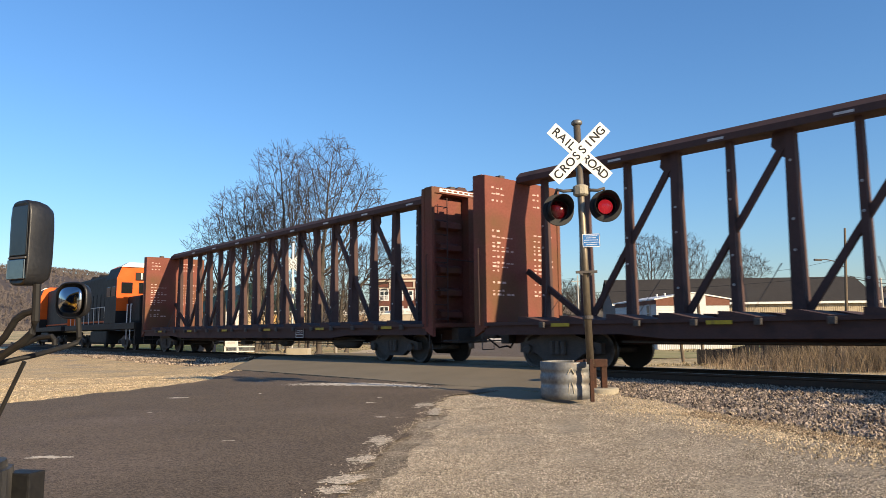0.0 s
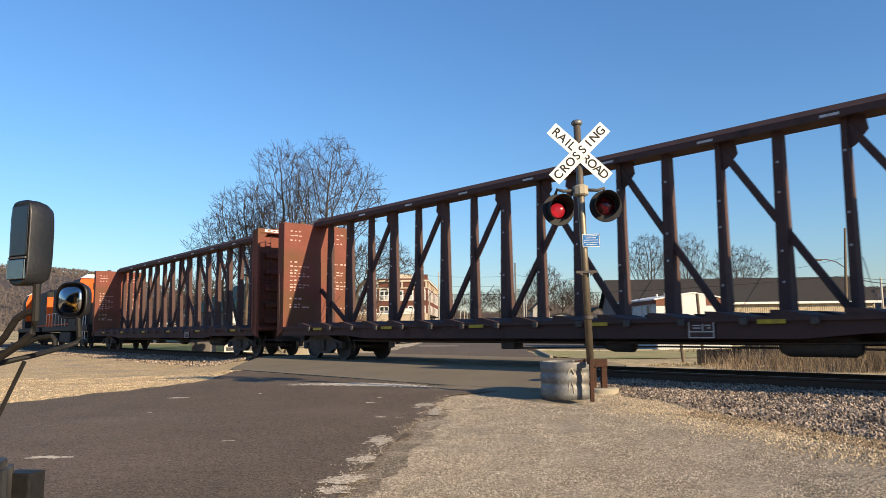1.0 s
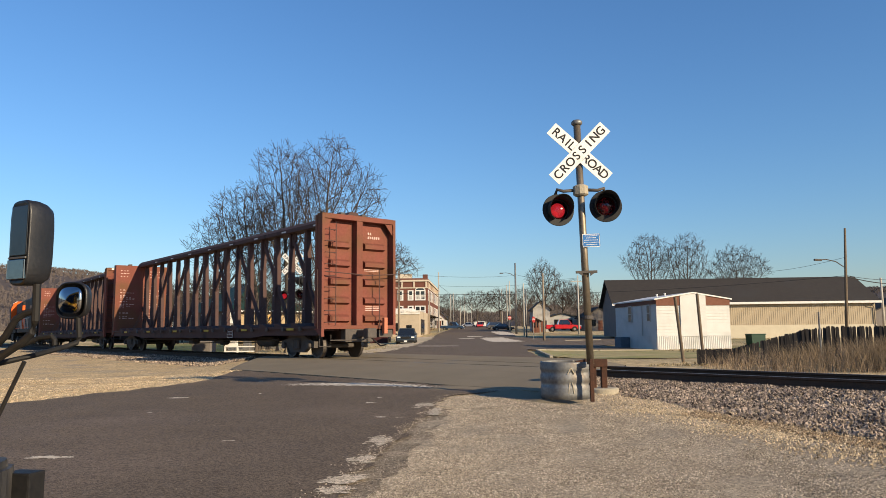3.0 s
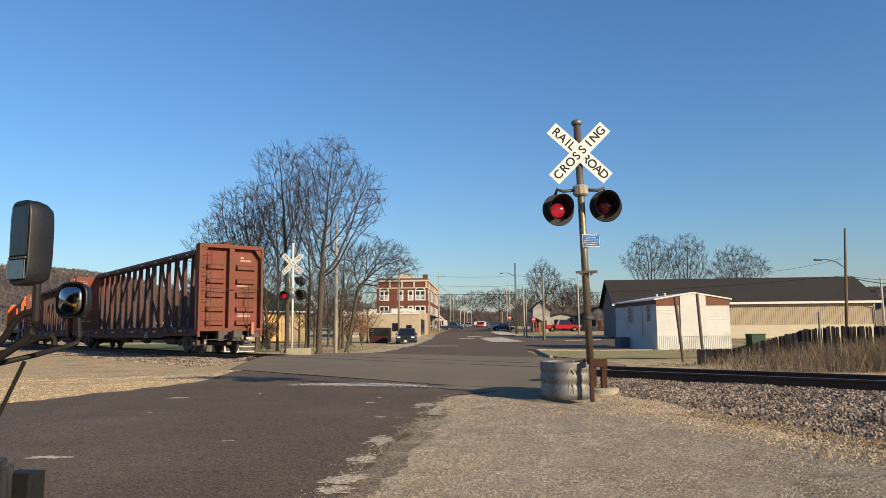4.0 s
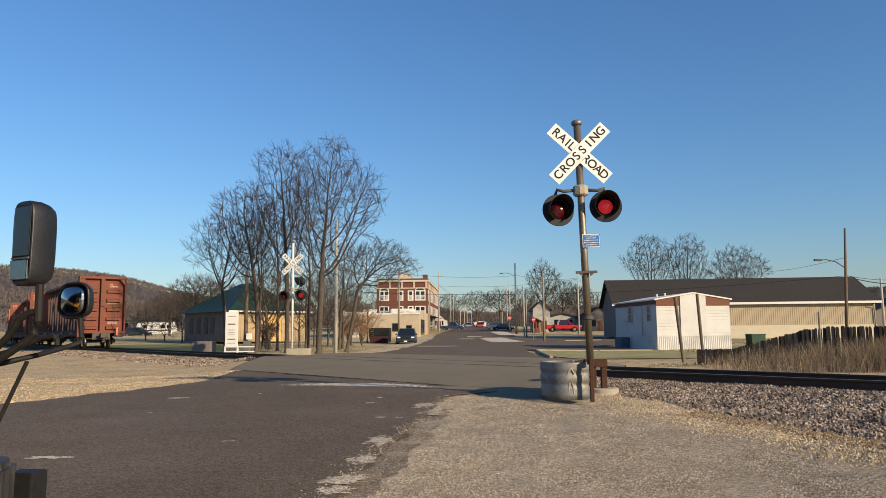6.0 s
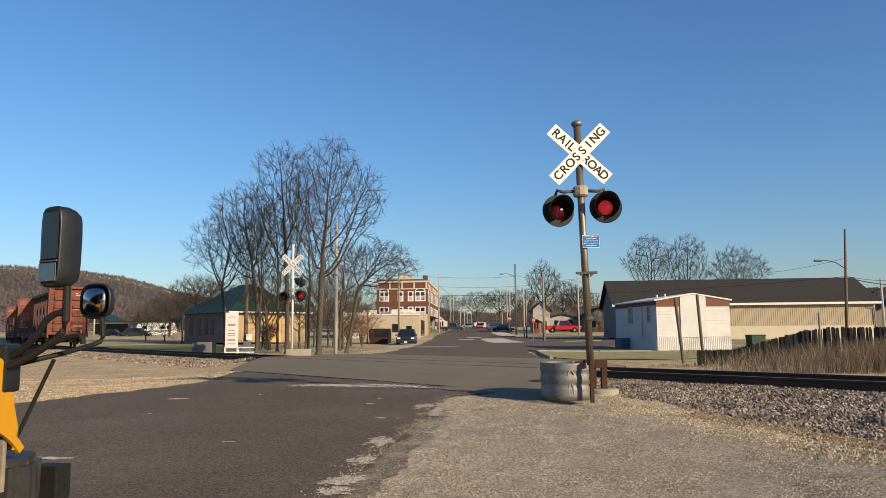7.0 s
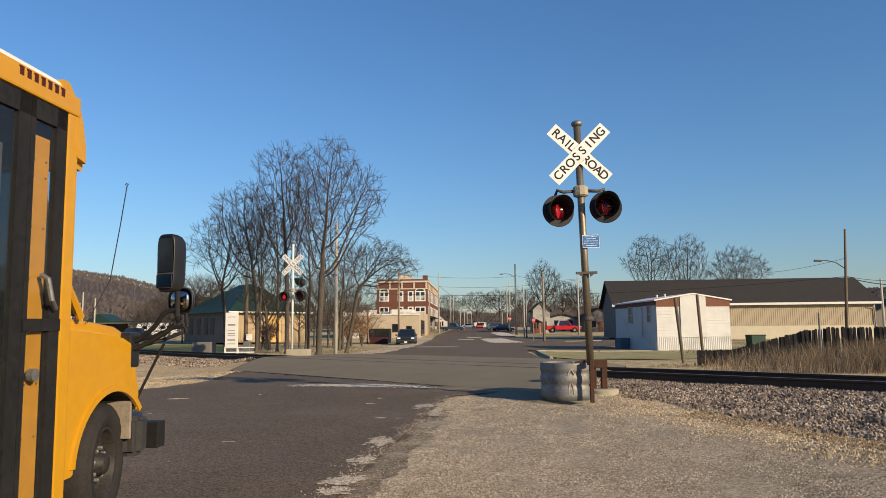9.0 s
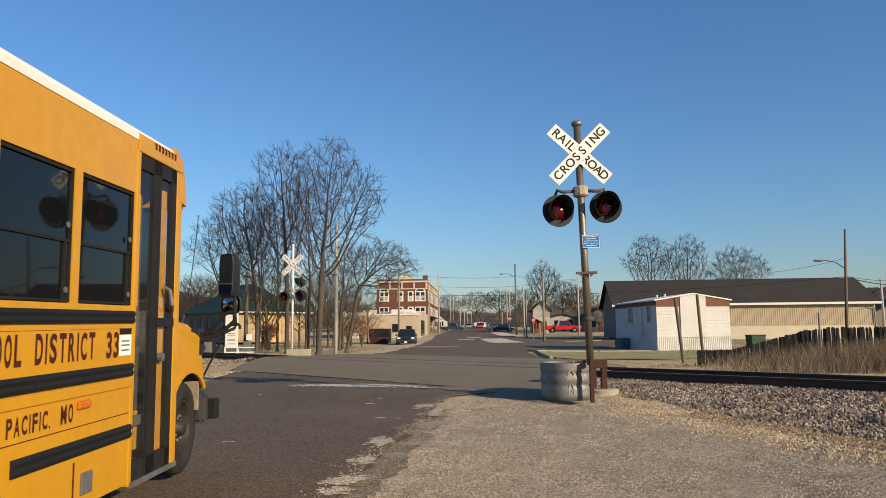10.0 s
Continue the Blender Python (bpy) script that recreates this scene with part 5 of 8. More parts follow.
    part("flat_glass", boxed(-0.066, 0.064, -0.052, -0.045, -0.045, 0.19, 0.004), DARK_MIRROR, mir)
    part("convex_glass", boxed(-0.07, 0.064, -0.058, -0.045, -0.155, -0.062, 0.004), LOW_MIRROR, mir)
    part("divider", boxed(-0.068, 0.066, -0.056, -0.046, -0.058, -0.05), GALV, mir)
    dish = new("crossover_mirror")
    dish.parent = b
    dish.matrix_basis = pose(-0.09, 1.55, 1.45, 0, 0, -8) @ Matrix.Diagonal((1.17, 1.0, 0.98, 1.0))
    bm = lathe(bmesh.new(), [(0.0, 0.075), (0.05, 0.068), (0.085, 0.045), (0.097, 0.0), (0.09, -0.01), (0.086, 0.0)], 28, (0, 0, 0), "y")
    part("bowl", squared(bm), PLASTIC, dish, smooth=True)
    part("convex_glass", squared(lathe(bmesh.new(), [(0.0, -0.04), (0.03, -0.036), (0.06, -0.022), (0.086, 0.0)], 36, (0, 0, 0), "y")), DISH_MIRROR, dish, smooth=True)
    for pts, r in (([(-0.24, 1.03, 1.10), (-0.153, 1.03, 1.119), (-0.06, 1.03, 1.163), (0.048, 1.03, 1.229), (0.098, 1.03, 1.275), (0.112, 1.03, 1.33), (0.11, 1.03, 1.5)], 0.018),
                   ([(-0.24, 1.05, 1.13), (-0.13, 1.05, 1.19), (-0.049, 1.04, 1.258), (0.01, 1.03, 1.337), (0.055, 1.03, 1.365), (0.1, 1.03, 1.374)], 0.017),
                   ([(-0.241, 1.15, 1.114), (-0.17, 1.22, 1.138), (-0.098, 1.3, 1.163), (-0.066, 1.5, 1.205), (-0.04, 1.54, 1.222), (-0.032, 1.55, 1.25), (-0.045, 1.55, 1.36)], 0.014),
                   ([(-0.28, 1.1, 1.14), (-0.1, 1.13, 1.19), (0.04, 1.15, 1.25), (0.11, 1.15, 1.258), (0.126, 1.15, 1.24), (0.126, 1.15, 1.215)], 0.013), ([(-0.25, 1.16, 0.69), (-0.029, 1.15, 1.138)], 0.010)):
        part("mirror_arm", pipe(bmesh.new(), pts, r, 8), BLACK, b)
    part("antenna", pipe(bmesh.new(), [(-0.24, 0.53, 1.29), (-0.14, 0.6, 1.56), (-0.142, 0.7, 1.9), (-0.15, 0.79, 2.19), (-0.146, 0.80, 2.207), (-0.155, 0.795, 2.21), (-0.16, 0.785, 2.198)], 0.0035, 5), BLACK, b)
    return b


BUMPER_GREY = mat("scuffed_bumper", (0.025, 0.025, 0.027), (0.045, 0.044, 0.043), 0.6, scale=5, fine=60, dirt=(0.08, 0.072, 0.062), dirt_scale=4)
STEEL_RIM = mat("dusty_rim", (0.022, 0.02, 0.019), (0.05, 0.046, 0.042), 0.6, 0.2)
GREY_TIN = mat("dusty_liner", (0.3, 0.25, 0.19), (0.2, 0.165, 0.13), 0.85)
bus = school_bus()


# ---- the crossing signal
BLACK_TIN = mat("black_sheet", (0.014, 0.014, 0.015), (0.03, 0.03, 0.03), 0.6, scale=5, fine=40, dirt=(0.06, 0.05, 0.045), dirt_scale=3, dirt_at=(0.6, 0.9))
RED_LIT = mat("lit_red_disc_face", (0.5, 0.01, 0.02), (0.6, 0.02, 0.03), 0.25, emit=(1.0, 0.035, 0.05), strength=0.42)
RED_GLASS = glass_mat("red_lens_glass", (0.17, 0.006, 0.012), 0.15)
RED_GLASS.node_tree.nodes["Principled BSDF"].inputs["Alpha"].default_value = 0.4
SIGN_BLUE = mat("blue_sign", (0.03, 0.14, 0.38), (0.04, 0.17, 0.42), 0.5)
LETTER = mat("black_lettering", (0.012, 0.012, 0.012), (0.02, 0.02, 0.02), 0.6)
RUSTY = mat("rusty_iron", (0.09, 0.04, 0.025), (0.05, 0.03, 0.022), 0.85, 0.2, scale=6, fine=40, bump=0.003)


def crossbuck(parent, z, y, lettered=True):
    """Two crossed white boards with their words."""
    for turn, text, dy in ((-44, "RAIL  ROAD", 0.0), (44, "CROSSING", -0.012)):
        m = Matrix.Translation((0, y + dy, z)) @ Euler((0, radians(-turn), 0)).to_matrix().to_4x4()
        board = part("board", boxed(-0.61, 0.61, -0.004, 0.004, -0.114, 0.114), SIGN_WHITE, parent, "white board with black capitals", m)
        rx = Matrix.Rotation(radians(90), 4, "X")
        if turn > 0:
            for i, ch in enumerate("CROSSING"):
                words(ch, 0.195, LETTER, board, Matrix.Translation((-0.5 + i * 0.143, -0.007, 0.0)) @ rx, depth=0.001, bold=0.002)
        else:
            for x, ch in zip((-0.5, -0.37, -0.255, -0.17, 0.14, 0.265, 0.395, 0.515), "RAILROAD"):
                words(ch, 0.195, LETTER, board, Matrix.Translation((x, -0.007, 0.0)) @ rx, depth=0.001, bold=0.002)


def flasher(parent, x, y, z, side, face=1, yaw=0):
    """A round black background with a long hood and a red lens; face 1 looks towards -y."""
    m = Matrix.Translation((x, y, z)) @ Euler((radians(-3), 0, radians((0 if face > 0 else 180) + yaw))).to_matrix().to_4x4()
    lamp = new("flasher")
    lamp.parent = parent
    lamp.matrix_basis = m
    part("background", lathe(bmesh.new(), [(0.152, 0.012), (0.255, 0.012), (0.26, 0.0), (0.255, -0.012), (0.152, -0.012), (0.152, 0.012)], 40, axis="y", caps=False), BLACK_TIN, lamp)
    bm = bmesh.new()
    rows = []
    for i in range(33):
        a = radians(-60 + 300 * i / 32)
        n = max(0.0, math.sin(a))
        length = 0.12 + 0.2 * (0.5 + 0.5 * math.sin(a))
        rows.append([bm.verts.new((r * math.cos(a), d, r * math.sin(a))) for r, d in ((0.185, -0.012), (0.195, -length), (0.188, -length), (0.178, -0.012))])
    for a, b in zip(rows, rows[1:]):
        for k in range(3):
            bm.faces.new((a[k], a[k + 1], b[k + 1], b[k]))
    part("hood", bm, BLACK_TIN, lamp, smooth=True)
    part("lens", lathe(bmesh.new(), [(0.0, -0.102), (0.05, -0.096), (0.09, -0.08), (0.125, -0.052), (0.152, -0.01)], 32, axis="y", caps=False), RED_GLASS, lamp, "round red signal lens", smooth=True)
    part("housing", lathe(bmesh.new(), [(0.152, 0.012), (0.165, 0.02), (0.165, 0.15), (0.1, 0.19), (0.0, 0.20)], 24, axis="y", caps=False), BLACK_TIN, lamp, smooth=True)
    # an added disc behind the lens, glowing on one face only, turns to imitate flashing
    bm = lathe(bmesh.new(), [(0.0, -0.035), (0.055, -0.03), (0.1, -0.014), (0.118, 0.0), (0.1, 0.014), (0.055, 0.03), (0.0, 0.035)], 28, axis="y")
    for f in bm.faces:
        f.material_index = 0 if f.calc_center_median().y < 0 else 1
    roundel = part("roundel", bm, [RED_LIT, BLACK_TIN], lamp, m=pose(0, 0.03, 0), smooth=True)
    FLASH_DISCS.append((roundel, side))


FLASH_DISCS = []


def crossing_signal(m, label, front=True, top=4.385, lz=2.995, cross=3.885):
    sig = thing("crossing_signal", label, "railway signal", m, "signals at the crossing")
    bm = lathe(bmesh.new(), [(0.057, 0.52), (0.057, top)] if front else [(0.05, 0.0), (0.05, top)], 24)
    part("mast", bm, POLE if front else WHITE, sig, smooth=True)
    part("cap", lathe(bmesh.new(), [(0.066, top - 0.02), (0.088, top), (0.09, top + 0.04), (0.06, top + 0.065), (0, top + 0.07)], 24), GALV, sig, smooth=True)
    crossbuck(sig, cross, -0.08)
    bm = lathe(bmesh.new(), [(0.085, lz + 0.20), (0.125, lz + 0.225), (0.125, lz + 0.355), (0.085, lz + 0.38)], 10)
    part("junction_box", bm, CONCRETE, sig, "pale cast junction box")
    for sx in (-1, 1):
        bm = pipe(bmesh.new(), [(sx * 0.1, 0, lz + 0.30), (sx * 0.28, 0, lz + 0.29), (sx * 0.38, 0.0, lz + 0.32), (sx * 0.40, 0.08, lz + 0.25), (sx * 0.39, 0.12, lz + 0.05)], 0.026, 10)
        part("arm", bm, STEEL_BLACK, sig, smooth=True)
    for sx in (-1, 1):
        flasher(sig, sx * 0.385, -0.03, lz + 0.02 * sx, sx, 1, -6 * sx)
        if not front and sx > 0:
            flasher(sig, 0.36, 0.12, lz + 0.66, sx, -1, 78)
    if front:
        part("bracket", boxed(-0.17, 0.17, -0.11, -0.07, 1.945, 1.985, 0.005), STEEL_BLACK, sig)
        bm = bmesh.new()
        for sx in (-1, 1):
            prism(bm, [(sx * 0.17, 1.98), (sx * 0.06, 1.98), (sx * 0.06, 1.9)], "y", -0.105, -0.075)
        part("bracket_web", bm, STEEL_BLACK, sig)
        part("clamp", lathe(bmesh.new(), [(0.075, 1.22), (0.085, 1.23), (0.085, 1.27), (0.075, 1.28)], 16), STEEL_BLACK, sig)
        plate = part("notice_plate", boxed(-0.035, 0.245, -0.083, -0.077, 2.36, 2.57, 0.01), SIGN_WHITE, sig, "blue emergency notice plate")
        part("notice_face", boxed(-0.024, 0.234, -0.0865, -0.0825, 2.371, 2.559), SIGN_BLUE, plate)
        bm = bmesh.new()
        rnd = random.Random(4)
        for z, x0, x1 in ((2.537, 0.005, 0.205), (2.505, 0.025, 0.185), (2.47, -0.005, 0.215), (2.435, -0.01, 0.055), (2.433, 0.075, 0.22), (2.397, 0.015, 0.195)):
            x = x0
            while x < x1:
                w = rnd.uniform(0.008, 0.016)
                box(bm, x, min(x + w, x1), -0.0885, -0.0865, z - 0.005, z + 0.005)
                x += w + 0.006
        tagged(part("bars", bm, SIGN_WHITE, plate, "white lines too small to read"), kind="stuff")
    return sig


near_signal = crossing_signal(pose(2.312, 11.5, 0.2, 0, -1.5, 2), "railroad crossing signal with white crossbuck on a weathered mast")
far_signal = crossing_signal(pose(-6.95, 33.4, 0.52, 0, 0, -3), "railroad crossing signal on the far bank with white crossbuck", False, 4.9, 2.44, 3.90)
tagged(part("signal_footing", boxed(-7.11, -6.11, 32.9, 33.7, 0.2, 0.56, 0.03), CONCRETE), "pale concrete footing under the far signal", "footing")


def mast_guard():
    """A corrugated guard rail bent round the foot of the mast."""
    cx, cy, r, z0 = 1.99, 11.95, 0.425, 0.235
    g = thing("mast_guard", "dented galvanised corrugated guard ring round the mast", "guard rail", pose(cx, cy, z0))
    bm = bmesh.new()
    prof = [(0.0, -0.07), (0.003, 0.015), (0.005, 0.10), (0.002, 0.13), (-0.008, 0.15), (-0.008, 0.19), (0.003, 0.21), (0.005, 0.26), (0.003, 0.31), (-0.008, 0.33), (-0.008, 0.37), (0.002, 0.39), (0.005, 0.42), (0.003, 0.505), (0.0, 0.52)]
    old = None
    for i in range(49):
        a = radians(62 + 258 * i / 48)
        dent = 0.03 * noise.noise((i * 0.13, 2, 0))
        ring = [bm.verts.new(((r + p + dent) * math.cos(a), (r + p + dent) * math.sin(a), z * 0.99)) for p, z in prof]
        ring += [bm.verts.new(((r + p + dent - 0.008) * math.cos(a), (r + p + dent - 0.008) * math.sin(a), z * 0.99)) for p, z in prof[::-1]]
        if old:
            for k in range(len(ring)):
                j = (k + 1) % len(ring)
                bm.faces.new((old[k], old[j], ring[j], ring[k]))
        else:
            bm.faces.new(ring)
        old = ring
    bm.faces.new(old)
    bmesh.ops.recalc_face_normals(bm, faces=bm.faces)
    part("corrugated_sheet", bm, GALV, g, smooth=True)
    for z in (0.06, 0.17, 0.28, 0.4, 0.51):
        a = radians(318)
        part("bolt", lathe(bmesh.new(), [(0.016, -0.02), (0.016, 0.012), (0.0, 0.02)], 8, (0, 0, 0), "y"), STEEL_BLACK, g, m=Matrix.Translation((0.435 * math.cos(a), 0.435 * math.sin(a), z)) @ Euler((0, 0, a + radians(90))).to_matrix().to_4x4())
    for dx in (-0.055, 0.055):
        part("chalk_mark", pipe(bmesh.new(), [(dx, -0.424, 0.33), (0.0, -0.428, 0.43)], 0.009, 6), CONCRETE, g, "worn pale paint stroke")
        part("chalk_mark", pipe(bmesh.new(), [(dx * 0.8, -0.424, 0.03), (dx * 0.6, -0.427, 0.12), (dx * 0.35, -0.42, 0.2)], 0.009, 6), CONCRETE, g, "worn pale paint stroke")
    tagged(part("guard_post", boxed(2.262, 2.322, 11.38, 11.44, 0.15, 0.8, 0.006), RUSTY), "rusty steel angle post bolted to the guard", "post")
    f = thing("anchor_block", "rusty iron mast base on a round concrete footing", "footing", pose(2.84, 13.2, 0.14))
    part("footing", lathe(bmesh.new(), [(0.28, -0.1), (0.285, 0.065), (0.26, 0.085), (0.0, 0.085)], 32), CONCRETE, f)
    bm = boxed(-0.17, -0.11, -0.05, 0.05, 0.08, 0.56, 0.01)
    box(bm, -0.02, 0.08, -0.06, 0.06, 0.08, 0.56, 0.01)
    box(bm, -0.32, 0.09, -0.08, 0.08, 0.45, 0.595, 0.02)
    prism(bm, [(-0.56, 0.47), (-0.3, 0.45), (-0.3, 0.595), (-0.46, 0.56)], "y", -0.05, 0.05)
    part("bracket", bm, RUSTY, f)


mast_guard()


# ---- buildings and what stands about the town
CREAM = mat("cream_wall", (0.38, 0.285, 0.17), (0.32, 0.24, 0.14), 0.8, scale=1, fine=15)
TAN_METAL = mat("tan_ribbed_metal", (0.42, 0.35, 0.25), (0.36, 0.3, 0.21), 0.65, scale=1, fine=12)
PALE_BLOCK = mat("pale_block", (0.55, 0.5, 0.38), (0.47, 0.42, 0.32), 0.85, scale=1.5, fine=12)
SHINGLE = mat("dark_shingle", (0.034, 0.030, 0.027), (0.052, 0.046, 0.041), 0.9, scale=2, fine=14, bump=0.01, bump_scale=12, dirt=(0.045, 0.042, 0.04), dirt_scale=0.3)
GREEN_ROOF = mat("green_metal_roof", (0.013, 0.034, 0.025), (0.019, 0.046, 0.033), 0.5, scale=1, fine=8)
# plain grey for walls and boxes; on two walls it stands for shade
GREY_WALL = mat("grey_and_shade_wall", (0.14, 0.125, 0.115), (0.19, 0.17, 0.155), 0.85, scale=1, fine=10)
BRICK = mat("red_brick", (0.12, 0.050, 0.037), (0.165, 0.068, 0.048), 0.9, scale=0.8, fine=9, dirt=(0.13, 0.05, 0.035), dirt_scale=0.5)
CORNICE = mat("cream_cornice", (0.60, 0.52, 0.41), (0.5, 0.43, 0.33), 0.8, scale=1, fine=9)
STUCCO = mat("beige_stucco", (0.48, 0.40, 0.295), (0.38, 0.315, 0.23), 0.9, scale=0.6, fine=8, dirt=(0.3, 0.24, 0.17), dirt_scale=0.4)
BROWN_TRIM = mat("brown_trim", (0.17, 0.07, 0.045), (0.13, 0.055, 0.035), 0.7)
DARK_WOOD = mat("weathered_fence_wood", (0.034, 0.03, 0.028), (0.06, 0.053, 0.048), 0.95, scale=3, fine=25, stretch=(1, 1, 0.2), rand=0.35)
BIN_GREEN = mat("green_plastic", (0.008, 0.032, 0.02), (0.013, 0.045, 0.028), 0.5)


def gabled(bm, x0, x1, y0, y1, z0, eave, ridge, over=0.3, thick=0.12):
    """Two roof slopes with the ridge along x."""
    ym = (y0 + y1) / 2
    k = (ridge - eave) / (ym - y0)
    prism(bm, [(y0 - over, eave - over * k), (ym, ridge), (y1 + over, eave - over * k), (y1 + over, eave - over * k + thick), (ym, ridge + thick), (y0 - over, eave - over * k + thick)], "x", x0 - over, x1 + over)


def metal_hall():
    h = thing("metal_hall", "long tan metal hall with dark shingle roof", "building", pose(20.83, 88, 0.42, 0, 0, -5))
    L, D = 30.0, 11.5
    bm = bmesh.new()
    prism(bm, [(0, 0), (D, 0), (D, 4.1), (D / 2, 7.1), (0, 4.1)], "x", 0, 0.3)
    # the gable's shade is put into its colour; the far end stays tan
    part("end_wall", bm, GREY_WALL, h, "end wall with its shade put into dark grey")
    bm = bmesh.new()
    prism(bm, [(0, 0), (D, 0), (D, 4.1), (D / 2, 7.1), (0, 4.1)], "x", L - 0.3, L)
    part("end_wall", bm, TAN_METAL, h)
    bm = bmesh.new()
    n = 120
    pts = []
    for i in range(n + 1):
        x = 0.3 + (L - 0.6) * i / n
        pts += [(x - 0.03, 0.0), (x, -0.03), (x + 0.03, 0.0)] if 0 < i < n else [(x, 0.0)]
    pts += [(L - 0.3, 0.25), (0.3, 0.25)]
    prism(bm, pts, "z", 1.25, 4.1)
    part("front_wall", bm, TAN_METAL, h, "ribbed tan metal front")
    part("base_wall", boxed(0.02, L - 0.02, -0.09, 0.2, -0.6, 1.25), PALE_BLOCK, h, "pale block lower wall")
    part("back_wall", boxed(0.3, L - 0.3, D - 0.2, D, 0, 4.1), TAN_METAL, h)
    bm = bmesh.new()
    gabled(bm, 0, L, 0, D, 0, 4.1, 7.1, 0.5, 0.15)
    part("roof", bm, SHINGLE, h, "dark grey shingle roof")
    part("fascia", boxed(-0.5, L + 0.5, -0.64, -0.5, 3.72, 3.98), WHITE, h)
    part("downpipe", pipe(bmesh.new(), [(L - 0.2, -0.6, 3.8), (L - 0.6, -0.4, 3.5), (L - 0.2, -0.12, 3.2), (L - 0.15, -0.12, 0)], 0.06, 6), STEEL_BLACK, h)


metal_hall()


def mobile_home():
    h = thing("mobile_home", "white mobile home with brown gable trim and ribbed skirt", "mobile home", pose(13.4, 45.8, 0.0, 0, 0, 6.4))
    W, D = 4.85, 7.4
    bm = bmesh.new()
    lap = []
    z = 0.85
    while z < 3.0:
        lap += [(0.0, z), (-0.018, z), (0.0, z + 0.19)]
        z += 0.2
    prism(bm, [(-0.0, 0.8)] + lap + [(0.0, 3.14), (0.12, 3.14), (0.12, 0.8)], "x", 0, W)
    part("front_wall", bm, SIDING, h, "sunlit white lap siding")
    bm = bmesh.new()
    prism(bm, [(0.0, 0.8)] + lap + [(0.0, 3.14), (0.12, 3.14), (0.12, 0.8)], "y", 0.121, D)
    part("side_wall", bm, SIDING, h, "white lap siding")
    part("side_wall", boxed(W - 0.12, W, 0.121, D, 0.8, 3.14), SIDING, h)
    part("back_wall", boxed(0.12, W - 0.12, D - 0.12, D, 0.8, 3.14), SIDING, h)
    pts = []
    for i in range(40):
        x = -0.03 + (W + 0.06) * i / 40
        pts += [(x, -0.03), (x + 0.06, -0.06), (x + 0.1, -0.03)]
    part("skirt", prism(bmesh.new(), pts + [(W + 0.03, 0.1), (-0.03, 0.1)], "z", -0.05, 0.82), SIDING, h, "ribbed white skirt")
    part("skirt", boxed(-0.04, 0.1, 0.1, D, -0.05, 0.82), SIDING, h)
    bm = bmesh.new()
    prism(bm, [(-0.02, 2.75), (W + 0.02, 2.75), (W + 0.02, 3.13), (W / 2, 3.5), (-0.02, 3.13)], "y", -0.05, -0.022)
    part("gable_trim", bm, BROWN_TRIM, h, "brown painted gable board")
    bm = bmesh.new()
    prism(bm, [(1.55, 0.8), (3.25, 0.8), (3.25, 3.4), (2.425, 3.5), (1.55, 3.36)], "y", -0.09, -0.052)
    part("centre_panel", bm, SIDING, h, "plain bright white panel")
    bm = bmesh.new()
    prism(bm, [(-0.15, 3.1), (W / 2, 3.52), (W + 0.15, 3.1), (W + 0.15, 3.18), (W / 2, 3.6), (-0.15, 3.18)], "y", -0.12, D + 0.1)
    part("roof", bm, WHITE, h, "white metal roof")
    part("eave_band", boxed(-0.06, -0.022, 0.0, D, 2.85, 3.1), BROWN_TRIM, h)
    for y, w in ((1.15, 0.42), (4.4, 0.55)):
        win = part("window", boxed(-0.07, -0.02, y - w / 2 - 0.06, y + w / 2 + 0.06, 1.75, 2.85), SIDING, h)
        part("pane", boxed(-0.08, -0.07, y - w / 2, y + w / 2, 1.8, 2.28), DARK_PANE, win)
        part("pane", boxed(-0.08, -0.07, y - w / 2, y + w / 2, 2.32, 2.8), DARK_PANE, win)
    part("door", boxed(-0.06, -0.018, 2.3, 3.15, 0.85, 2.8, 0.01), SIDING, h)
    part("step_box", boxed(-0.7, -0.05, 4.6, 5.8, -0.03, 0.75, 0.02), SIGN_BLUE_GREY, h, "blue grey entry steps")
    for y in (1.9, 3.2):
        part("vent_pipe", lathe(bmesh.new(), [(0.05, 3.2), (0.05, 3.58), (0.075, 3.585), (0.075, 3.63), (0, 3.65)], 10, (W / 2 - 1.0, y, 0)), WHITE, h)


SIGN_BLUE_GREY = mat("blue_grey_paint", (0.1, 0.14, 0.18), (0.08, 0.11, 0.14), 0.7)
mobile_home()


def leaning_post(name, x, y, z0, x2, z1, r, label, material):
    tagged(part(name, lathe(bmesh.new(), [(r * 1.1, 0), (r, z1 - z0), (0, z1 - z0 + 0.02)], 10), material, m=Matrix.Translation((x, y, z0)) @ Euler((0, math.atan2(x2 - x, z1 - z0), 0)).to_matrix().to_4x4()), label, "post")


leaning_post("wooden_post", 9, 27.5, -0.1, 8.77, 2.47, 0.06, "leaning weathered wooden post in the grass", WOOD_POLE)
leaning_post("wooden_post", 10.28, 29, -0.1, 10.14, 2.66, 0.06, "thick weathered wooden post near the fence", WOOD_POLE)


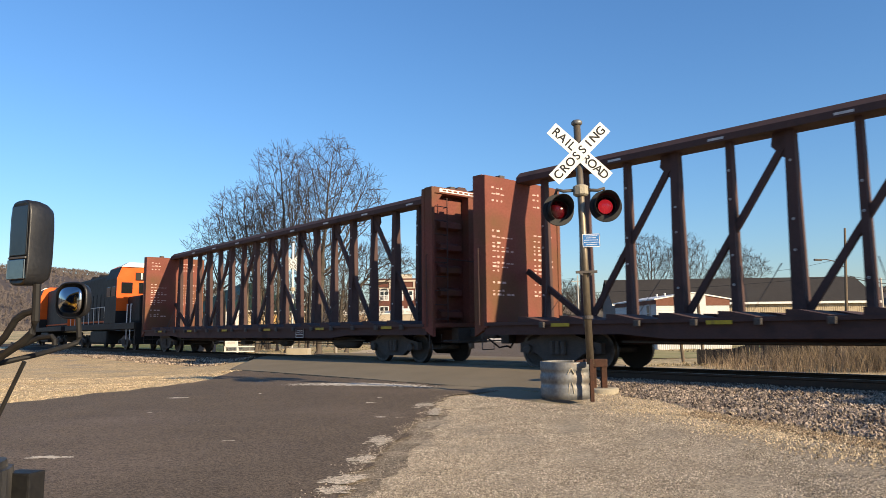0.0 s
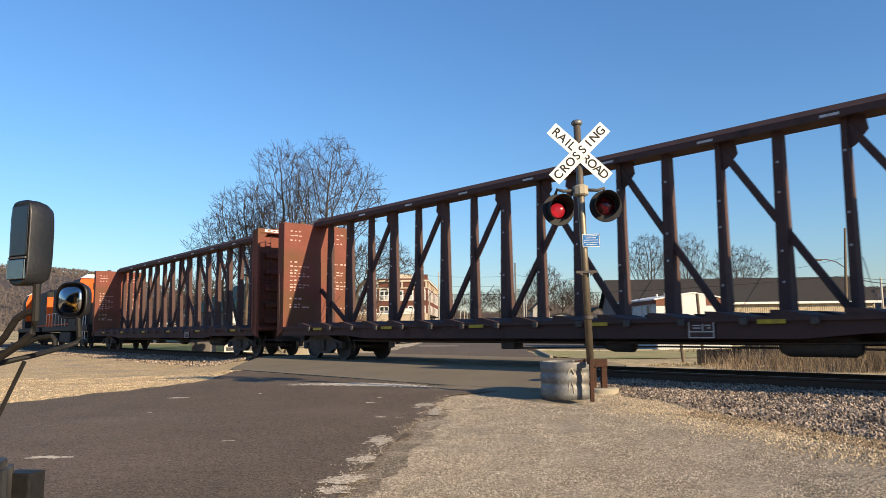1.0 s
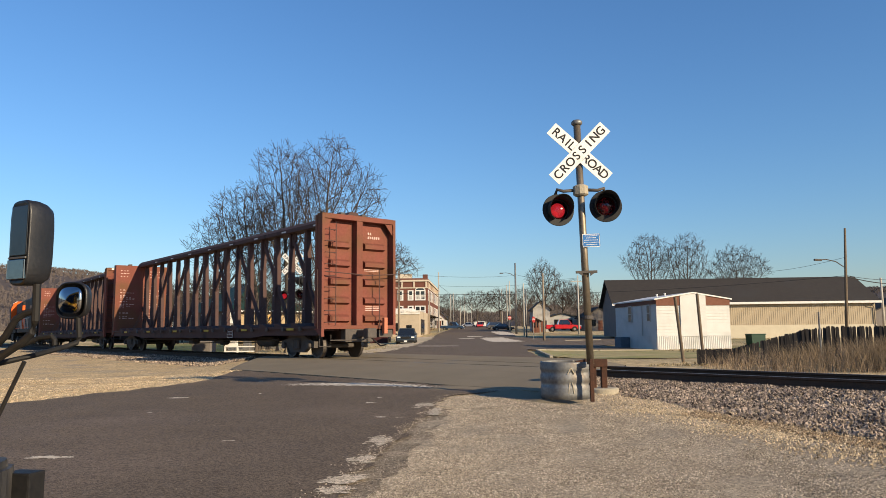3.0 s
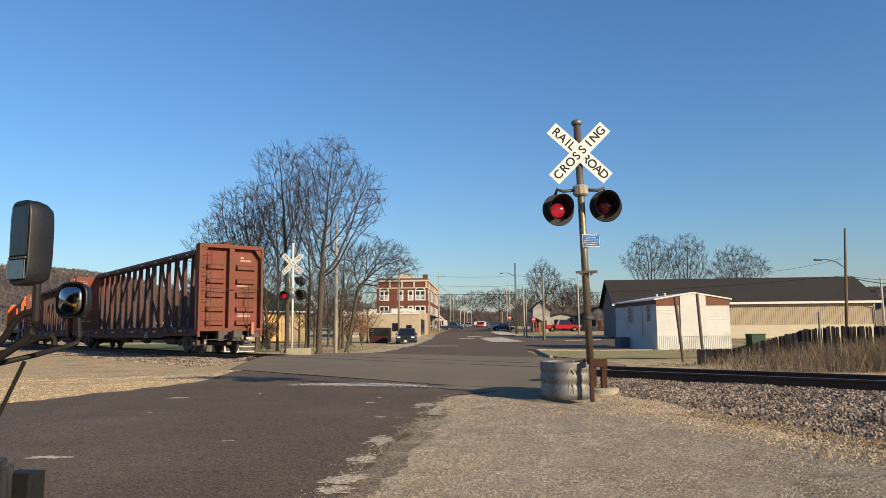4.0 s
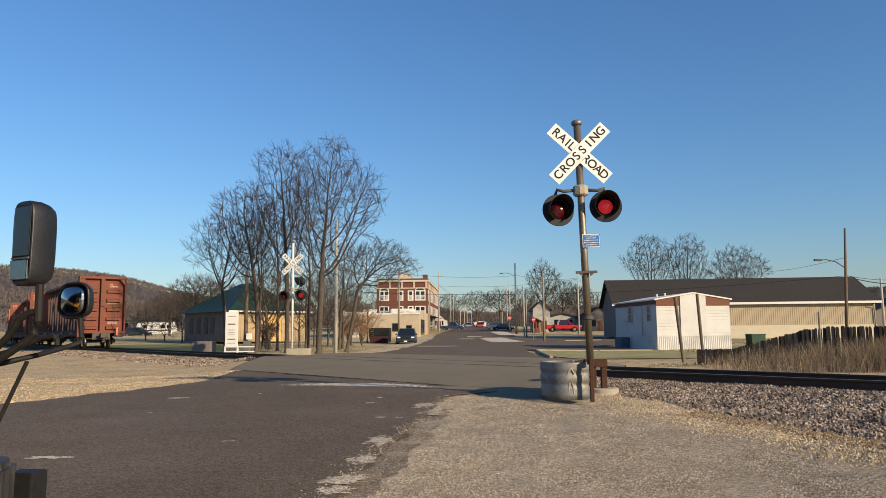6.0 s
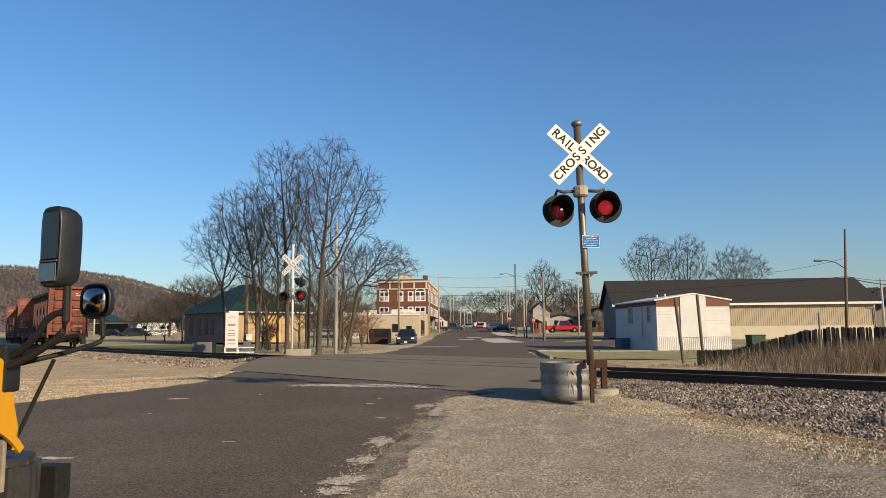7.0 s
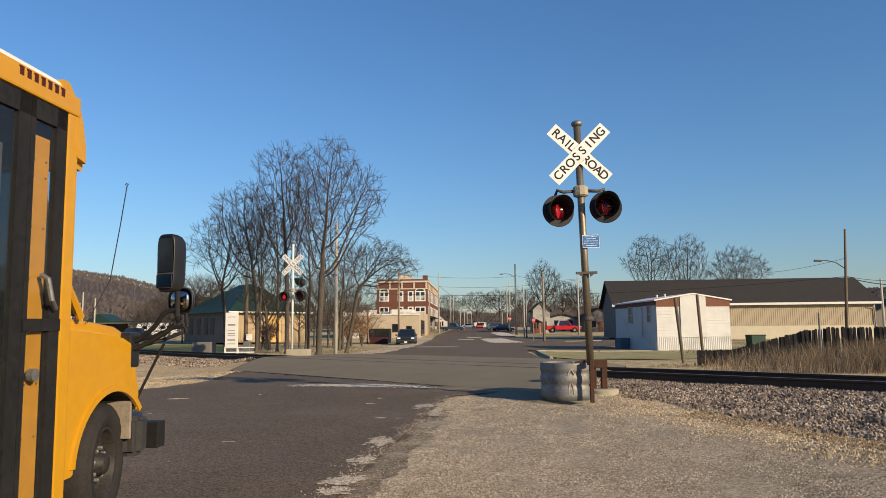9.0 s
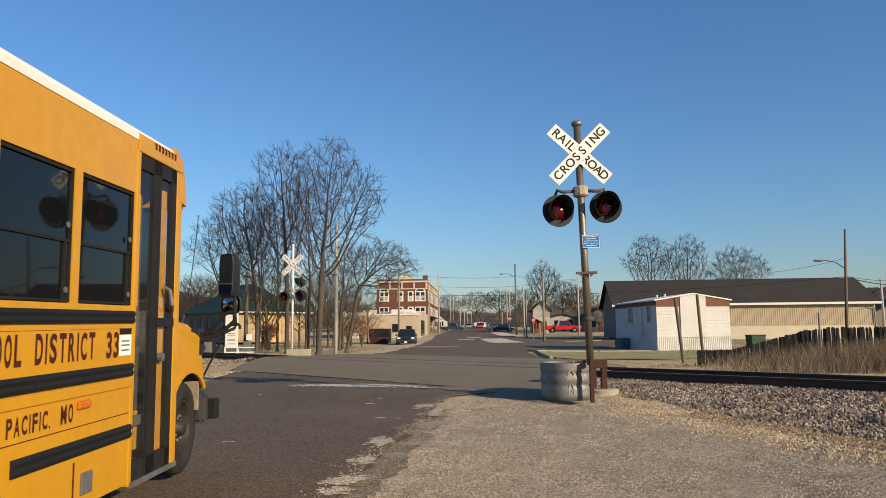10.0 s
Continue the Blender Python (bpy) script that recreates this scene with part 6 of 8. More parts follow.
def depot():
    h = thing("depot", "low cream and grey building with green metal roof", "building", pose(-23.4, 80, 0.35, 0, 0, 43))
    A, B = 9.5, 12.0
    # local x runs along the sunlit wall, local y along the shaded wall
    part("sunlit_wall", boxed(0, A, 0, 0.3, 0, 3.4), CREAM, h, "cream wall in the sun")
    # this wall's shade is put into its grey; the sunlit one is cream
    part("shaded_wall", boxed(0, 0.3, 0.3, B, 0, 3.4), GREY_WALL, h, "depot wall whose shade is put into grey")
    part("back_wall", boxed(0.3, A, B - 0.3, B, 0, 3.4), GREY_WALL, h)
    part("end_wall", boxed(A - 0.3, A, 0.3, B - 0.3, 0, 3.4), CREAM, h)
    bm = bmesh.new()
    o = 0.6
    base = [(-o, -o), (A + o, -o), (A + o, B + o), (-o, B + o)]
    lo = [bm.verts.new((x, y, 3.35)) for x, y in base]
    top = [bm.verts.new((A / 2, 4.5, 6.9)), bm.verts.new((A / 2, B - 4.5, 6.9))]
    for f in ((lo[0], lo[1], top[0]), (lo[1], lo[2], top[1], top[0]), (lo[2], lo[3], top[1]), (lo[3], lo[0], top[0], top[1]), lo[::-1]):
        bm.faces.new(f)
    part("roof", bm, GREEN_ROOF, h, "dark green hipped metal roof")
    part("gutter", boxed(-o, A + o, -o - 0.08, -o, 3.28, 3.42), WHITE, h)
    for x in (1.2, 6.3):
        part("door", boxed(x, x + 1.2, -0.04, 0.0, 0, 2.5), CREAM, h)
    part("boarded_door", boxed(4.3, 6.2, -0.06, 0.0, 0, 2.9), mat("orange_boards", (0.6, 0.36, 0.12), None, 0.8), h, "orange boarded doorway")
    for y in (4, 5.6, 7.6, 9.6):
        part("window", boxed(-0.05, 0.0, y, y + 0.9, 0.9, 2.8), DARK_PANE, h)


depot()


BLINDS = mat("drawn_blinds", (0.34, 0.33, 0.31), (0.5, 0.48, 0.44), 0.25, scale=0.6, fine=4, dirt=(0.08, 0.08, 0.085), dirt_scale=0.7, dirt_at=(0.5, 0.6))


def brick_block():
    h = thing("brick_building", "three-storey red brick corner building with cream cornice", "building", pose(-3.3, 150, 1.4, 0, 0, -2.9))
    W, D, H = 10.6, 40.0, 10.9
    part("front_wall", boxed(-W, 0, 0, 0.4, 0, H), BRICK, h)
    part("street_wall", boxed(-0.4, 0, 0.4, D, 0, H), BRICK, h)
    part("back_wall", boxed(-W, -0.4, D - 0.4, D, 0, H), BRICK, h)
    part("far_wall", boxed(-W, -W + 0.4, 0.4, D - 0.4, 0, H), BRICK, h)
    part("roof", boxed(-W + 0.4, -0.4, 0.4, D - 0.4, H - 1.2, H - 0.9), SHINGLE, h)
    bm = boxed(-W - 0.25, 0.3, -0.3, 0.0, H - 0.7, H - 0.35)
    box(bm, 0.0, 0.3, 0.0, D, H - 0.7, H - 0.35)
    box(bm, -W - 0.1, 0.12, -0.12, 0.0, H - 2.1, H - 1.9)
    box(bm, 0.0, 0.12, 0.0, D, H - 2.1, H - 1.9)
    part("cornice", bm, CORNICE, h, "cream cornice mouldings")
    for k in range(5):
        x = -W + 0.1 + k * (W - 0.5) / 4
        part("bracket", boxed(x, x + 0.3, -0.16, 0.0, H - 1.9, H - 0.7), CORNICE, h)
    for k in range(10):
        y = 0.6 + k * 4.2
        part("bracket", boxed(0.0, 0.16, y, y + 0.35, H - 1.9, H - 0.7), CORNICE, h)
    part("parapet", boxed(-6.2, -3.2, 0.0, 0.5, H, H + 0.9), CORNICE, h)
    part("chimney", boxed(-1.2, -0.2, 3, 4, H - 0.4, H + 1.0), BRICK, h)
    for z in (6.5, 3.3):
        for x, w in ((-9.0, 1.7), (-5.6, 0.9), (-3.5, 0.9), (-1.5, 1.9)):
            win = part("window", boxed(x - w / 2 - 0.15, x + w / 2 + 0.15, -0.07, 0.0, z - 0.2, z + 1.9), WHITE, h)
            if w > 1:
                if z > 5:
                    half = [(x + (w / 2 + 0.15) * math.cos(radians(a)), z + 1.9 + 0.62 * math.sin(radians(a))) for a in range(0, 181, 15)]
                    part("arch", prism(bmesh.new(), half, "y", -0.07, 0.0), WHITE, win)
                    light = [(x + (w / 2 - 0.05) * math.cos(radians(a)), z + 1.93 + 0.42 * math.sin(radians(a))) for a in range(0, 181, 15)]
                    part("pane", prism(bmesh.new(), light, "y", -0.1, -0.075), GLASS, win)
                for sx in (-1, 1):
                    part("pane", boxed(x + sx * w * 0.27 - w * 0.2, x + sx * w * 0.27 + w * 0.2, -0.1, -0.075, z + 0.05, z + 0.85), BLINDS, win)
                    part("pane", boxed(x + sx * w * 0.27 - w * 0.2, x + sx * w * 0.27 + w * 0.2, -0.1, -0.075, z + 0.95, z + 1.7), GLASS, win)
            else:
                part("pane", boxed(x - 0.3, x + 0.3, -0.1, -0.075, z, z + 0.8), BLINDS, win)
                part("pane", boxed(x - 0.3, x + 0.3, -0.1, -0.075, z + 0.9, z + 1.7), GLASS, win)
        for k in range(8):
            y = 2.5 + k * 4.6
            win = part("window", boxed(0.0, 0.09, y - 0.9, y + 0.9, z - 0.2, z + 2.1), WHITE, h)
            part("pane", boxed(0.092, 0.1, y - 0.65, y + 0.65, z, z + 1.9), BLINDS, win)
    for k in range(7):
        y = 1.5 + k * 5
        part("shopfront", boxed(0.0, 0.12, y, y + 3.4, 0.3, 3.0), GLASS, h, "dark shop windows")
    part("awning", prism(bmesh.new(), [(0, 3.2), (1.6, 2.9), (1.6, 3.0), (0, 3.5)], "y", 0.5, 26), SHINGLE, h)


brick_block()


AGED_WHITE = mat("aged_roof_paint", (0.74, 0.71, 0.65), (0.56, 0.52, 0.46), 0.85, scale=1.2, fine=8, dirt=(0.2, 0.17, 0.13), dirt_scale=0.9)


def low_block():
    h = thing("low_shop", "single-storey beige stucco shop with flat roof", "building", pose(-3.63, 108, 0.35, 0, 0, -2.9))
    W, D = 12.8, 22.0
    part("front_wall", boxed(-W, 0, 0, 0.3, 0, 3.5), STUCCO, h)
    part("street_wall", boxed(-0.3, 0, 0.3, D, 0, 4.0), STUCCO, h)
    part("back_wall", boxed(-W, -0.3, D - 0.3, D, 0, 3.5), STUCCO, h)
    part("far_wall", boxed(-W, -W + 0.3, 0.3, D - 0.3, 0, 3.5), STUCCO, h)
    part("roof", boxed(-W + 0.3, -0.3, 0.3, D - 0.3, 3.1, 3.3), WHITE, h)
    part("coping", boxed(-W - 0.1, 0.1, -0.1, 0.35, 3.5, 3.72), AGED_WHITE, h, "stained white roof edge")
    part("roof_unit", boxed(-6.2, -2.6, 3, 8, 3.3, 4.05, 0.3), AGED_WHITE, h, "stained white rooftop unit")
    part("roof_unit", boxed(-4.6, -0.9, 2, 3.4, 3.3, 4.45, 0.3), AGED_WHITE, h, "stained white rooftop unit")
    for x0, x1, z1 in ((-12.9, -11.2, 4.15), (-11.1, -8.4, 3.95), (-8.3, -6.4, 4.3), (-2.3, 0.1, 4.0)):
        part("parapet", boxed(x0, x1, -0.12, 0.3, 3.725, z1, 0.03), AGED_WHITE, h, "peeling white parapet step")
    part("door", boxed(-10.4, -8.2, -0.06, 0.0, 0, 2.6), SIDING, h)
    part("window", boxed(-4.0, -3.1, -0.05, 0.0, 1.0, 2.2), GLASS, h)
    part("window", boxed(-1.9, -1.1, -0.05, 0.0, 1.3, 1.9), GLASS, h)
    for k in range(6):
        part("pallet_board", boxed(-7.2 + k * 0.35, -7.0 + k * 0.35, -0.3, -0.2, 0, 1.7), CREAM, h)
    part("shopfront", boxed(0.0, 0.1, 3, 9, 0.4, 2.8), GLASS, h)


low_block()


def cottage(name, label, x, y, z, w, d, eave, ridge, wall, roof, turn=0):
    h = thing(name, label, "house", pose(x, y, z, 0, 0, turn))
    part("front_wall", prism(bmesh.new(), [(0, 0), (w, 0), (w, eave), (w / 2, ridge), (0, eave)], "y", 0, 0.2), wall, h)
    part("back_wall", prism(bmesh.new(), [(0, 0), (w, 0), (w, eave), (w / 2, ridge), (0, eave)], "y", d - 0.2, d), wall, h)
    part("side_wall", boxed(0, 0.2, 0.2, d - 0.2, 0, eave), wall, h)
    part("side_wall", boxed(w - 0.2, w, 0.2, d - 0.2, 0, eave), wall, h)
    o = 0.4
    k = (ridge - eave) / (w / 2)
    part("roof", prism(bmesh.new(), [(-o, eave - o * k), (w / 2, ridge), (w + o, eave - o * k), (w + o, eave - o * k + 0.18), (w / 2, ridge + 0.18), (-o, eave - o * k + 0.18)], "y", -o, d + o), roof, h)
    for x0 in (0.22, 0.66):
        part("window", boxed(w * x0, w * (x0 + 0.14), -0.05, 0.0, 1.0, 2.2), GLASS, h)
    part("door", boxed(w * 0.44, w * 0.58, -0.05, 0.0, 0, 2.1), BROWN_TRIM, h)


# far white siding, dimmed in colour for haze, with random stains
DIM_WHITE = mat("dimmed_white_siding", (0.42, 0.41, 0.39), (0.32, 0.31, 0.295), 0.8, scale=1.2, fine=12, dirt=(0.24, 0.22, 0.2), dirt_scale=0.8)
cottage("white_house", "small white house with dark shingle roof", 16.6, 135, 0.9, 3.1, 9, 4.4, 5.8, DIM_WHITE, SHINGLE, -3)
cottage("grey_house", "pale house beside the street with grey roof", -2.3, 190, 1.9, 2.8, 12, 2.9, 4.2, SIDING, SHINGLE, -3)
cottage("red_shed", "dark red wooden shed beside the street", 15.65, 128, 0.8, 1.2, 3, 2.2, 2.5, BROWN_TRIM, SHINGLE, -3)
cottage("pale_house", "long low pale house behind the red pickup", 21.4, 150, 1.3, 6.4, 8, 2.6, 3.4, DIM_WHITE, SHINGLE, 0)
cottage("brown_house", "low brown house behind the hall", 27.07, 140, 1.0, 6, 8, 2.8, 4.6, GREY_WALL, SHINGLE, 0)
cottage("grey_garage", "grey garage with pale roof edge behind the fence", 62.33, 105, 0.5, 9, 8, 3.2, 5.0, GREY_WALL, SHINGLE, 0)
cottage("low_white_shop", "low white shop at the end of the street", 13.9, 330, 3.2, 5.4, 8, 2.1, 2.5, WHITE, WHITE, 0)


# ---- utility poles and wires
def utility_pole(name, x, y, z0, top, r, material, label, arm=None, lamp=0, lean=0.0):
    p = thing(name, label, "pole", pose(x, y, z0, 0, lean, 0), "poles along the street")
    part("shaft", lathe(bmesh.new(), [(r * 1.15, -0.3), (r, (top - z0) * 0.5), (r * 0.75, top - z0), (0, top - z0 + 0.02)], 12), material, p, smooth=True)
    if arm:
        for dz in arm:
            part("crossarm", boxed(-1.1, 1.1, -0.06, 0.06, top - z0 - dz - 0.06, top - z0 - dz + 0.06), GREY_POLE, p)
            for k in (-1, -0.4, 0.4, 1):
                part("insulator", lathe(bmesh.new(), [(0.05, 0), (0.06, 0.08), (0.03, 0.16)], 8, (k, 0, top - z0 - dz + 0.06)), STEEL_BLACK, p)
    if lamp:
        h = top - z0 - abs(lamp) * 0.55
        sx = 1 if lamp > 0 else -1
        part("lamp_arm", pipe(bmesh.new(), [(0, 0, h - 0.6), (sx * 0.8, 0, h - 0.1), (sx * 1.6, 0, h + 0.05), (sx * 2.1, 0, h + 0.0)], 0.04, 6), STEEL_BLACK, p)
        part("lamp_head", boxed(sx * 2.3 - 0.3, sx * 2.3 + 0.3, -0.12, 0.12, h - 0.1, h + 0.06, 0.03), STEEL_BLACK, p)
    return p


PALE_WOOD = mat("sun_bleached_pole", (0.2, 0.16, 0.12), (0.3, 0.245, 0.185), 0.9, scale=4, fine=30, stretch=(1, 1, 0.15))
utility_pole("utility_pole", 33.11, 60, 0.1, 9.54, 0.115, WOOD_POLE, "dark wooden utility pole with a street lamp arm", None, -5, 3.0)
utility_pole("utility_pole", 57.42, 95, 0.3, 7.74, 0.16, GREY_POLE, "grey utility pole beyond the hall")
utility_pole("utility_pole", -12.49, 46, 0.2, 5.2, 0.13, WOOD_POLE, "light wooden pole with a white meter box")
utility_pole("utility_pole", -6.52, 44, 0.2, 8.04, 0.10, GREY_POLE, "tall grey pole among the bare trees")
utility_pole("utility_pole", -5.9, 96, 0.3, 9.3, 0.14, PALE_WOOD, "wooden utility pole before the brick building", None)
utility_pole("utility_pole", -2.46, 125, 0.8, 7.77, 0.14, PALE_WOOD, "short wooden pole at the shop corner")
utility_pole("utility_pole", -0.9, 138, 1.0, 12.53, 0.122, GREY_POLE, "grey utility pole by the brick corner", None)
utility_pole("street_lamp", 11.96, 120, 0.9, 12.45, 0.16, GALV, "tall pale metal street lamp pole", None, -3)
utility_pole("utility_pole", 13.09, 150, 1.4, 10.69, 0.108, GREY_POLE, "pale utility pole along the street", None)
utility_pole("utility_pole", 12.76, 140, 1.2, 10.82, 0.108, GREY_POLE, "pale utility pole along the street", None)
utility_pole("utility_pole", 11.6, 105, 0.5, 8.08, 0.101, GREY_POLE, "grey pole behind the stop sign")
utility_pole("utility_pole", 11.36, 100, 0.45, 6.97, 0.1, GALV, "slim metal lamp post with curved head")
utility_pole("utility_pole", 11.28, 82, 0.15, 7.72, 0.12, PALE_WOOD, "wooden pole with pale lower half at the corner")
utility_pole("utility_pole", 20.79, 112, 0.7, 9.68, 0.122, GREY_POLE, "utility pole with a transformer", (0.9,))
for tx, yy, top in ((2.25, 230, 12.83), (3.41, 250, 14.41), (6.43, 280, 13.57), (7.38, 260, 14.7),
                      (9.68, 300, 13.02), (12.69, 330, 13.67), (16.86, 210, 13.32)):
    utility_pole("utility_pole", tx, yy, rise(yy), top, 0.122, GREY_POLE, "pale utility pole far down the street")

WIRE = mat("wire", (0.03, 0.03, 0.03), (0.05, 0.05, 0.05), 0.7)


def wire(a, b, sag, r=0.02):
    a, b = Vector(a), Vector(b)
    pts = [a.lerp(b, i / 14) - Vector((0, 0, sag * 4 * (i / 14) * (1 - i / 14))) for i in range(15)]
    tagged(part("overhead_wire", pipe(bmesh.new(), pts, r, 4), WIRE), "thin dark overhead wire across the street", "wire", "overhead wires")


wire((-12.97, 90, 6.4), (11.33, 82, 5.41), 0.25, 0.022)
wire((11.33, 82, 5.41), (33.5, 60, 5.56), 0.3, 0.018)
wire((-5.89, 96, 9), (11.78, 120, 10.38), 0.4, 0.018)
wire((-0.82, 138, 9.94), (20.96, 112, 9.16), 0.6, 0.02)
wire((11.78, 120, 10.57), (20.96, 112, 9.33), 0.5, 0.02)
wire((33.49, 60, 5.47), (44.54, 70, 5.41), 0.2, 0.04)
wire((33.61, 60, 7.12), (44.36, 110, 10), 0.6, 0.016)
wire((33.5, 60, 5.56), (44.58, 70, 5.9), 0.2, 0.02)
wire((12.86, 330, 13.16), (-0.82, 138, 10.05), 0.8, 0.03)
wire((17.08, 210, 12.83), (11.36, 82, 6.69), 0.8, 0.02)


# ---- fence, bins, signs, cars
def fence():
    f = thing("picket_fence", "dark weathered dog-eared picket fence behind dry weeds", "fence", pose(0, 0, 0))
    src = {}
    a, b = Vector((8.82, 25.5, 0)), Vector((14.89, 22.5, 0))
    n = 104
    rnd = random.Random(3)
    d = (b - a).normalized()
    turn = math.atan2(d.y, d.x)
    bm = bmesh.new()
    prism(bm, [(-0.037, 0), (0.037, 0), (0.037, 0.965), (0.02, 1.0), (-0.02, 1.0), (-0.037, 0.965)], "y", -0.01, 0.01)
    first = None
    for i in range(n):
        p = a.lerp(b, (i + 0.5) / n)
        h = ramp(i / n, [(0.0, 0.64), (0.17, 0.65), (0.5, 1.30), (0.62, 1.38), (1.0, 1.38)]) + rnd.uniform(-0.025, 0.025)
        m = Matrix.Translation((p.x, p.y, -0.08)) @ Euler((rnd.uniform(-0.03, 0.03), rnd.uniform(-0.03, 0.03), turn)).to_matrix().to_4x4() @ Matrix.Diagonal((1.05, 1, h, 1))
        if first is None:
            first = part("picket", bm, DARK_WOOD, f, m=m)
        else:
            shared("picket", first, f, m)
    for z in (0.15, 0.42):
        part("rail", tube(bmesh.new(), a + Vector((0, 0.04, z)), b + Vector((0, 0.04, z)), 0.04, n=4), DARK_WOOD, f)
    tagged(part("marker_post", lathe(bmesh.new(), [(0.03, -0.1), (0.03, 1.75), (0, 1.76)], 8, (11.6, 22.5, 0)), GALV), "thin pale metal post before the fence", "post")


fence()


def weeds():
    """Tall dry stems in front of the fence: one object."""
    rnd = random.Random(8)
    vs, fs = [], []
    for i in range(6500):
        t = rnd.random() ** 0.8
        y = rnd.uniform(19.5, 25.2)
        lo, hi = 0.35 * y, 0.68 * y
        x = lo + (hi - lo) * t
        v, s = lie(x, y)
        if v < 2.6 or on_road(x, y) > -2.0:
            continue
        thick = 0.34 + 0.8 * noise.noise((x * 0.6, y * 0.6, 2)) + 0.35 * noise.noise((x * 2.2, y * 2.2, 6))
        if thick < 0.25 and rnd.random() < 0.6:
            continue
        h = max(0.12, thick * rnd.uniform(0.3, 1.3))
        a = rnd.uniform(0, 6.28)
        lean = rnd.uniform(0.05, 0.95) * h
        w = rnd.uniform(0.002, 0.0045)
        z = ground_z(x, y) - 0.05
        dx, dy = math.cos(a), math.sin(a)
        px, py = -dy * w, dx * w
        k = len(vs)
        vs += [(x - px, y - py, z), (x + px, y + py, z), (x + dx * lean * 0.35 + px * 0.8, y + dy * lean * 0.35 + py * 0.8, z + h * 0.6), (x + dx * lean * 0.35 - px * 0.8, y + dy * lean * 0.35 - py * 0.8, z + h * 0.6), (x + dx * lean, y + dy * lean, z + h)]
        fs += [(k, k + 1, k + 2, k + 3), (k + 3, k + 2, k + 4)]
    me = bpy.data.meshes.new("weeds")
    me.from_pydata(vs, [], fs)
    me.materials.append(STRAW)
    tagged(new("weeds", me), "tall dry straw-coloured weeds along the fence", "weeds", kind="stuff")


STRAW = mat("straw", (0.42, 0.315, 0.205), (0.19, 0.135, 0.092), 0.95, scale=1.5, rand=0.7, islands=True)
weeds()


def brush():
    """Dark tangled stems that stand taller than the weeds: one object."""
    rnd = random.Random(21)
    vs, fs = [], []
    for i in range(1500):
        y = rnd.uniform(19.2, 22.6)
        t = rnd.random() ** 0.6
        x = (0.37 + 0.33 * t) * y
        v, s = lie(x, y)
        clump = noise.noise((x * 0.9, y * 0.9, 11)) + 0.35 * t
        if v < 2.6 or on_road(x, y) > -2.0 or clump < 0.05:
            continue
        h = rnd.uniform(0.45, 1.0) * (0.7 + 0.75 * t)
        a = rnd.uniform(0, 6.28)
        bend = rnd.uniform(0.1, 0.75) * h
        w = rnd.uniform(0.003, 0.006)
        p, z = Vector((x, y, 0)), ground_z(x, y) - 0.05
        for limb in range(3):
            b = a + (rnd.uniform(-0.9, 0.9) if limb else 0)
            d = Vector((math.cos(b), math.sin(b), 0))
            start = 0 if limb == 0 else rnd.uniform(0.3, 0.7)
            k = len(vs)
            for j in range(5):
                q = j / 4
                f = start + (1 - start) * q
                c = p + Vector((math.cos(a), math.sin(a), 0)) * bend * min(f, start if limb else f) ** 2 + (d * bend * (f - start) if limb else Vector())
                c.z = z + h * f * (1 - 0.12 * f)
                r = w * (1 - 0.75 * f)
                vs += [(c.x - r, c.y, c.z), (c.x + r, c.y, c.z), (c.x, c.y + r * 1.6, c.z)]
                if j:
                    m = k + 3 * j
                    fs += [(m - 3, m - 2, m + 1, m), (m - 2, m - 1, m + 2, m + 1), (m - 1, m - 3, m, m + 2)]
    me = bpy.data.meshes.new("brush")
    me.from_pydata(vs, [], fs)
    me.materials.append(DEAD_BRUSH)
    tagged(new("brush", me), "dark tangled dead brush before the fence", "brush", kind="stuff")


def tufts():
    """Low dry tufts on the verges beyond the railway: one object."""
    rnd = random.Random(5)
    vs, fs = [], []
    for i in range(14000):
        y = 24 + 76 * rnd.random() ** 1.5
        x = rnd.uniform(-0.36, 0.5) * y
        v, s = lie(x, y)
        if v < 3.0 or on_road(x, y) > -0.6 or (4.4 < x < 12.8 and 30 < y < 60) or (4.4 < x < 21.2 and 60 < y < 98) or noise.noise((x * 0.25, y * 0.12, 4)) < -0.12:
            continue
        z = ground_z(x, y) - 0.02
        size = rnd.uniform(0.03, 0.12)
        for blade in range(4):
            a = rnd.uniform(0, 6.28)
            d, w = rnd.uniform(0.3, 1.0) * size, 0.006 + 0.0003 * y
            px, py = -math.sin(a) * w, math.cos(a) * w
            k = len(vs)
            vs += [(x - px, y - py, z), (x + px, y + py, z), (x + math.cos(a) * d, y + math.sin(a) * d, z + size * rnd.uniform(0.5, 1))]
            fs.append((k, k + 1, k + 2))
    me = bpy.data.meshes.new("dry_tufts")
    me.from_pydata(vs, [], fs)
    me.materials.append(TUFT)
    tagged(new("dry_tufts", me), "low dry grass tufts on the town verges", "grass", kind="stuff")


TUFT = mat("dry_tuft", (0.42, 0.32, 0.175), (0.2, 0.165, 0.08), 0.95, scale=0.5, rand=0.8, islands=True)
tufts()
DEAD_BRUSH = mat("dead_brush", (0.075, 0.058, 0.045), (0.2, 0.155, 0.105), 0.95, scale=1.5, rand=0.7, islands=True)
brush()


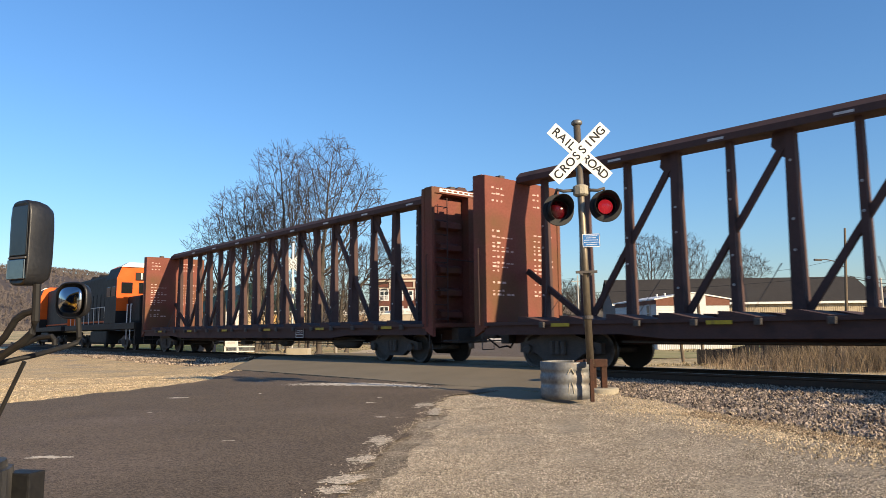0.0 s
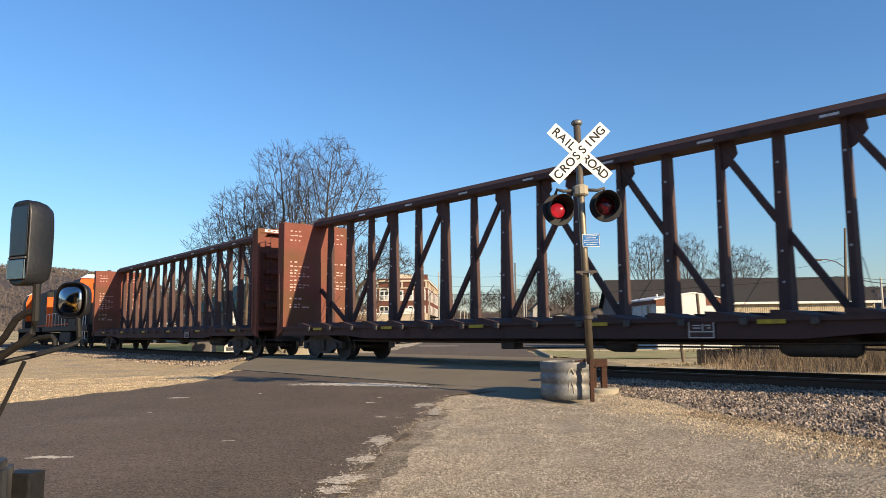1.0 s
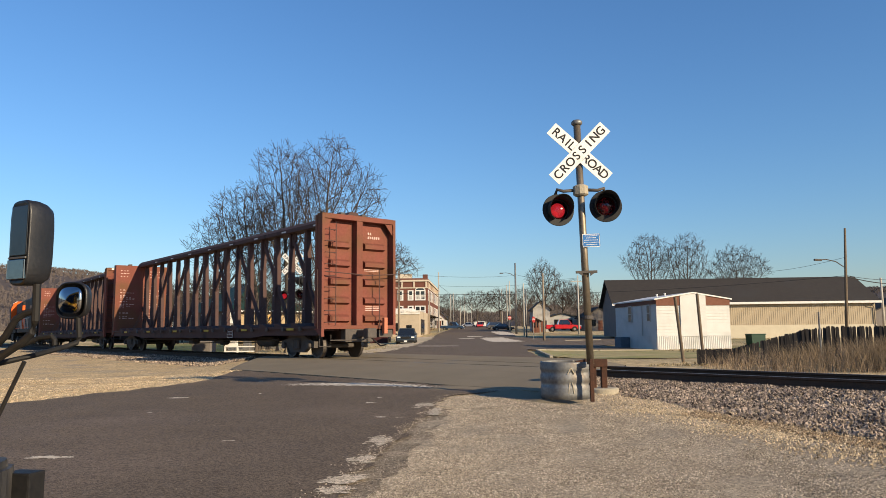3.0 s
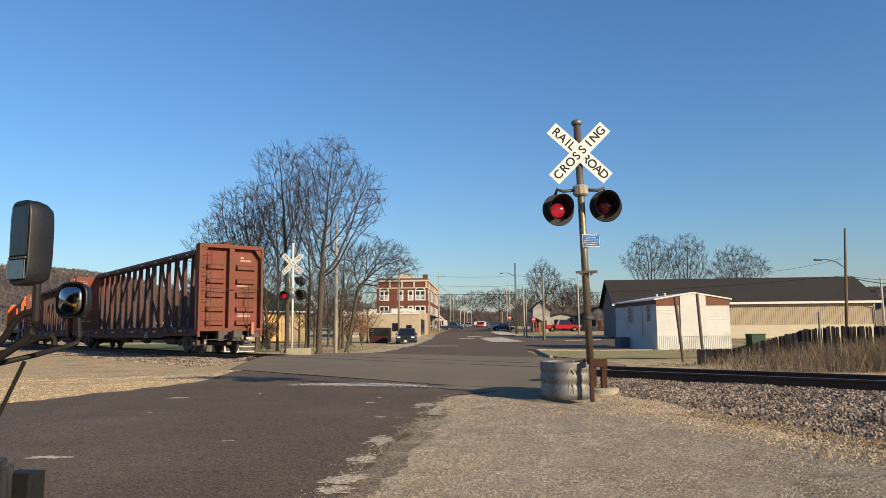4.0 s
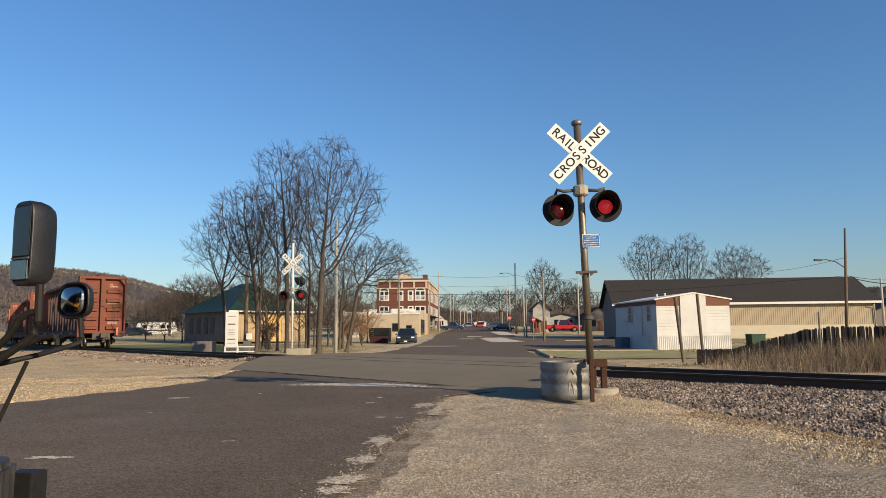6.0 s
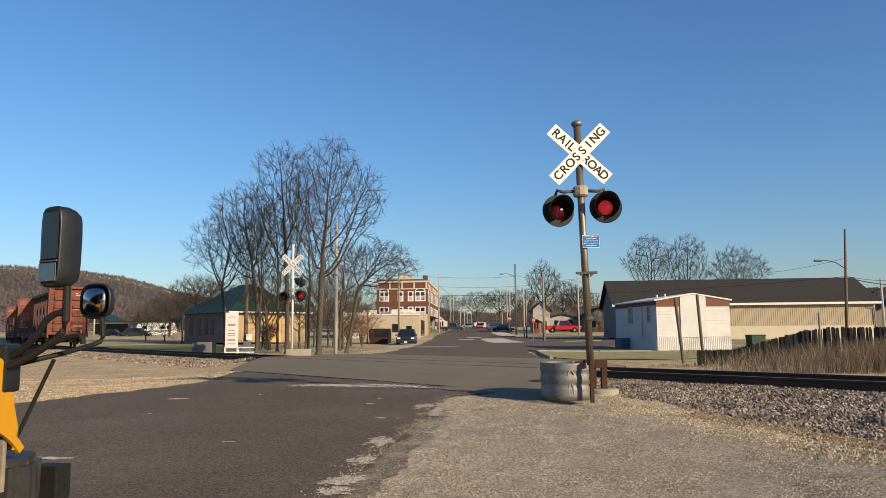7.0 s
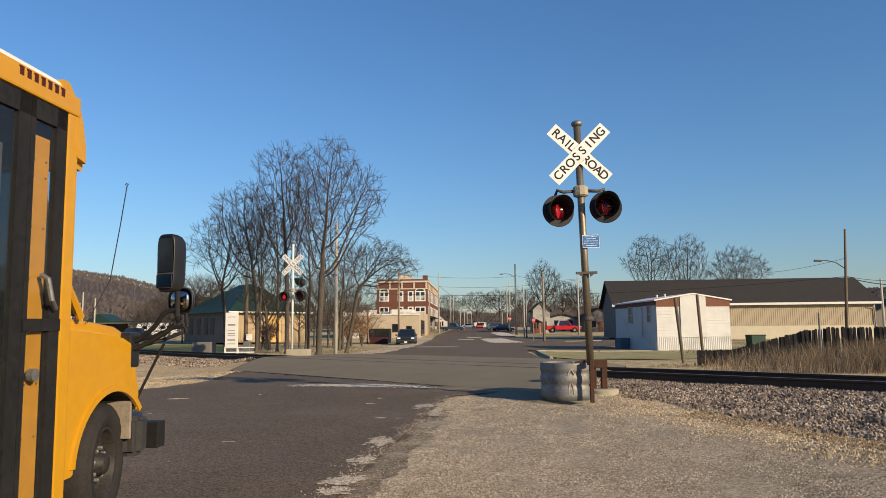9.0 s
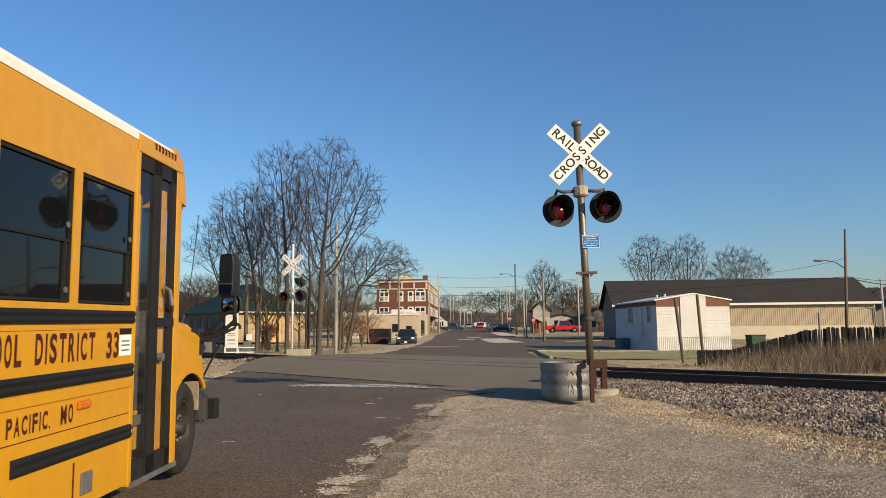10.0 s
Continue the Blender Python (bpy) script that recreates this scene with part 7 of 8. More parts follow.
def wheelie_bin(x, y, z):
    b = thing("wheelie_bin", "dark green plastic wheelie bin on the grass", "bin", pose(x, y, z, 0, 0, 15))
    part("body", prism(bmesh.new(), [(-0.22, 0.05), (0.22, 0.05), (0.28, 0.84), (-0.28, 0.84)], "y", -0.3, 0.3), BIN_GREEN, b)
    part("lid", boxed(-0.3, 0.3, -0.34, 0.32, 0.84, 0.91, 0.03), BIN_GREEN, b)
    for sx in (-1, 1):
        part("wheel", lathe(bmesh.new(), [(0.12, -0.03), (0.12, 0.03)], 14, (sx * 0.26, 0.27, 0.12), "x"), RUBBER, b)


wheelie_bin(19.44, 46, 0.02)
wheelie_bin(20.06, 46.5, 0.02)


def stop_sign(x, y, z, h, turn):
    s = thing("stop_sign", "red octagonal stop sign on a thin post", "road sign", pose(x, y, z, 0, 0, turn))
    part("post", lathe(bmesh.new(), [(0.04, 0), (0.04, h)], 8), GALV, s)
    bm = bmesh.new()
    prism(bm, [(0.38 * math.cos(radians(22.5 + 45 * i)), h - 0.1 + 0.38 * math.sin(radians(22.5 + 45 * i))) for i in range(8)], "y", -0.07, -0.055)
    plate = part("plate", bm, mat("sign_red", (0.34, 0.035, 0.035), (0.28, 0.04, 0.04), 0.5), s)
    words("STOP", 0.26, SIGN_WHITE, plate, Matrix.Translation((0, -0.074, h - 0.1)) @ Matrix.Rotation(radians(90), 4, "X"))


stop_sign(10.45, 85, 0.1, 2.54, 52)
stop_sign(12.2, 135, 1.1, 3.75 - 1.1, 20)


def vehicle(name, label, x, y, z, turn, paint, style="sedan", L=4.6, W=1.8, H=1.5):
    """A parked car; its nose points to local -y."""
    c = thing(name, label, "car", pose(x, y, z, 0, 0, turn), "cars in the town")
    h0, h1 = 0.28, H * 0.6
    side = {
        "sedan": [(-0.5, 0.25), (-0.48, 0.45), (-0.25, 0.56), (-0.1, 0.97), (0.18, 1.0), (0.36, 0.6), (0.48, 0.56), (0.5, 0.25)],
        "suv": [(-0.5, 0.2), (-0.49, 0.5), (-0.27, 0.6), (-0.12, 0.97), (0.36, 1.0), (0.47, 0.62), (0.5, 0.5), (0.5, 0.2)],
        "pickup": [(-0.5, 0.22), (-0.49, 0.5), (-0.27, 0.57), (-0.15, 0.97), (0.1, 1.0), (0.16, 0.58), (0.5, 0.58), (0.5, 0.22)],
    }[style]
    low = [(u * L, v * H) for u, v in side if v <= 0.62]
    bm = bmesh.new()
    prism(bm, low, "x", -W / 2, W / 2)
    bmesh.ops.bevel(bm, geom=list(bm.edges), offset=0.1, segments=3, affect="EDGES")
    body = part("body", bm, paint, c, smooth=False)
    top = [(u * L, v * H) for u, v in side if v > 0.55]
    i0, i1 = min(top), max(top)
    bm = bmesh.new()
    cab = [p for p in top if p[1] > 0.9 * H]
    a = [(-0.25 * L, 0.58 * H), cab[0], cab[1], ((0.15 if style == "pickup" else 0.38 if style == "sedan" else 0.47) * L, 0.58 * H)]
    prism(bm, a, "x", -W / 2 + 0.08, W / 2 - 0.08)
    for v in bm.verts:
        if v.co.z > 0.9 * H:
            v.co.x *= 0.8
    bmesh.ops.bevel(bm, geom=list(bm.edges), offset=0.05, segments=2, affect="EDGES")
    part("glazing", bm, GLASS, c, "dark windows")
    part("roof", boxed(-W * 0.37, W * 0.37, cab[0][0] + 0.02, cab[1][0] - 0.02, H - 0.05, H + 0.02, 0.03), paint, c)
    part("grille", boxed(-W * 0.22, W * 0.22, -0.505 * L, -0.48 * L, 0.36 * H, 0.5 * H, 0.02), BLACK, c)
    part("plate", boxed(-0.15, 0.15, -0.5 * L - 0.085, -0.5 * L - 0.06, 0.3, 0.43), SIGN_WHITE, c)
    for sx in (-1, 1):
        for p, q in ((a[0], a[1]), (a[3], a[2])):
            part("pillar", pipe(bmesh.new(), [(sx * (W / 2 - 0.09), p[0], p[1]), (sx * (W * 0.4 - 0.07), q[0], q[1] - 0.02)], 0.04, 6), paint, c)
        part("door_pillar", pipe(bmesh.new(), [(sx * (W / 2 - 0.085), 0.03 * L, 0.57 * H), (sx * (W * 0.4 - 0.06), 0.03 * L, H - 0.03)], 0.035, 6), BLACK, c)
        part("wing_mirror", boxed(sx * (W / 2 + 0.06) - 0.09, sx * (W / 2 + 0.06) + 0.09, -0.2 * L, -0.2 * L + 0.1, 0.6 * H, 0.6 * H + 0.15, 0.03), paint, c)
    for sy in (-0.31, 0.31):
        for sx in (-1, 1):
            part("wheel_arch", lathe(bmesh.new(), [(0.0, sx * 0.085), (0.42, sx * 0.085), (0.42, sx * -0.05)], 18, (sx * (W / 2 - 0.08), sy * L, 0.37), "x"), BLACK, c)
            w = part("wheel", lathe(bmesh.new(), [(0.33, -0.1), (0.35, -0.06), (0.35, 0.06), (0.33, 0.1), (0.0, 0.1)], 18, (sx * (W / 2 - 0.08), sy * L, 0.35), "x"), RUBBER, c)
            part("rim", lathe(bmesh.new(), [(0.0, sx * 0.115), (0.2, sx * 0.11), (0.2, sx * 0.08)], 12, (sx * (W / 2 - 0.08), sy * L, 0.35), "x"), GALV, w)
    for sx in (-1, 1):
        part("headlight", boxed(sx * W * 0.36 - 0.16, sx * W * 0.36 + 0.16, -0.502 * L - 0.02, -0.48 * L, 0.42 * H, 0.5 * H, 0.02), SIGN_WHITE, c)
    part("bumper", boxed(-W * 0.46, W * 0.46, -0.5 * L - 0.07, -0.49 * L, 0.25, 0.45, 0.04), BLACK, c)
    return c


def paint(name, c):
    return mat(name, c, tuple(v * 0.85 for v in c), 0.3, scale=1, fine=10, coat=0.5)


vehicle("suv", "dark blue grey crossover parked facing the crossing", -3.75, 74, -0.02, 0, paint("dark_blue_paint", (0.03, 0.04, 0.05)), "suv", 4.7, 1.9, 1.62)
vehicle("pickup_truck", "bright red pickup truck parked across the side street", 18.93, 116, 1.09, 90, paint("red_paint", (0.5, 0.02, 0.025)), "pickup", 5.6, 1.95, 1.85)
vehicle("pickup_truck", "blue pickup truck turning far down the street", 2, 165, 1.5, 80, paint("blue_paint", (0.028, 0.06, 0.12)), "pickup", 5.4, 1.9, 1.85)
vehicle("sedan", "small red car far down the street", 9.61, 195, 2.15, 180, paint("bright_red_paint", (0.55, 0.04, 0.03)), "sedan", 4.4, 1.8, 1.5)
vehicle("suv", "grey crossover parked along the street", 11.73, 160, 1.5, 100, paint("grey_paint", (0.08, 0.08, 0.085)), "suv", 4.7, 1.85, 1.7)
vehicle("sedan", "dark saloon car parked along the street", 12.16, 150, 1.3, 95, paint("charcoal_paint", (0.03, 0.032, 0.036)), "sedan", 4.6, 1.8, 1.45)
vehicle("sedan", "white car far down the street", 7.61, 220, 2.4, 90, paint("white_car_paint", (0.6, 0.6, 0.6)), "sedan", 4.6, 1.8, 1.5)
vehicle("sedan", "dark car parked by the far lot", -63.53, 140, 0.9, 90, paint("black_car_paint", (0.02, 0.02, 0.022)), "sedan", 4.8, 1.8, 1.5)
vehicle("suv", "dark crossover parked by the far lot", -56.75, 135, 0.8, 90, paint("dark_green_paint", (0.03, 0.04, 0.04)), "suv", 4.8, 1.85, 1.75)


def flatbed(x, y, z):
    t = thing("stake_truck", "dark old stake-bed truck seen from behind", "truck", pose(x, y, z))
    part("bed", boxed(-1.05, 1.05, -0.2, 3.2, 0.75, 0.95, 0.03), BLACK, t)
    for k in range(5):
        part("stake_board", boxed(-1.08, 1.08, -0.22, -0.17, 1.0 + k * 0.2, 1.15 + k * 0.2), BLACK, t)
    for sx in (-1, 1):
        part("side_board", boxed(sx * 1.05 - 0.03, sx * 1.05 + 0.03, -0.2, 3.2, 1.0, 1.95), BLACK, t)
        part("wheel", lathe(bmesh.new(), [(0.4, -0.13), (0.42, 0.0), (0.4, 0.13)], 16, (sx * 0.8, 0.6, 0.42), "x"), RUBBER, t)
        part("wheel", lathe(bmesh.new(), [(0.4, -0.13), (0.42, 0.0), (0.4, 0.13)], 16, (sx * 0.8, 4.2, 0.42), "x"), RUBBER, t)
    part("tailgate", boxed(-0.95, 0.95, -0.45, -0.2, 0.25, 1.05, 0.06), mat("maroon_paint", (0.06, 0.02, 0.02), None, 0.5), t, "maroon tail panel")
    part("cab", boxed(-0.95, 0.95, 3.3, 4.9, 0.5, 1.9, 0.15), BLACK, t)


flatbed(-6.91, 78, -0.24)


def camper(x, y, z):
    t = thing("camper_trailer", "white camper trailer parked by the far lot", "camper", pose(x, y, z))
    part("body", prism(bmesh.new(), [(-3.6, 0.5), (3.4, 0.5), (3.8, 1.2), (3.2, 3.0), (-3.4, 3.0), (-3.8, 2.2)], "y", -1.2, 1.2), WHITE, t)
    part("stripe", boxed(-3.4, 3.3, -1.22, -1.2, 1.2, 1.4), BLACK, t)
    for xx in (-2.4, 1.2, 2.4):
        part("window", boxed(xx, xx + 0.8, -1.23, -1.2, 1.7, 2.4), GLASS, t)
    for sx in (-0.5, 0.5):
        part("wheel", lathe(bmesh.new(), [(0.35, -0.1), (0.35, 0.1)], 14, (sx, -1.0, 0.35), "y"), RUBBER, t)


camper(-58.99, 150, 0.76)


def pavilion(x, y, z):
    t = thing("pavilion", "open tan pavilion with a low dark green roof", "shelter", pose(x, y, z))
    part("roof", prism(bmesh.new(), [(-9.5, 2.75), (9.5, 2.75), (8.5, 3.25), (-8.5, 3.25)], "y", -4, 4), GREEN_ROOF, t)
    part("gable_roof", prism(bmesh.new(), [(-7.2, 3.25), (-1.8, 3.25), (-4.5, 4.9)], "y", -3.5, 4), GREEN_ROOF, t)
    part("fascia", boxed(-9.55, 9.55, -4.1, -4.01, 2.72, 2.95), GALV, t)
    part("back_wall", boxed(-8.5, -1.0, 3.4, 3.6, 0, 2.75), GREY_WALL, t)
    for xx in (-8.4, -3, 3, 8.4):
        part("post", boxed(xx - 0.12, xx + 0.12, -3.6, -3.4, 0, 2.75), GALV, t)


pavilion(-69.87, 160, 1.04)
for tx, yy, top in ((-76.9, 150, 6.84), (-77.06, 155, 10.51), (-72.02, 150, 8.9), (-95.2, 190, 9.79)):
    utility_pole("utility_pole", tx, yy, 0.8, top, 0.16, GREY_POLE, "pale pole at the foot of the wooded hill")


def sign_board():
    """A tall white board with rows of small notices, on a low white stand."""
    x0, x1, y = -11.68, -11.01, 39
    zb, zt = 0.58, 2.41
    b = thing("notice_board", "tall white notice board beside the railway", "sign", pose((x0 + x1) / 2, y, 0))
    w = (x1 - x0) / 2
    part("panel", boxed(-w, w, -0.05, 0.05, zb, zt, 0.01), WHITE, b)
    bm = bmesh.new()
    for k, (a, h) in enumerate(((0.12, 0.03), (0.34, 0.07), (0.52, 0.03), (0.6, 0.03), (0.66, 0.02), (0.78, 0.06), (0.9, 0.03))):
        z = zt - a * (zt - zb)
        box(bm, -w * 0.6, w * 0.6, -0.056, -0.05, z - h, z)
    part("bars", bm, GREY_WALL, b, "small dark notices too far to read")
    for sx in (-1, 1):
        part("leg", boxed(sx * w - 0.04, sx * w + 0.04, -0.05, 0.05, 0.05, zb), WHITE, b)
    for z in (0.3, 0.55):
        part("rail", boxed(-w, w + 0.9, -0.06, 0.0, z - 0.03, z + 0.03), WHITE, b)
    tagged(part("relay_box", boxed(-13.65, -12.63, 39.5, 40.5, 0.1, 0.85, 0.03), GREY_WALL), "dark grey metal relay box beside the line", "box")
    tagged(part("meter_box", boxed(-12.36, -12.04, 45.6, 45.85, 0.88, 1.26, 0.02), WHITE), "small white meter box on a pole", "box")
    tagged(part("junction_cabinet", boxed(-12.43, -12.01, 45.2, 45.6, 0.2, 0.81, 0.02), GALV), "pale metal cabinet at the foot of a pole", "box")


sign_board()


def kerb_island():
    """The pale kerb and verge at the side street."""
    k = thing("kerb", "pale concrete kerb round the grass verge", "kerb", kind="structure")
    for (xa, ya), (xb, yb) in (((4.4, 30.0), (5.35, 42.2)), ((5.35, 42.2), (6.0, 43.3)), ((6.0, 43.3), (12.4, 43.3)), ((13.29, 80), (17.68, 82))):
        a, b = Vector((xa, ya, 0)), Vector((xb, yb, 0))
        n = max(2, int((b - a).length / 3))
        for i in range(n):
            p, q = a.lerp(b, i / n), a.lerp(b, (i + 0.98) / n)
            bm = bmesh.new()
            tube(bm, (p.x, p.y, ground_z(p.x, p.y) + 0.01), (q.x, q.y, ground_z(q.x, q.y) + 0.01), 0.085, n=4)
            part("kerb_stone", bm, CONCRETE, k)


kerb_island()


# ---- trees
def bare_tree(x, y, z, stem, crown, seed, step=0.22, points=900, thin=0.007, twigs=3, label="", r=0.2, rise_up=0.5, group="bare trees", bushy=0.45):
    """A winter tree grown into an egg-shaped crown: stem is a line of points from the ground to the first fork,
    crown is (x, y, low, high, half width), both from the tree's foot."""
    rnd = np.random.default_rng(seed)
    cx, cy, low, high, half = crown
    goals = []
    while len(goals) < points:
        p = rnd.uniform(-1, 1, 3)
        h = (p[2] + 1) / 2
        wide = (math.sin(math.pi * min(1.0, h * 0.92 + 0.10)) ** 0.6) * (0.55 + 0.75 * min(h * 1.6, 1.0)) / 1.3
        d = math.hypot(p[0], p[1])
        wide *= 1.0 + 0.42 * noise.noise((p[0] * 1.6 + seed, p[1] * 1.6, p[2] * 2.2))
        if d < wide and (d > 0.35 * wide or rnd.random() < 0.5):
            goals.append((cx + p[0] * half * 1.1, cy + p[1] * half * 1.1, low + h * (high - low)))
    goals = np.array(goals)
    pos, par, way = [], [], []
    a = np.array((0.0, 0.0, -0.15))
    pos.append(a), par.append(-1), way.append(np.array((0.0, 0.0, 1.0)))
    line = [a] + [np.array(q, float) for q in stem]
    for q0, q1 in zip(line, line[1:]):
        k = max(1, int(np.linalg.norm(q1 - q0) / step))
        for i in range(1, k + 1):
            p = q0 + (q1 - q0) * i / k + rnd.normal(0, 0.012, 3)
            d = p - pos[-1]
            pos.append(p), par.append(len(pos) - 2), way.append(d / np.linalg.norm(d))
    near = np.full(len(goals), 1e9)
    who = np.zeros(len(goals), int)
    live = np.ones(len(goals), bool)

    def note(first):
        for k in range(first, len(pos)):
            d = np.linalg.norm(goals - pos[k], axis=1)
            closer = d < near
            near[closer], who[closer] = d[closer], k

    note(0)
    kids = {}
    for turn in range(70):
        live &= near > step * 1.5
        if not live.any() or len(pos) > 8000:
            break
        pull = {}
        for g in np.nonzero(live)[0]:
            v = goals[g] - pos[who[g]]
            pull.setdefault(who[g], []).append(v / np.linalg.norm(v))
        first = len(pos)
        for k, vs in pull.items():
            if kids.get(k, 0) > 3:
                continue
            d = np.sum(vs, axis=0)
            d = d / (np.linalg.norm(d) + 1e-6) + way[k] * 0.7 + np.array((0, 0, rise_up)) + rnd.normal(0, 0.1, 3)
            d = d / np.linalg.norm(d)
            kids[k] = kids.get(k, 0) + 1
            pos.append(pos[k] + d * step), par.append(k), way.append(d)
        if len(pos) == first:
            break
        note(first)
    # fine twigs along the outer branches
    grown = len(pos)
    leafs = [k for k in range(grown) if kids.get(k, 0) == 0 or (kids.get(k, 0) == 1 and rnd.random() < bushy)]
    for k in leafs:
        if pos[k][2] < low * 0.8:
            continue
        for q in range(twigs + 1 if kids.get(k, 0) == 0 else 1):
            d = way[k] + rnd.normal(0, 0.5, 3) + np.array((0, 0, 0.12))
            p, last = pos[k], k
            for s in range(3):
                d = d / np.linalg.norm(d) + rnd.normal(0, 0.09, 3) + np.array((0, 0, 0.05))
                p = p + d * step * rnd.uniform(0.45, 1.2)
                pos.append(p), par.append(last), way.append(d)
                last = len(pos) - 1
    count = len(pos)
    area = np.zeros(count)
    below = [[] for k in range(count)]
    for k in range(count - 1, 0, -1):
        if area[k] == 0:
            area[k] = 1.0
        area[par[k]] += area[k]
        below[par[k]].append(k)
    size = (area / area[0]) ** 0.46 * r
    size = np.maximum(size ** 1.0, thin)
    size[0] *= 1.5
    parts = {"trunk": ([], []), "crown": ([], [])}

    def ring(out, p, d, rad, n):
        d = Vector(d).normalized()
        ref = Vector((0.3, 0.9, 0.2)) if abs(d.y) < 0.8 else Vector((0.9, 0.1, 0.3))
        u = d.cross(ref).normalized()
        w = d.cross(u)
        k = len(out[0])
        for i in range(n):
            b = 2 * math.pi * i / n
            q = Vector(p) + (u * math.cos(b) + w * math.sin(b)) * rad
            out[0].append((q.x, q.y, q.z))
        return k

    todo = [(0, 0)]
    while todo:
        root, start = todo.pop()
        chain = [root, start] if root != start else [root]
        while below[chain[-1]]:
            order = sorted(below[chain[-1]], key=lambda q: -area[q])
            for q in order[1:]:
                todo.append((chain[-1], q))
            chain.append(order[0])
        out = parts["trunk" if root == start else "crown"]
        thick = size[chain[1]] if len(chain) > 1 else thin
        n = 9 if root == start else 6 if thick > 0.04 else 4 if thick > 0.015 else 3
        last = None
        for i, k in enumerate(chain):
            rad = min(size[k], thick) if i else thick * (1.5 if root == start else 1.0)
            cur = ring(out, pos[k], way[chain[min(i + 1, len(chain) - 1)]], rad, n)
            if last is not None:
                for b in range(n):
                    out[1].append((last + b, last + (b + 1) % n, cur + (b + 1) % n, cur + b))
            last = cur
    t = thing("bare_tree", label, "tree", pose(x, y, z), group)
    for nm, m in (("trunk", BARK), ("crown", TWIG)):
        me = bpy.data.meshes.new(nm)
        me.from_pydata(parts[nm][0], [], parts[nm][1])
        me.materials.append(m)
        for pl in me.polygons:
            pl.use_smooth = True
        o = new(nm, me)
        o.parent = t
    return t


# the clump beside the far signal
bare_tree(-6.52, 38, 0.3, [(0.05, 0, 2.0), (0.15, 0, 4.2)], (0.62, 0, 3.7, 11.6, 2.65), 1, 0.19, 1800, 0.0075, 3, "large leafless tree with spreading grey limbs", 0.15, 0.06)
bare_tree(-8.71, 40.5, 0.3, [(0, 0, 2.6), (-0.1, 0, 5.0)], (-0.4, 0, 4.2, 12.1, 1.95), 2, 0.19, 1400, 0.0075, 3, "tall leafless tree beside the far signal", 0.125, 0.12)
bare_tree(-11.03, 43, 0.3, [(0.0, 0, 2.5), (-0.2, 0, 4.2)], (-0.85, 0, 4.0, 10.2, 2.15), 3, 0.2, 1200, 0.008, 3, "leafless tree behind the wooden pole", 0.115, 0.1)
bare_tree(-14.35, 48, 0.3, [(-0.1, 0, 2.5), (-0.3, 0, 3.8)], (-0.15, 0, 3.8, 9.0, 2.4), 4, 0.22, 1000, 0.0095, 3, "slim leafless tree leaning over the depot", 0.11, 0.2)
bare_tree(-5.48, 41, 0.3, [(0.35, 0, 1.6), (0.6, 0, 3.2)], (1.85, 0, 3.1, 6.2, 2.15), 5, 0.17, 1200, 0.0085, 3, "small leaning leafless tree by the street", 0.10, 0.02)
bare_tree(-8.53, 46, 0.3, [(0, 0, 2.5), (0.1, 0, 4.2)], (-0.3, 0, 4.0, 9.2, 1.8), 6, 0.24, 650, 0.009, 3, "slim leafless tree in the clump", 0.09, 0.35)
bare_tree(-10.49, 46, 0.3, [(0, 0, 2.5), (0.0, 0, 4.0)], (-0.2, 0, 3.6, 10.0, 1.9), 7, 0.24, 650, 0.009, 3, "slim leafless tree in the clump", 0.085, 0.35)
bare_tree(-11.89, 47, 0.3, [(0, 0, 2.5), (0.1, 0, 4.0)], (0.0, 0, 3.6, 9.0, 1.7), 8, 0.24, 600, 0.009, 3, "slim leafless tree in the clump", 0.08, 0.35)
bare_tree(-11.91, 50, 0.3, [(-0.35, 0, 2.5)], (-0.6, 0, 2.2, 6.6, 1.6), 9, 0.25, 500, 0.0095, 3, "low leafless tree leaning beside the signal", 0.09, 0.3)
bare_tree(-6.75, 47, 0.3, [(0.1, 0, 2.2)], (0.3, 0, 2.0, 7.2, 1.7), 10, 0.25, 500, 0.0095, 3, "low leafless tree by the grey pole", 0.09, 0.3)
for tx, yy, low, high, half, seed in ((-11.02, 62, 0.9, 5.6, 2.2, 31), (-10.6, 70, 1.0, 6.4, 2.4, 32), (-8.36, 66, 0.9, 5.2, 2.2, 33), (-8.18, 78, 1.0, 5.8, 2.4, 34), (-11.48, 58, 0.8, 4.6, 1.8, 35),
                                        (-7.78, 56, 0.6, 3.6, 1.5, 36), (-14.66, 60, 0.8, 4.4, 1.8, 37),
                                        (-12.6, 52, 0.7, 5.8, 1.9, 38), (-10.2, 54, 0.7, 6.4, 2.0, 39), (-9.2, 58, 0.8, 6.8, 2.1, 47), (-7.2, 52, 0.7, 5.6, 1.7, 48), (-13.9, 56, 0.8, 5.6, 2.0, 49)):
    bare_tree(tx, yy, 0.25, [(0, 0, 0.7)], (0, 0, low, high, half), seed, 0.3, 520, 0.0085, 3, "leafless thicket tree beside the street", 0.08, 0.35, "thicket trees")
for tx, yy, low, high, half, seed in ((-33.0, 92, 0.5, 6.2, 3.4, 51), (-37.5, 98, 0.5, 5.6, 3.6, 52), (-30.5, 96, 0.6, 6.8, 3.2, 53), (-42.5, 104, 0.6, 5.2, 3.4, 54)):
    bare_tree(tx, yy, 0.3, [(0, 0, 0.8)], (0, 0, low, high, half), seed, 0.34, 700, 0.016, 3, "dense leafless thicket tree beyond the depot", 0.09, 0.15, "thicket trees")
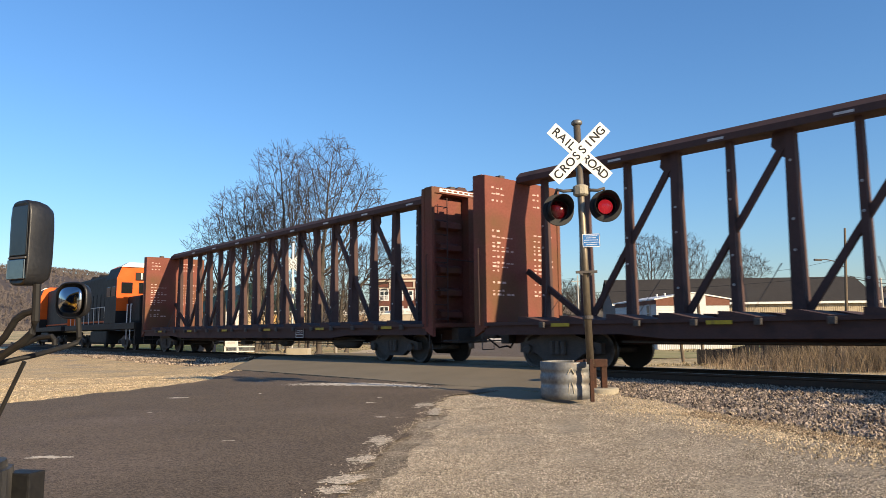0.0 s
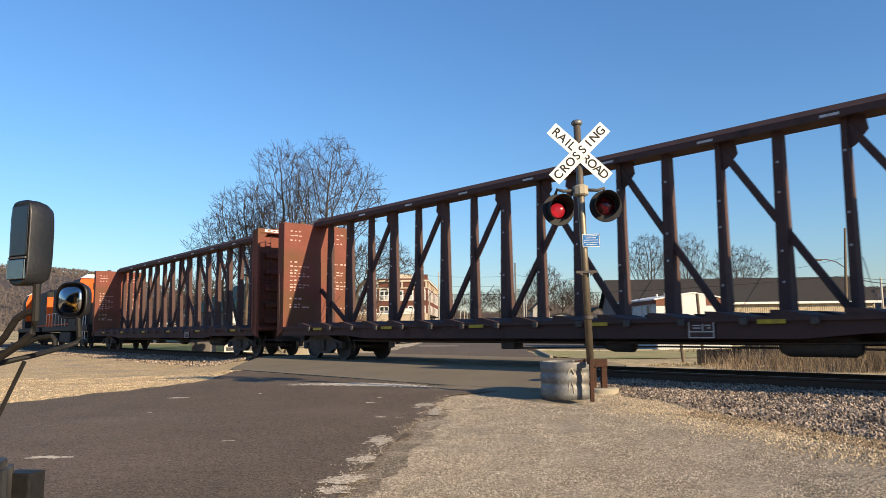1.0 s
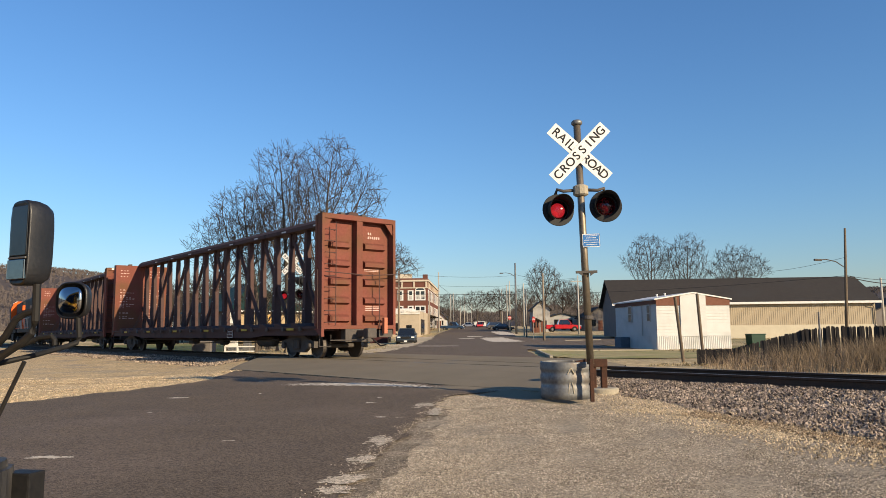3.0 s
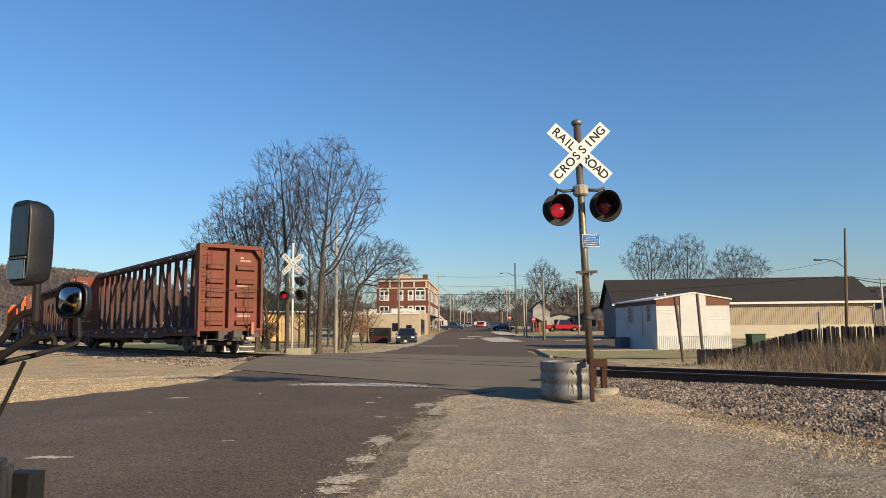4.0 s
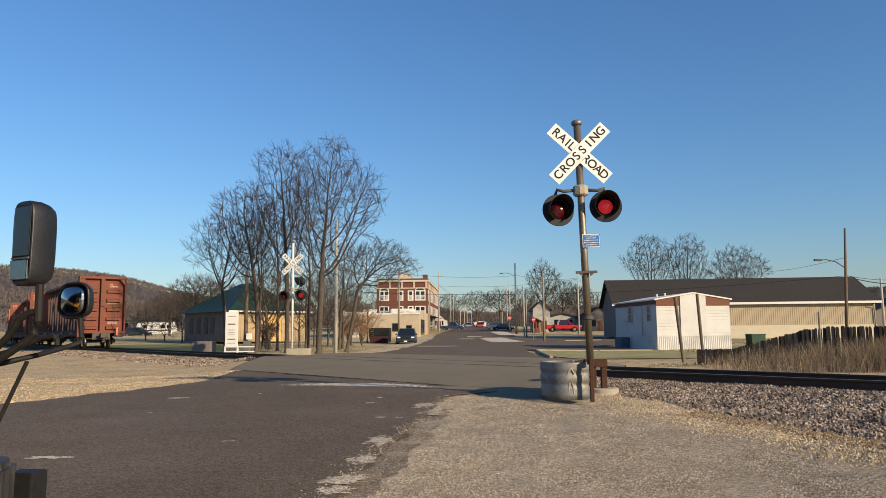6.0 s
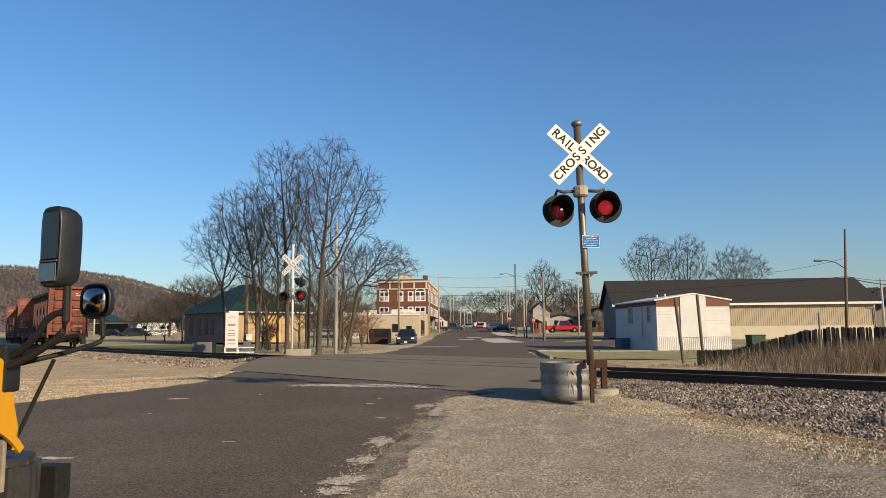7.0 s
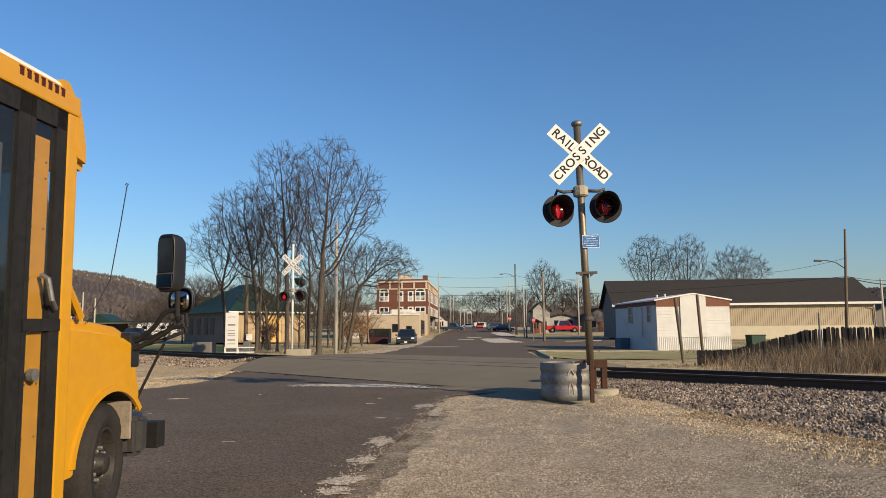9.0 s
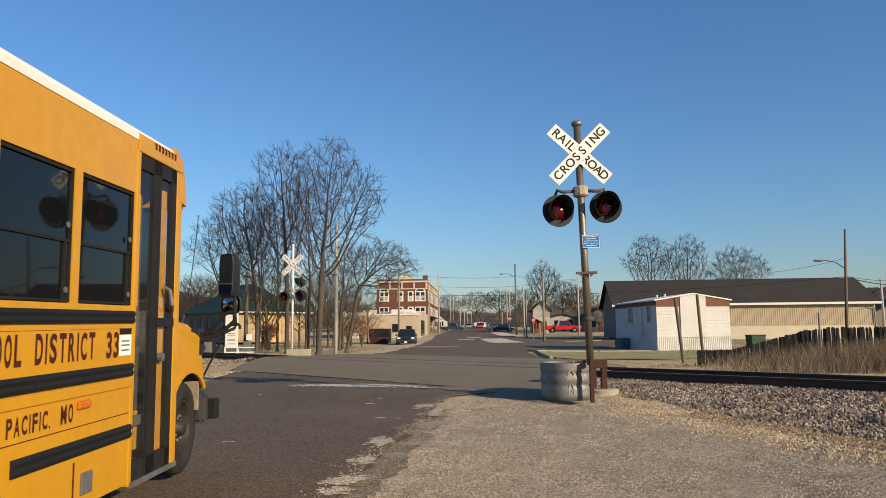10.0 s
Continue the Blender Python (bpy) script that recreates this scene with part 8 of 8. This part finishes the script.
# behind the hall and the depot
for tx, yy, zz, high, half, seed, what in ((35.7, 125, 0.8, 17.4, 4.3, 21, "broad leafless tree behind the metal hall"), (42.2, 125, 0.8, 17.2, 3.9, 22, "broad leafless tree behind the metal hall"),
                                            (50.8, 125, 0.8, 15.0, 4.9, 23, "broad leafless tree behind the metal hall"), (17.71, 128, 0.9, 12.8, 2.8, 24, "leafless tree beside the white house"),
                                            (-32.42, 95, 0.4, 8.4, 3.2, 25, "leafless tree behind the depot"), (-48.91, 130, 0.6, 8.0, 3.6, 26, "leafless tree beyond the depot"),
                                            (-28.62, 90, 0.4, 7.6, 2.8, 27, "leafless tree behind the depot"),
                                            (14.81, 190, 1.8, 10.5, 4.5, 41, "leafless tree along the far street"), (27.18, 165, 1.6, 11.0, 4.6, 42, "leafless tree behind the street houses"), (11.09, 240, 2.6, 12.0, 6.0, 43, "leafless tree along the far street"),
                                            (27.73, 150, 1.2, 9.0, 4.0, 44, "leafless tree behind the street houses"), (1.94, 260, 2.8, 12.0, 6.0, 45, "leafless tree along the far street"), (22.72, 210, 2.2, 11.5, 5.0, 46, "leafless tree along the far street")):
    bare_tree(tx, yy, zz, [(0, 0, 3.2)], (0, 0, 4.0, high, half), seed, 0.36, 1700, 0.015, 4, what, 0.2, 0.06, bushy=0.45)


def leafy_shrub(x, y, z, size, seed):
    """A small tree that kept its brown leaves: a stem and loose clumps of flat leaves."""
    rnd = random.Random(seed)
    t = thing("leafy_shrub", "small tree holding dry russet leaves", "shrub", pose(x, y, z))
    bm = bmesh.new()
    vs, fs = [], []
    tips = []
    for k in range(9):
        a = rnd.uniform(0, 6.28)
        h = size * rnd.uniform(0.5, 1.0)
        r = size * rnd.uniform(0.1, 0.45)
        tip = Vector((math.cos(a) * r, math.sin(a) * r, h))
        pipe(bm, [(0, 0, 0), tuple(tip * 0.5 + Vector((0, 0, 0.1))), tuple(tip)], [0.05, 0.03, 0.012], 5)
        tips += [tip, tip * 0.75]
    part("stem", bm, BARK, t)
    for k in range(900):
        c = rnd.choice(tips) + Vector((rnd.gauss(0, 0.2), rnd.gauss(0, 0.2), rnd.gauss(0, 0.18))) * size * 0.5
        u = Vector((rnd.gauss(0, 1), rnd.gauss(0, 1), rnd.gauss(0, 1))).normalized() * 0.07
        w = u.orthogonal() * 0.6
        i = len(vs)
        vs += [tuple(c - u), tuple(c + w), tuple(c + u), tuple(c - w)]
        fs.append((i, i + 1, i + 2, i + 3))
    me = bpy.data.meshes.new("crown")
    me.from_pydata(vs, [], fs)
    me.materials.append(RUSSET)
    o = new("crown", me)
    o.parent = t


RUSSET = mat("russet_leaves", (0.16, 0.085, 0.045), (0.24, 0.14, 0.075), 0.9, rand=0.4)
leafy_shrub(-6.98, 62, 0.15, 2.6, 1)
leafy_shrub(-8.56, 66, 0.15, 2.2, 2)
leafy_shrub(-13.31, 55, 0.2, 1.6, 3)


def far_woods():
    """The wooded hills all round: a rolling backdrop of land and one mass of thin bare trees on it."""
    def crest(a):
        """Height of the skyline over the plain in each direction (degrees to the right of ahead)."""
        return ramp(a, [(-180, 30), (-70, 36), (-31, 51), (-27, 49), (-24, 45), (-20, 33), (-14, 17), (-5, 12), (0, 10), (3, 10), (5, 13), (9, 17), (14, 20), (20, 24), (30, 28), (60, 34), (180, 30)])

    bm = bmesh.new()
    old = None
    for i in range(181):
        a = -180 + 2 * i
        row = []
        for r, f in ((330, 0.0), (400, 0.35), (470, 0.72), (540, 1.0), (700, 1.05)):
            h = crest(a) * f * 0.85 + 4.0 * f * noise.noise((a * 0.11, r * 0.01, 0)) + 2.5
            row.append(bm.verts.new((r * math.sin(radians(a)), r * math.cos(radians(a)), h)))
        if old:
            for k in range(4):
                bm.faces.new((old[k], old[k + 1], row[k + 1], row[k]))
        old = row
    bmesh.ops.recalc_face_normals(bm, faces=bm.faces)
    tagged(part("hills", bm, HILL, smooth=True), "low brown wooded hills round the town", "hill", kind="structure")
    rnd = random.Random(5)
    vs, fs = [], []

    def spike(p, q, w):
        k = len(vs)
        d = (q - p).normalized()
        s = d.cross(Vector((p.x, p.y, 0)).normalized()).normalized() * w
        vs.extend([tuple(p - s), tuple(p + s), tuple(q)])
        fs.append((k, k + 1, k + 2))

    for i in range(19000):
        a = rnd.uniform(-38, 38)
        r = rnd.choice((rnd.uniform(300, 420), rnd.uniform(330, 560), rnd.uniform(490, 560)))
        if -3 < a < 6 and r < 380:
            continue
        f = ramp(r, [(330, 0.0), (400, 0.35), (470, 0.72), (540, 1.0), (700, 1.05)])
        z = crest(a) * f * 0.85 + 1.5
        p = Vector((r * math.sin(radians(a)), r * math.cos(radians(a)), z))
        h = rnd.uniform(2.6, 5.0) * (0.5 if r > 470 else 1.0)
        top = p + Vector((rnd.uniform(-0.4, 0.4), 0, h))
        spike(p, top, 0.1)
        for k in range(11):
            f = rnd.uniform(0.25, 0.9)
            q = p.lerp(top, f)
            out = rnd.uniform(0.3, 1.5)
            b = rnd.uniform(0, 6.28)
            spike(q, q + Vector((math.cos(b) * out, math.sin(b) * out, rnd.uniform(0.2, 1.2))), rnd.uniform(0.08, 0.18))
    # taller trees stand on the flat at the end of the street
    for i in range(1500):
        a = rnd.uniform(-13, 24)
        r = rnd.uniform(250, 430)
        if -1.0 < a < 5.6 and r < 405:
            continue
        p = Vector((r * math.sin(radians(a)), r * math.cos(radians(a)), rise(r) - 0.5))
        h = rnd.uniform(7.0, 12.5)
        top = p + Vector((rnd.uniform(-0.6, 0.6), 0, h))
        spike(p, top, 0.2)
        for k in range(34):
            f = rnd.uniform(0.15, 0.9)
            q = p.lerp(top, f)
            out = rnd.uniform(0.6, 2.6) * (1.1 - f * 0.6)
            b = rnd.uniform(0, 6.28)
            spike(q, q + Vector((math.cos(b) * out, math.sin(b) * out, rnd.uniform(0.8, 2.4))), rnd.uniform(0.04, 0.1))
    # and a close stand closes the street's end
    for i in range(2600):
        a = rnd.uniform(-3.0, 9.0)
        r = rnd.uniform(410, 480)
        p = Vector((r * math.sin(radians(a)), r * math.cos(radians(a)), rise(r) - 0.5))
        h = rnd.uniform(7.0, 9.8) + ramp(a, [(-1, 4.0), (2, 0.0), (4, 0.0), (7, 4.0)]) + 1.2 * noise.noise((a * 1.3, 0, 2))
        top = p + Vector((rnd.uniform(-0.6, 0.6), 0, h))
        spike(p, top, 0.18)
        for k in range(24):
            f = rnd.uniform(0.1, 0.92)
            q = p.lerp(top, f)
            out = rnd.uniform(0.5, 2.2) * (1.1 - f * 0.6)
            b = rnd.uniform(0, 6.28)
            spike(q, q + Vector((math.cos(b) * out, math.sin(b) * out, rnd.uniform(0.4, 1.6))), rnd.uniform(0.06, 0.16))
    me = bpy.data.meshes.new("far_woods")
    me.from_pydata(vs, [], fs)
    me.materials.append(FAR_TWIG)
    tagged(new("far_woods", me), "brown leafless woods on the hills, haze put into their colour", "woods", kind="stuff")


# distant haze is put into these greyed hill and branch colours
HILL = mat("leaf_litter", (0.07, 0.058, 0.054), (0.1, 0.082, 0.076), 1.0, scale=0.03, fine=0.3, dirt=(0.065, 0.054, 0.045), dirt_scale=0.02)
FAR_TWIG = mat("hazed_far_branches", (0.086, 0.072, 0.068), (0.132, 0.111, 0.104), 1.0, rand=0.25, islands=True, scale=0.05, fine=0.5)
far_woods()


# ---- motion
def motions():
    for ob, off, turned, length in TRAIN:
        rows = []
        for t, s in RUN:
            # each car rides on its two trucks, a chord of the curve
            p, q = track(s + off + 2.3, 0, RAIL_Z), track(s + off + length - 2.3, 0, RAIL_Z)
            d = (q - p).normalized()
            at = q + d * 2.3 if turned else p - d * 2.3
            rows.append((t, pose(at.x, at.y, at.z, 0, 0, math.degrees(math.atan2(-d.x, d.y)) + (180 if turned else 0))))
        walk(ob, rows)
    rows = [(t, bus_pose(*at)) for t, *at in BUS_RUN]
    walk(bus, rows)
    # the front wheels roll and straighten as the bus pulls away
    marks = [0.0, 5.4, 5.8, 6.2, 6.5, 6.8] + [7.0 + 0.25 * k for k in range(13)]
    for wheel, x in FRONT_WHEELS:
        rows = []
        for t in marks:
            gone = ramp(t, [(r[0], r[2]) for r in BUS_RUN]) - BUS_RUN[0][2]
            rows.append((t, pose(x, 0.79, 0.385, -math.degrees(gone / 0.385), 0, ramp(t, STEER))))
        walk(wheel, rows)
    # added discs turn over to imitate lamps flashing in turn until the crossing clears
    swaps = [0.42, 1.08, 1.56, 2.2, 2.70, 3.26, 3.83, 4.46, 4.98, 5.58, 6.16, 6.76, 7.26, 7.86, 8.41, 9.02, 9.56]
    for roundel, side in FLASH_DISCS:
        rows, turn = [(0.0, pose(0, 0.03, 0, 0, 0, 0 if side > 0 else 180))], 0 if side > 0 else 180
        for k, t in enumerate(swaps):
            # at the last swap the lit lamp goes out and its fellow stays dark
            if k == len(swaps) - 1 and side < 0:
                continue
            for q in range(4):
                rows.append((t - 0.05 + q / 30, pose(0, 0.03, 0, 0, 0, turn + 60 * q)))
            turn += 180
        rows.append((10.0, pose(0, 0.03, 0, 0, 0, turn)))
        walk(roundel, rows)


motions()
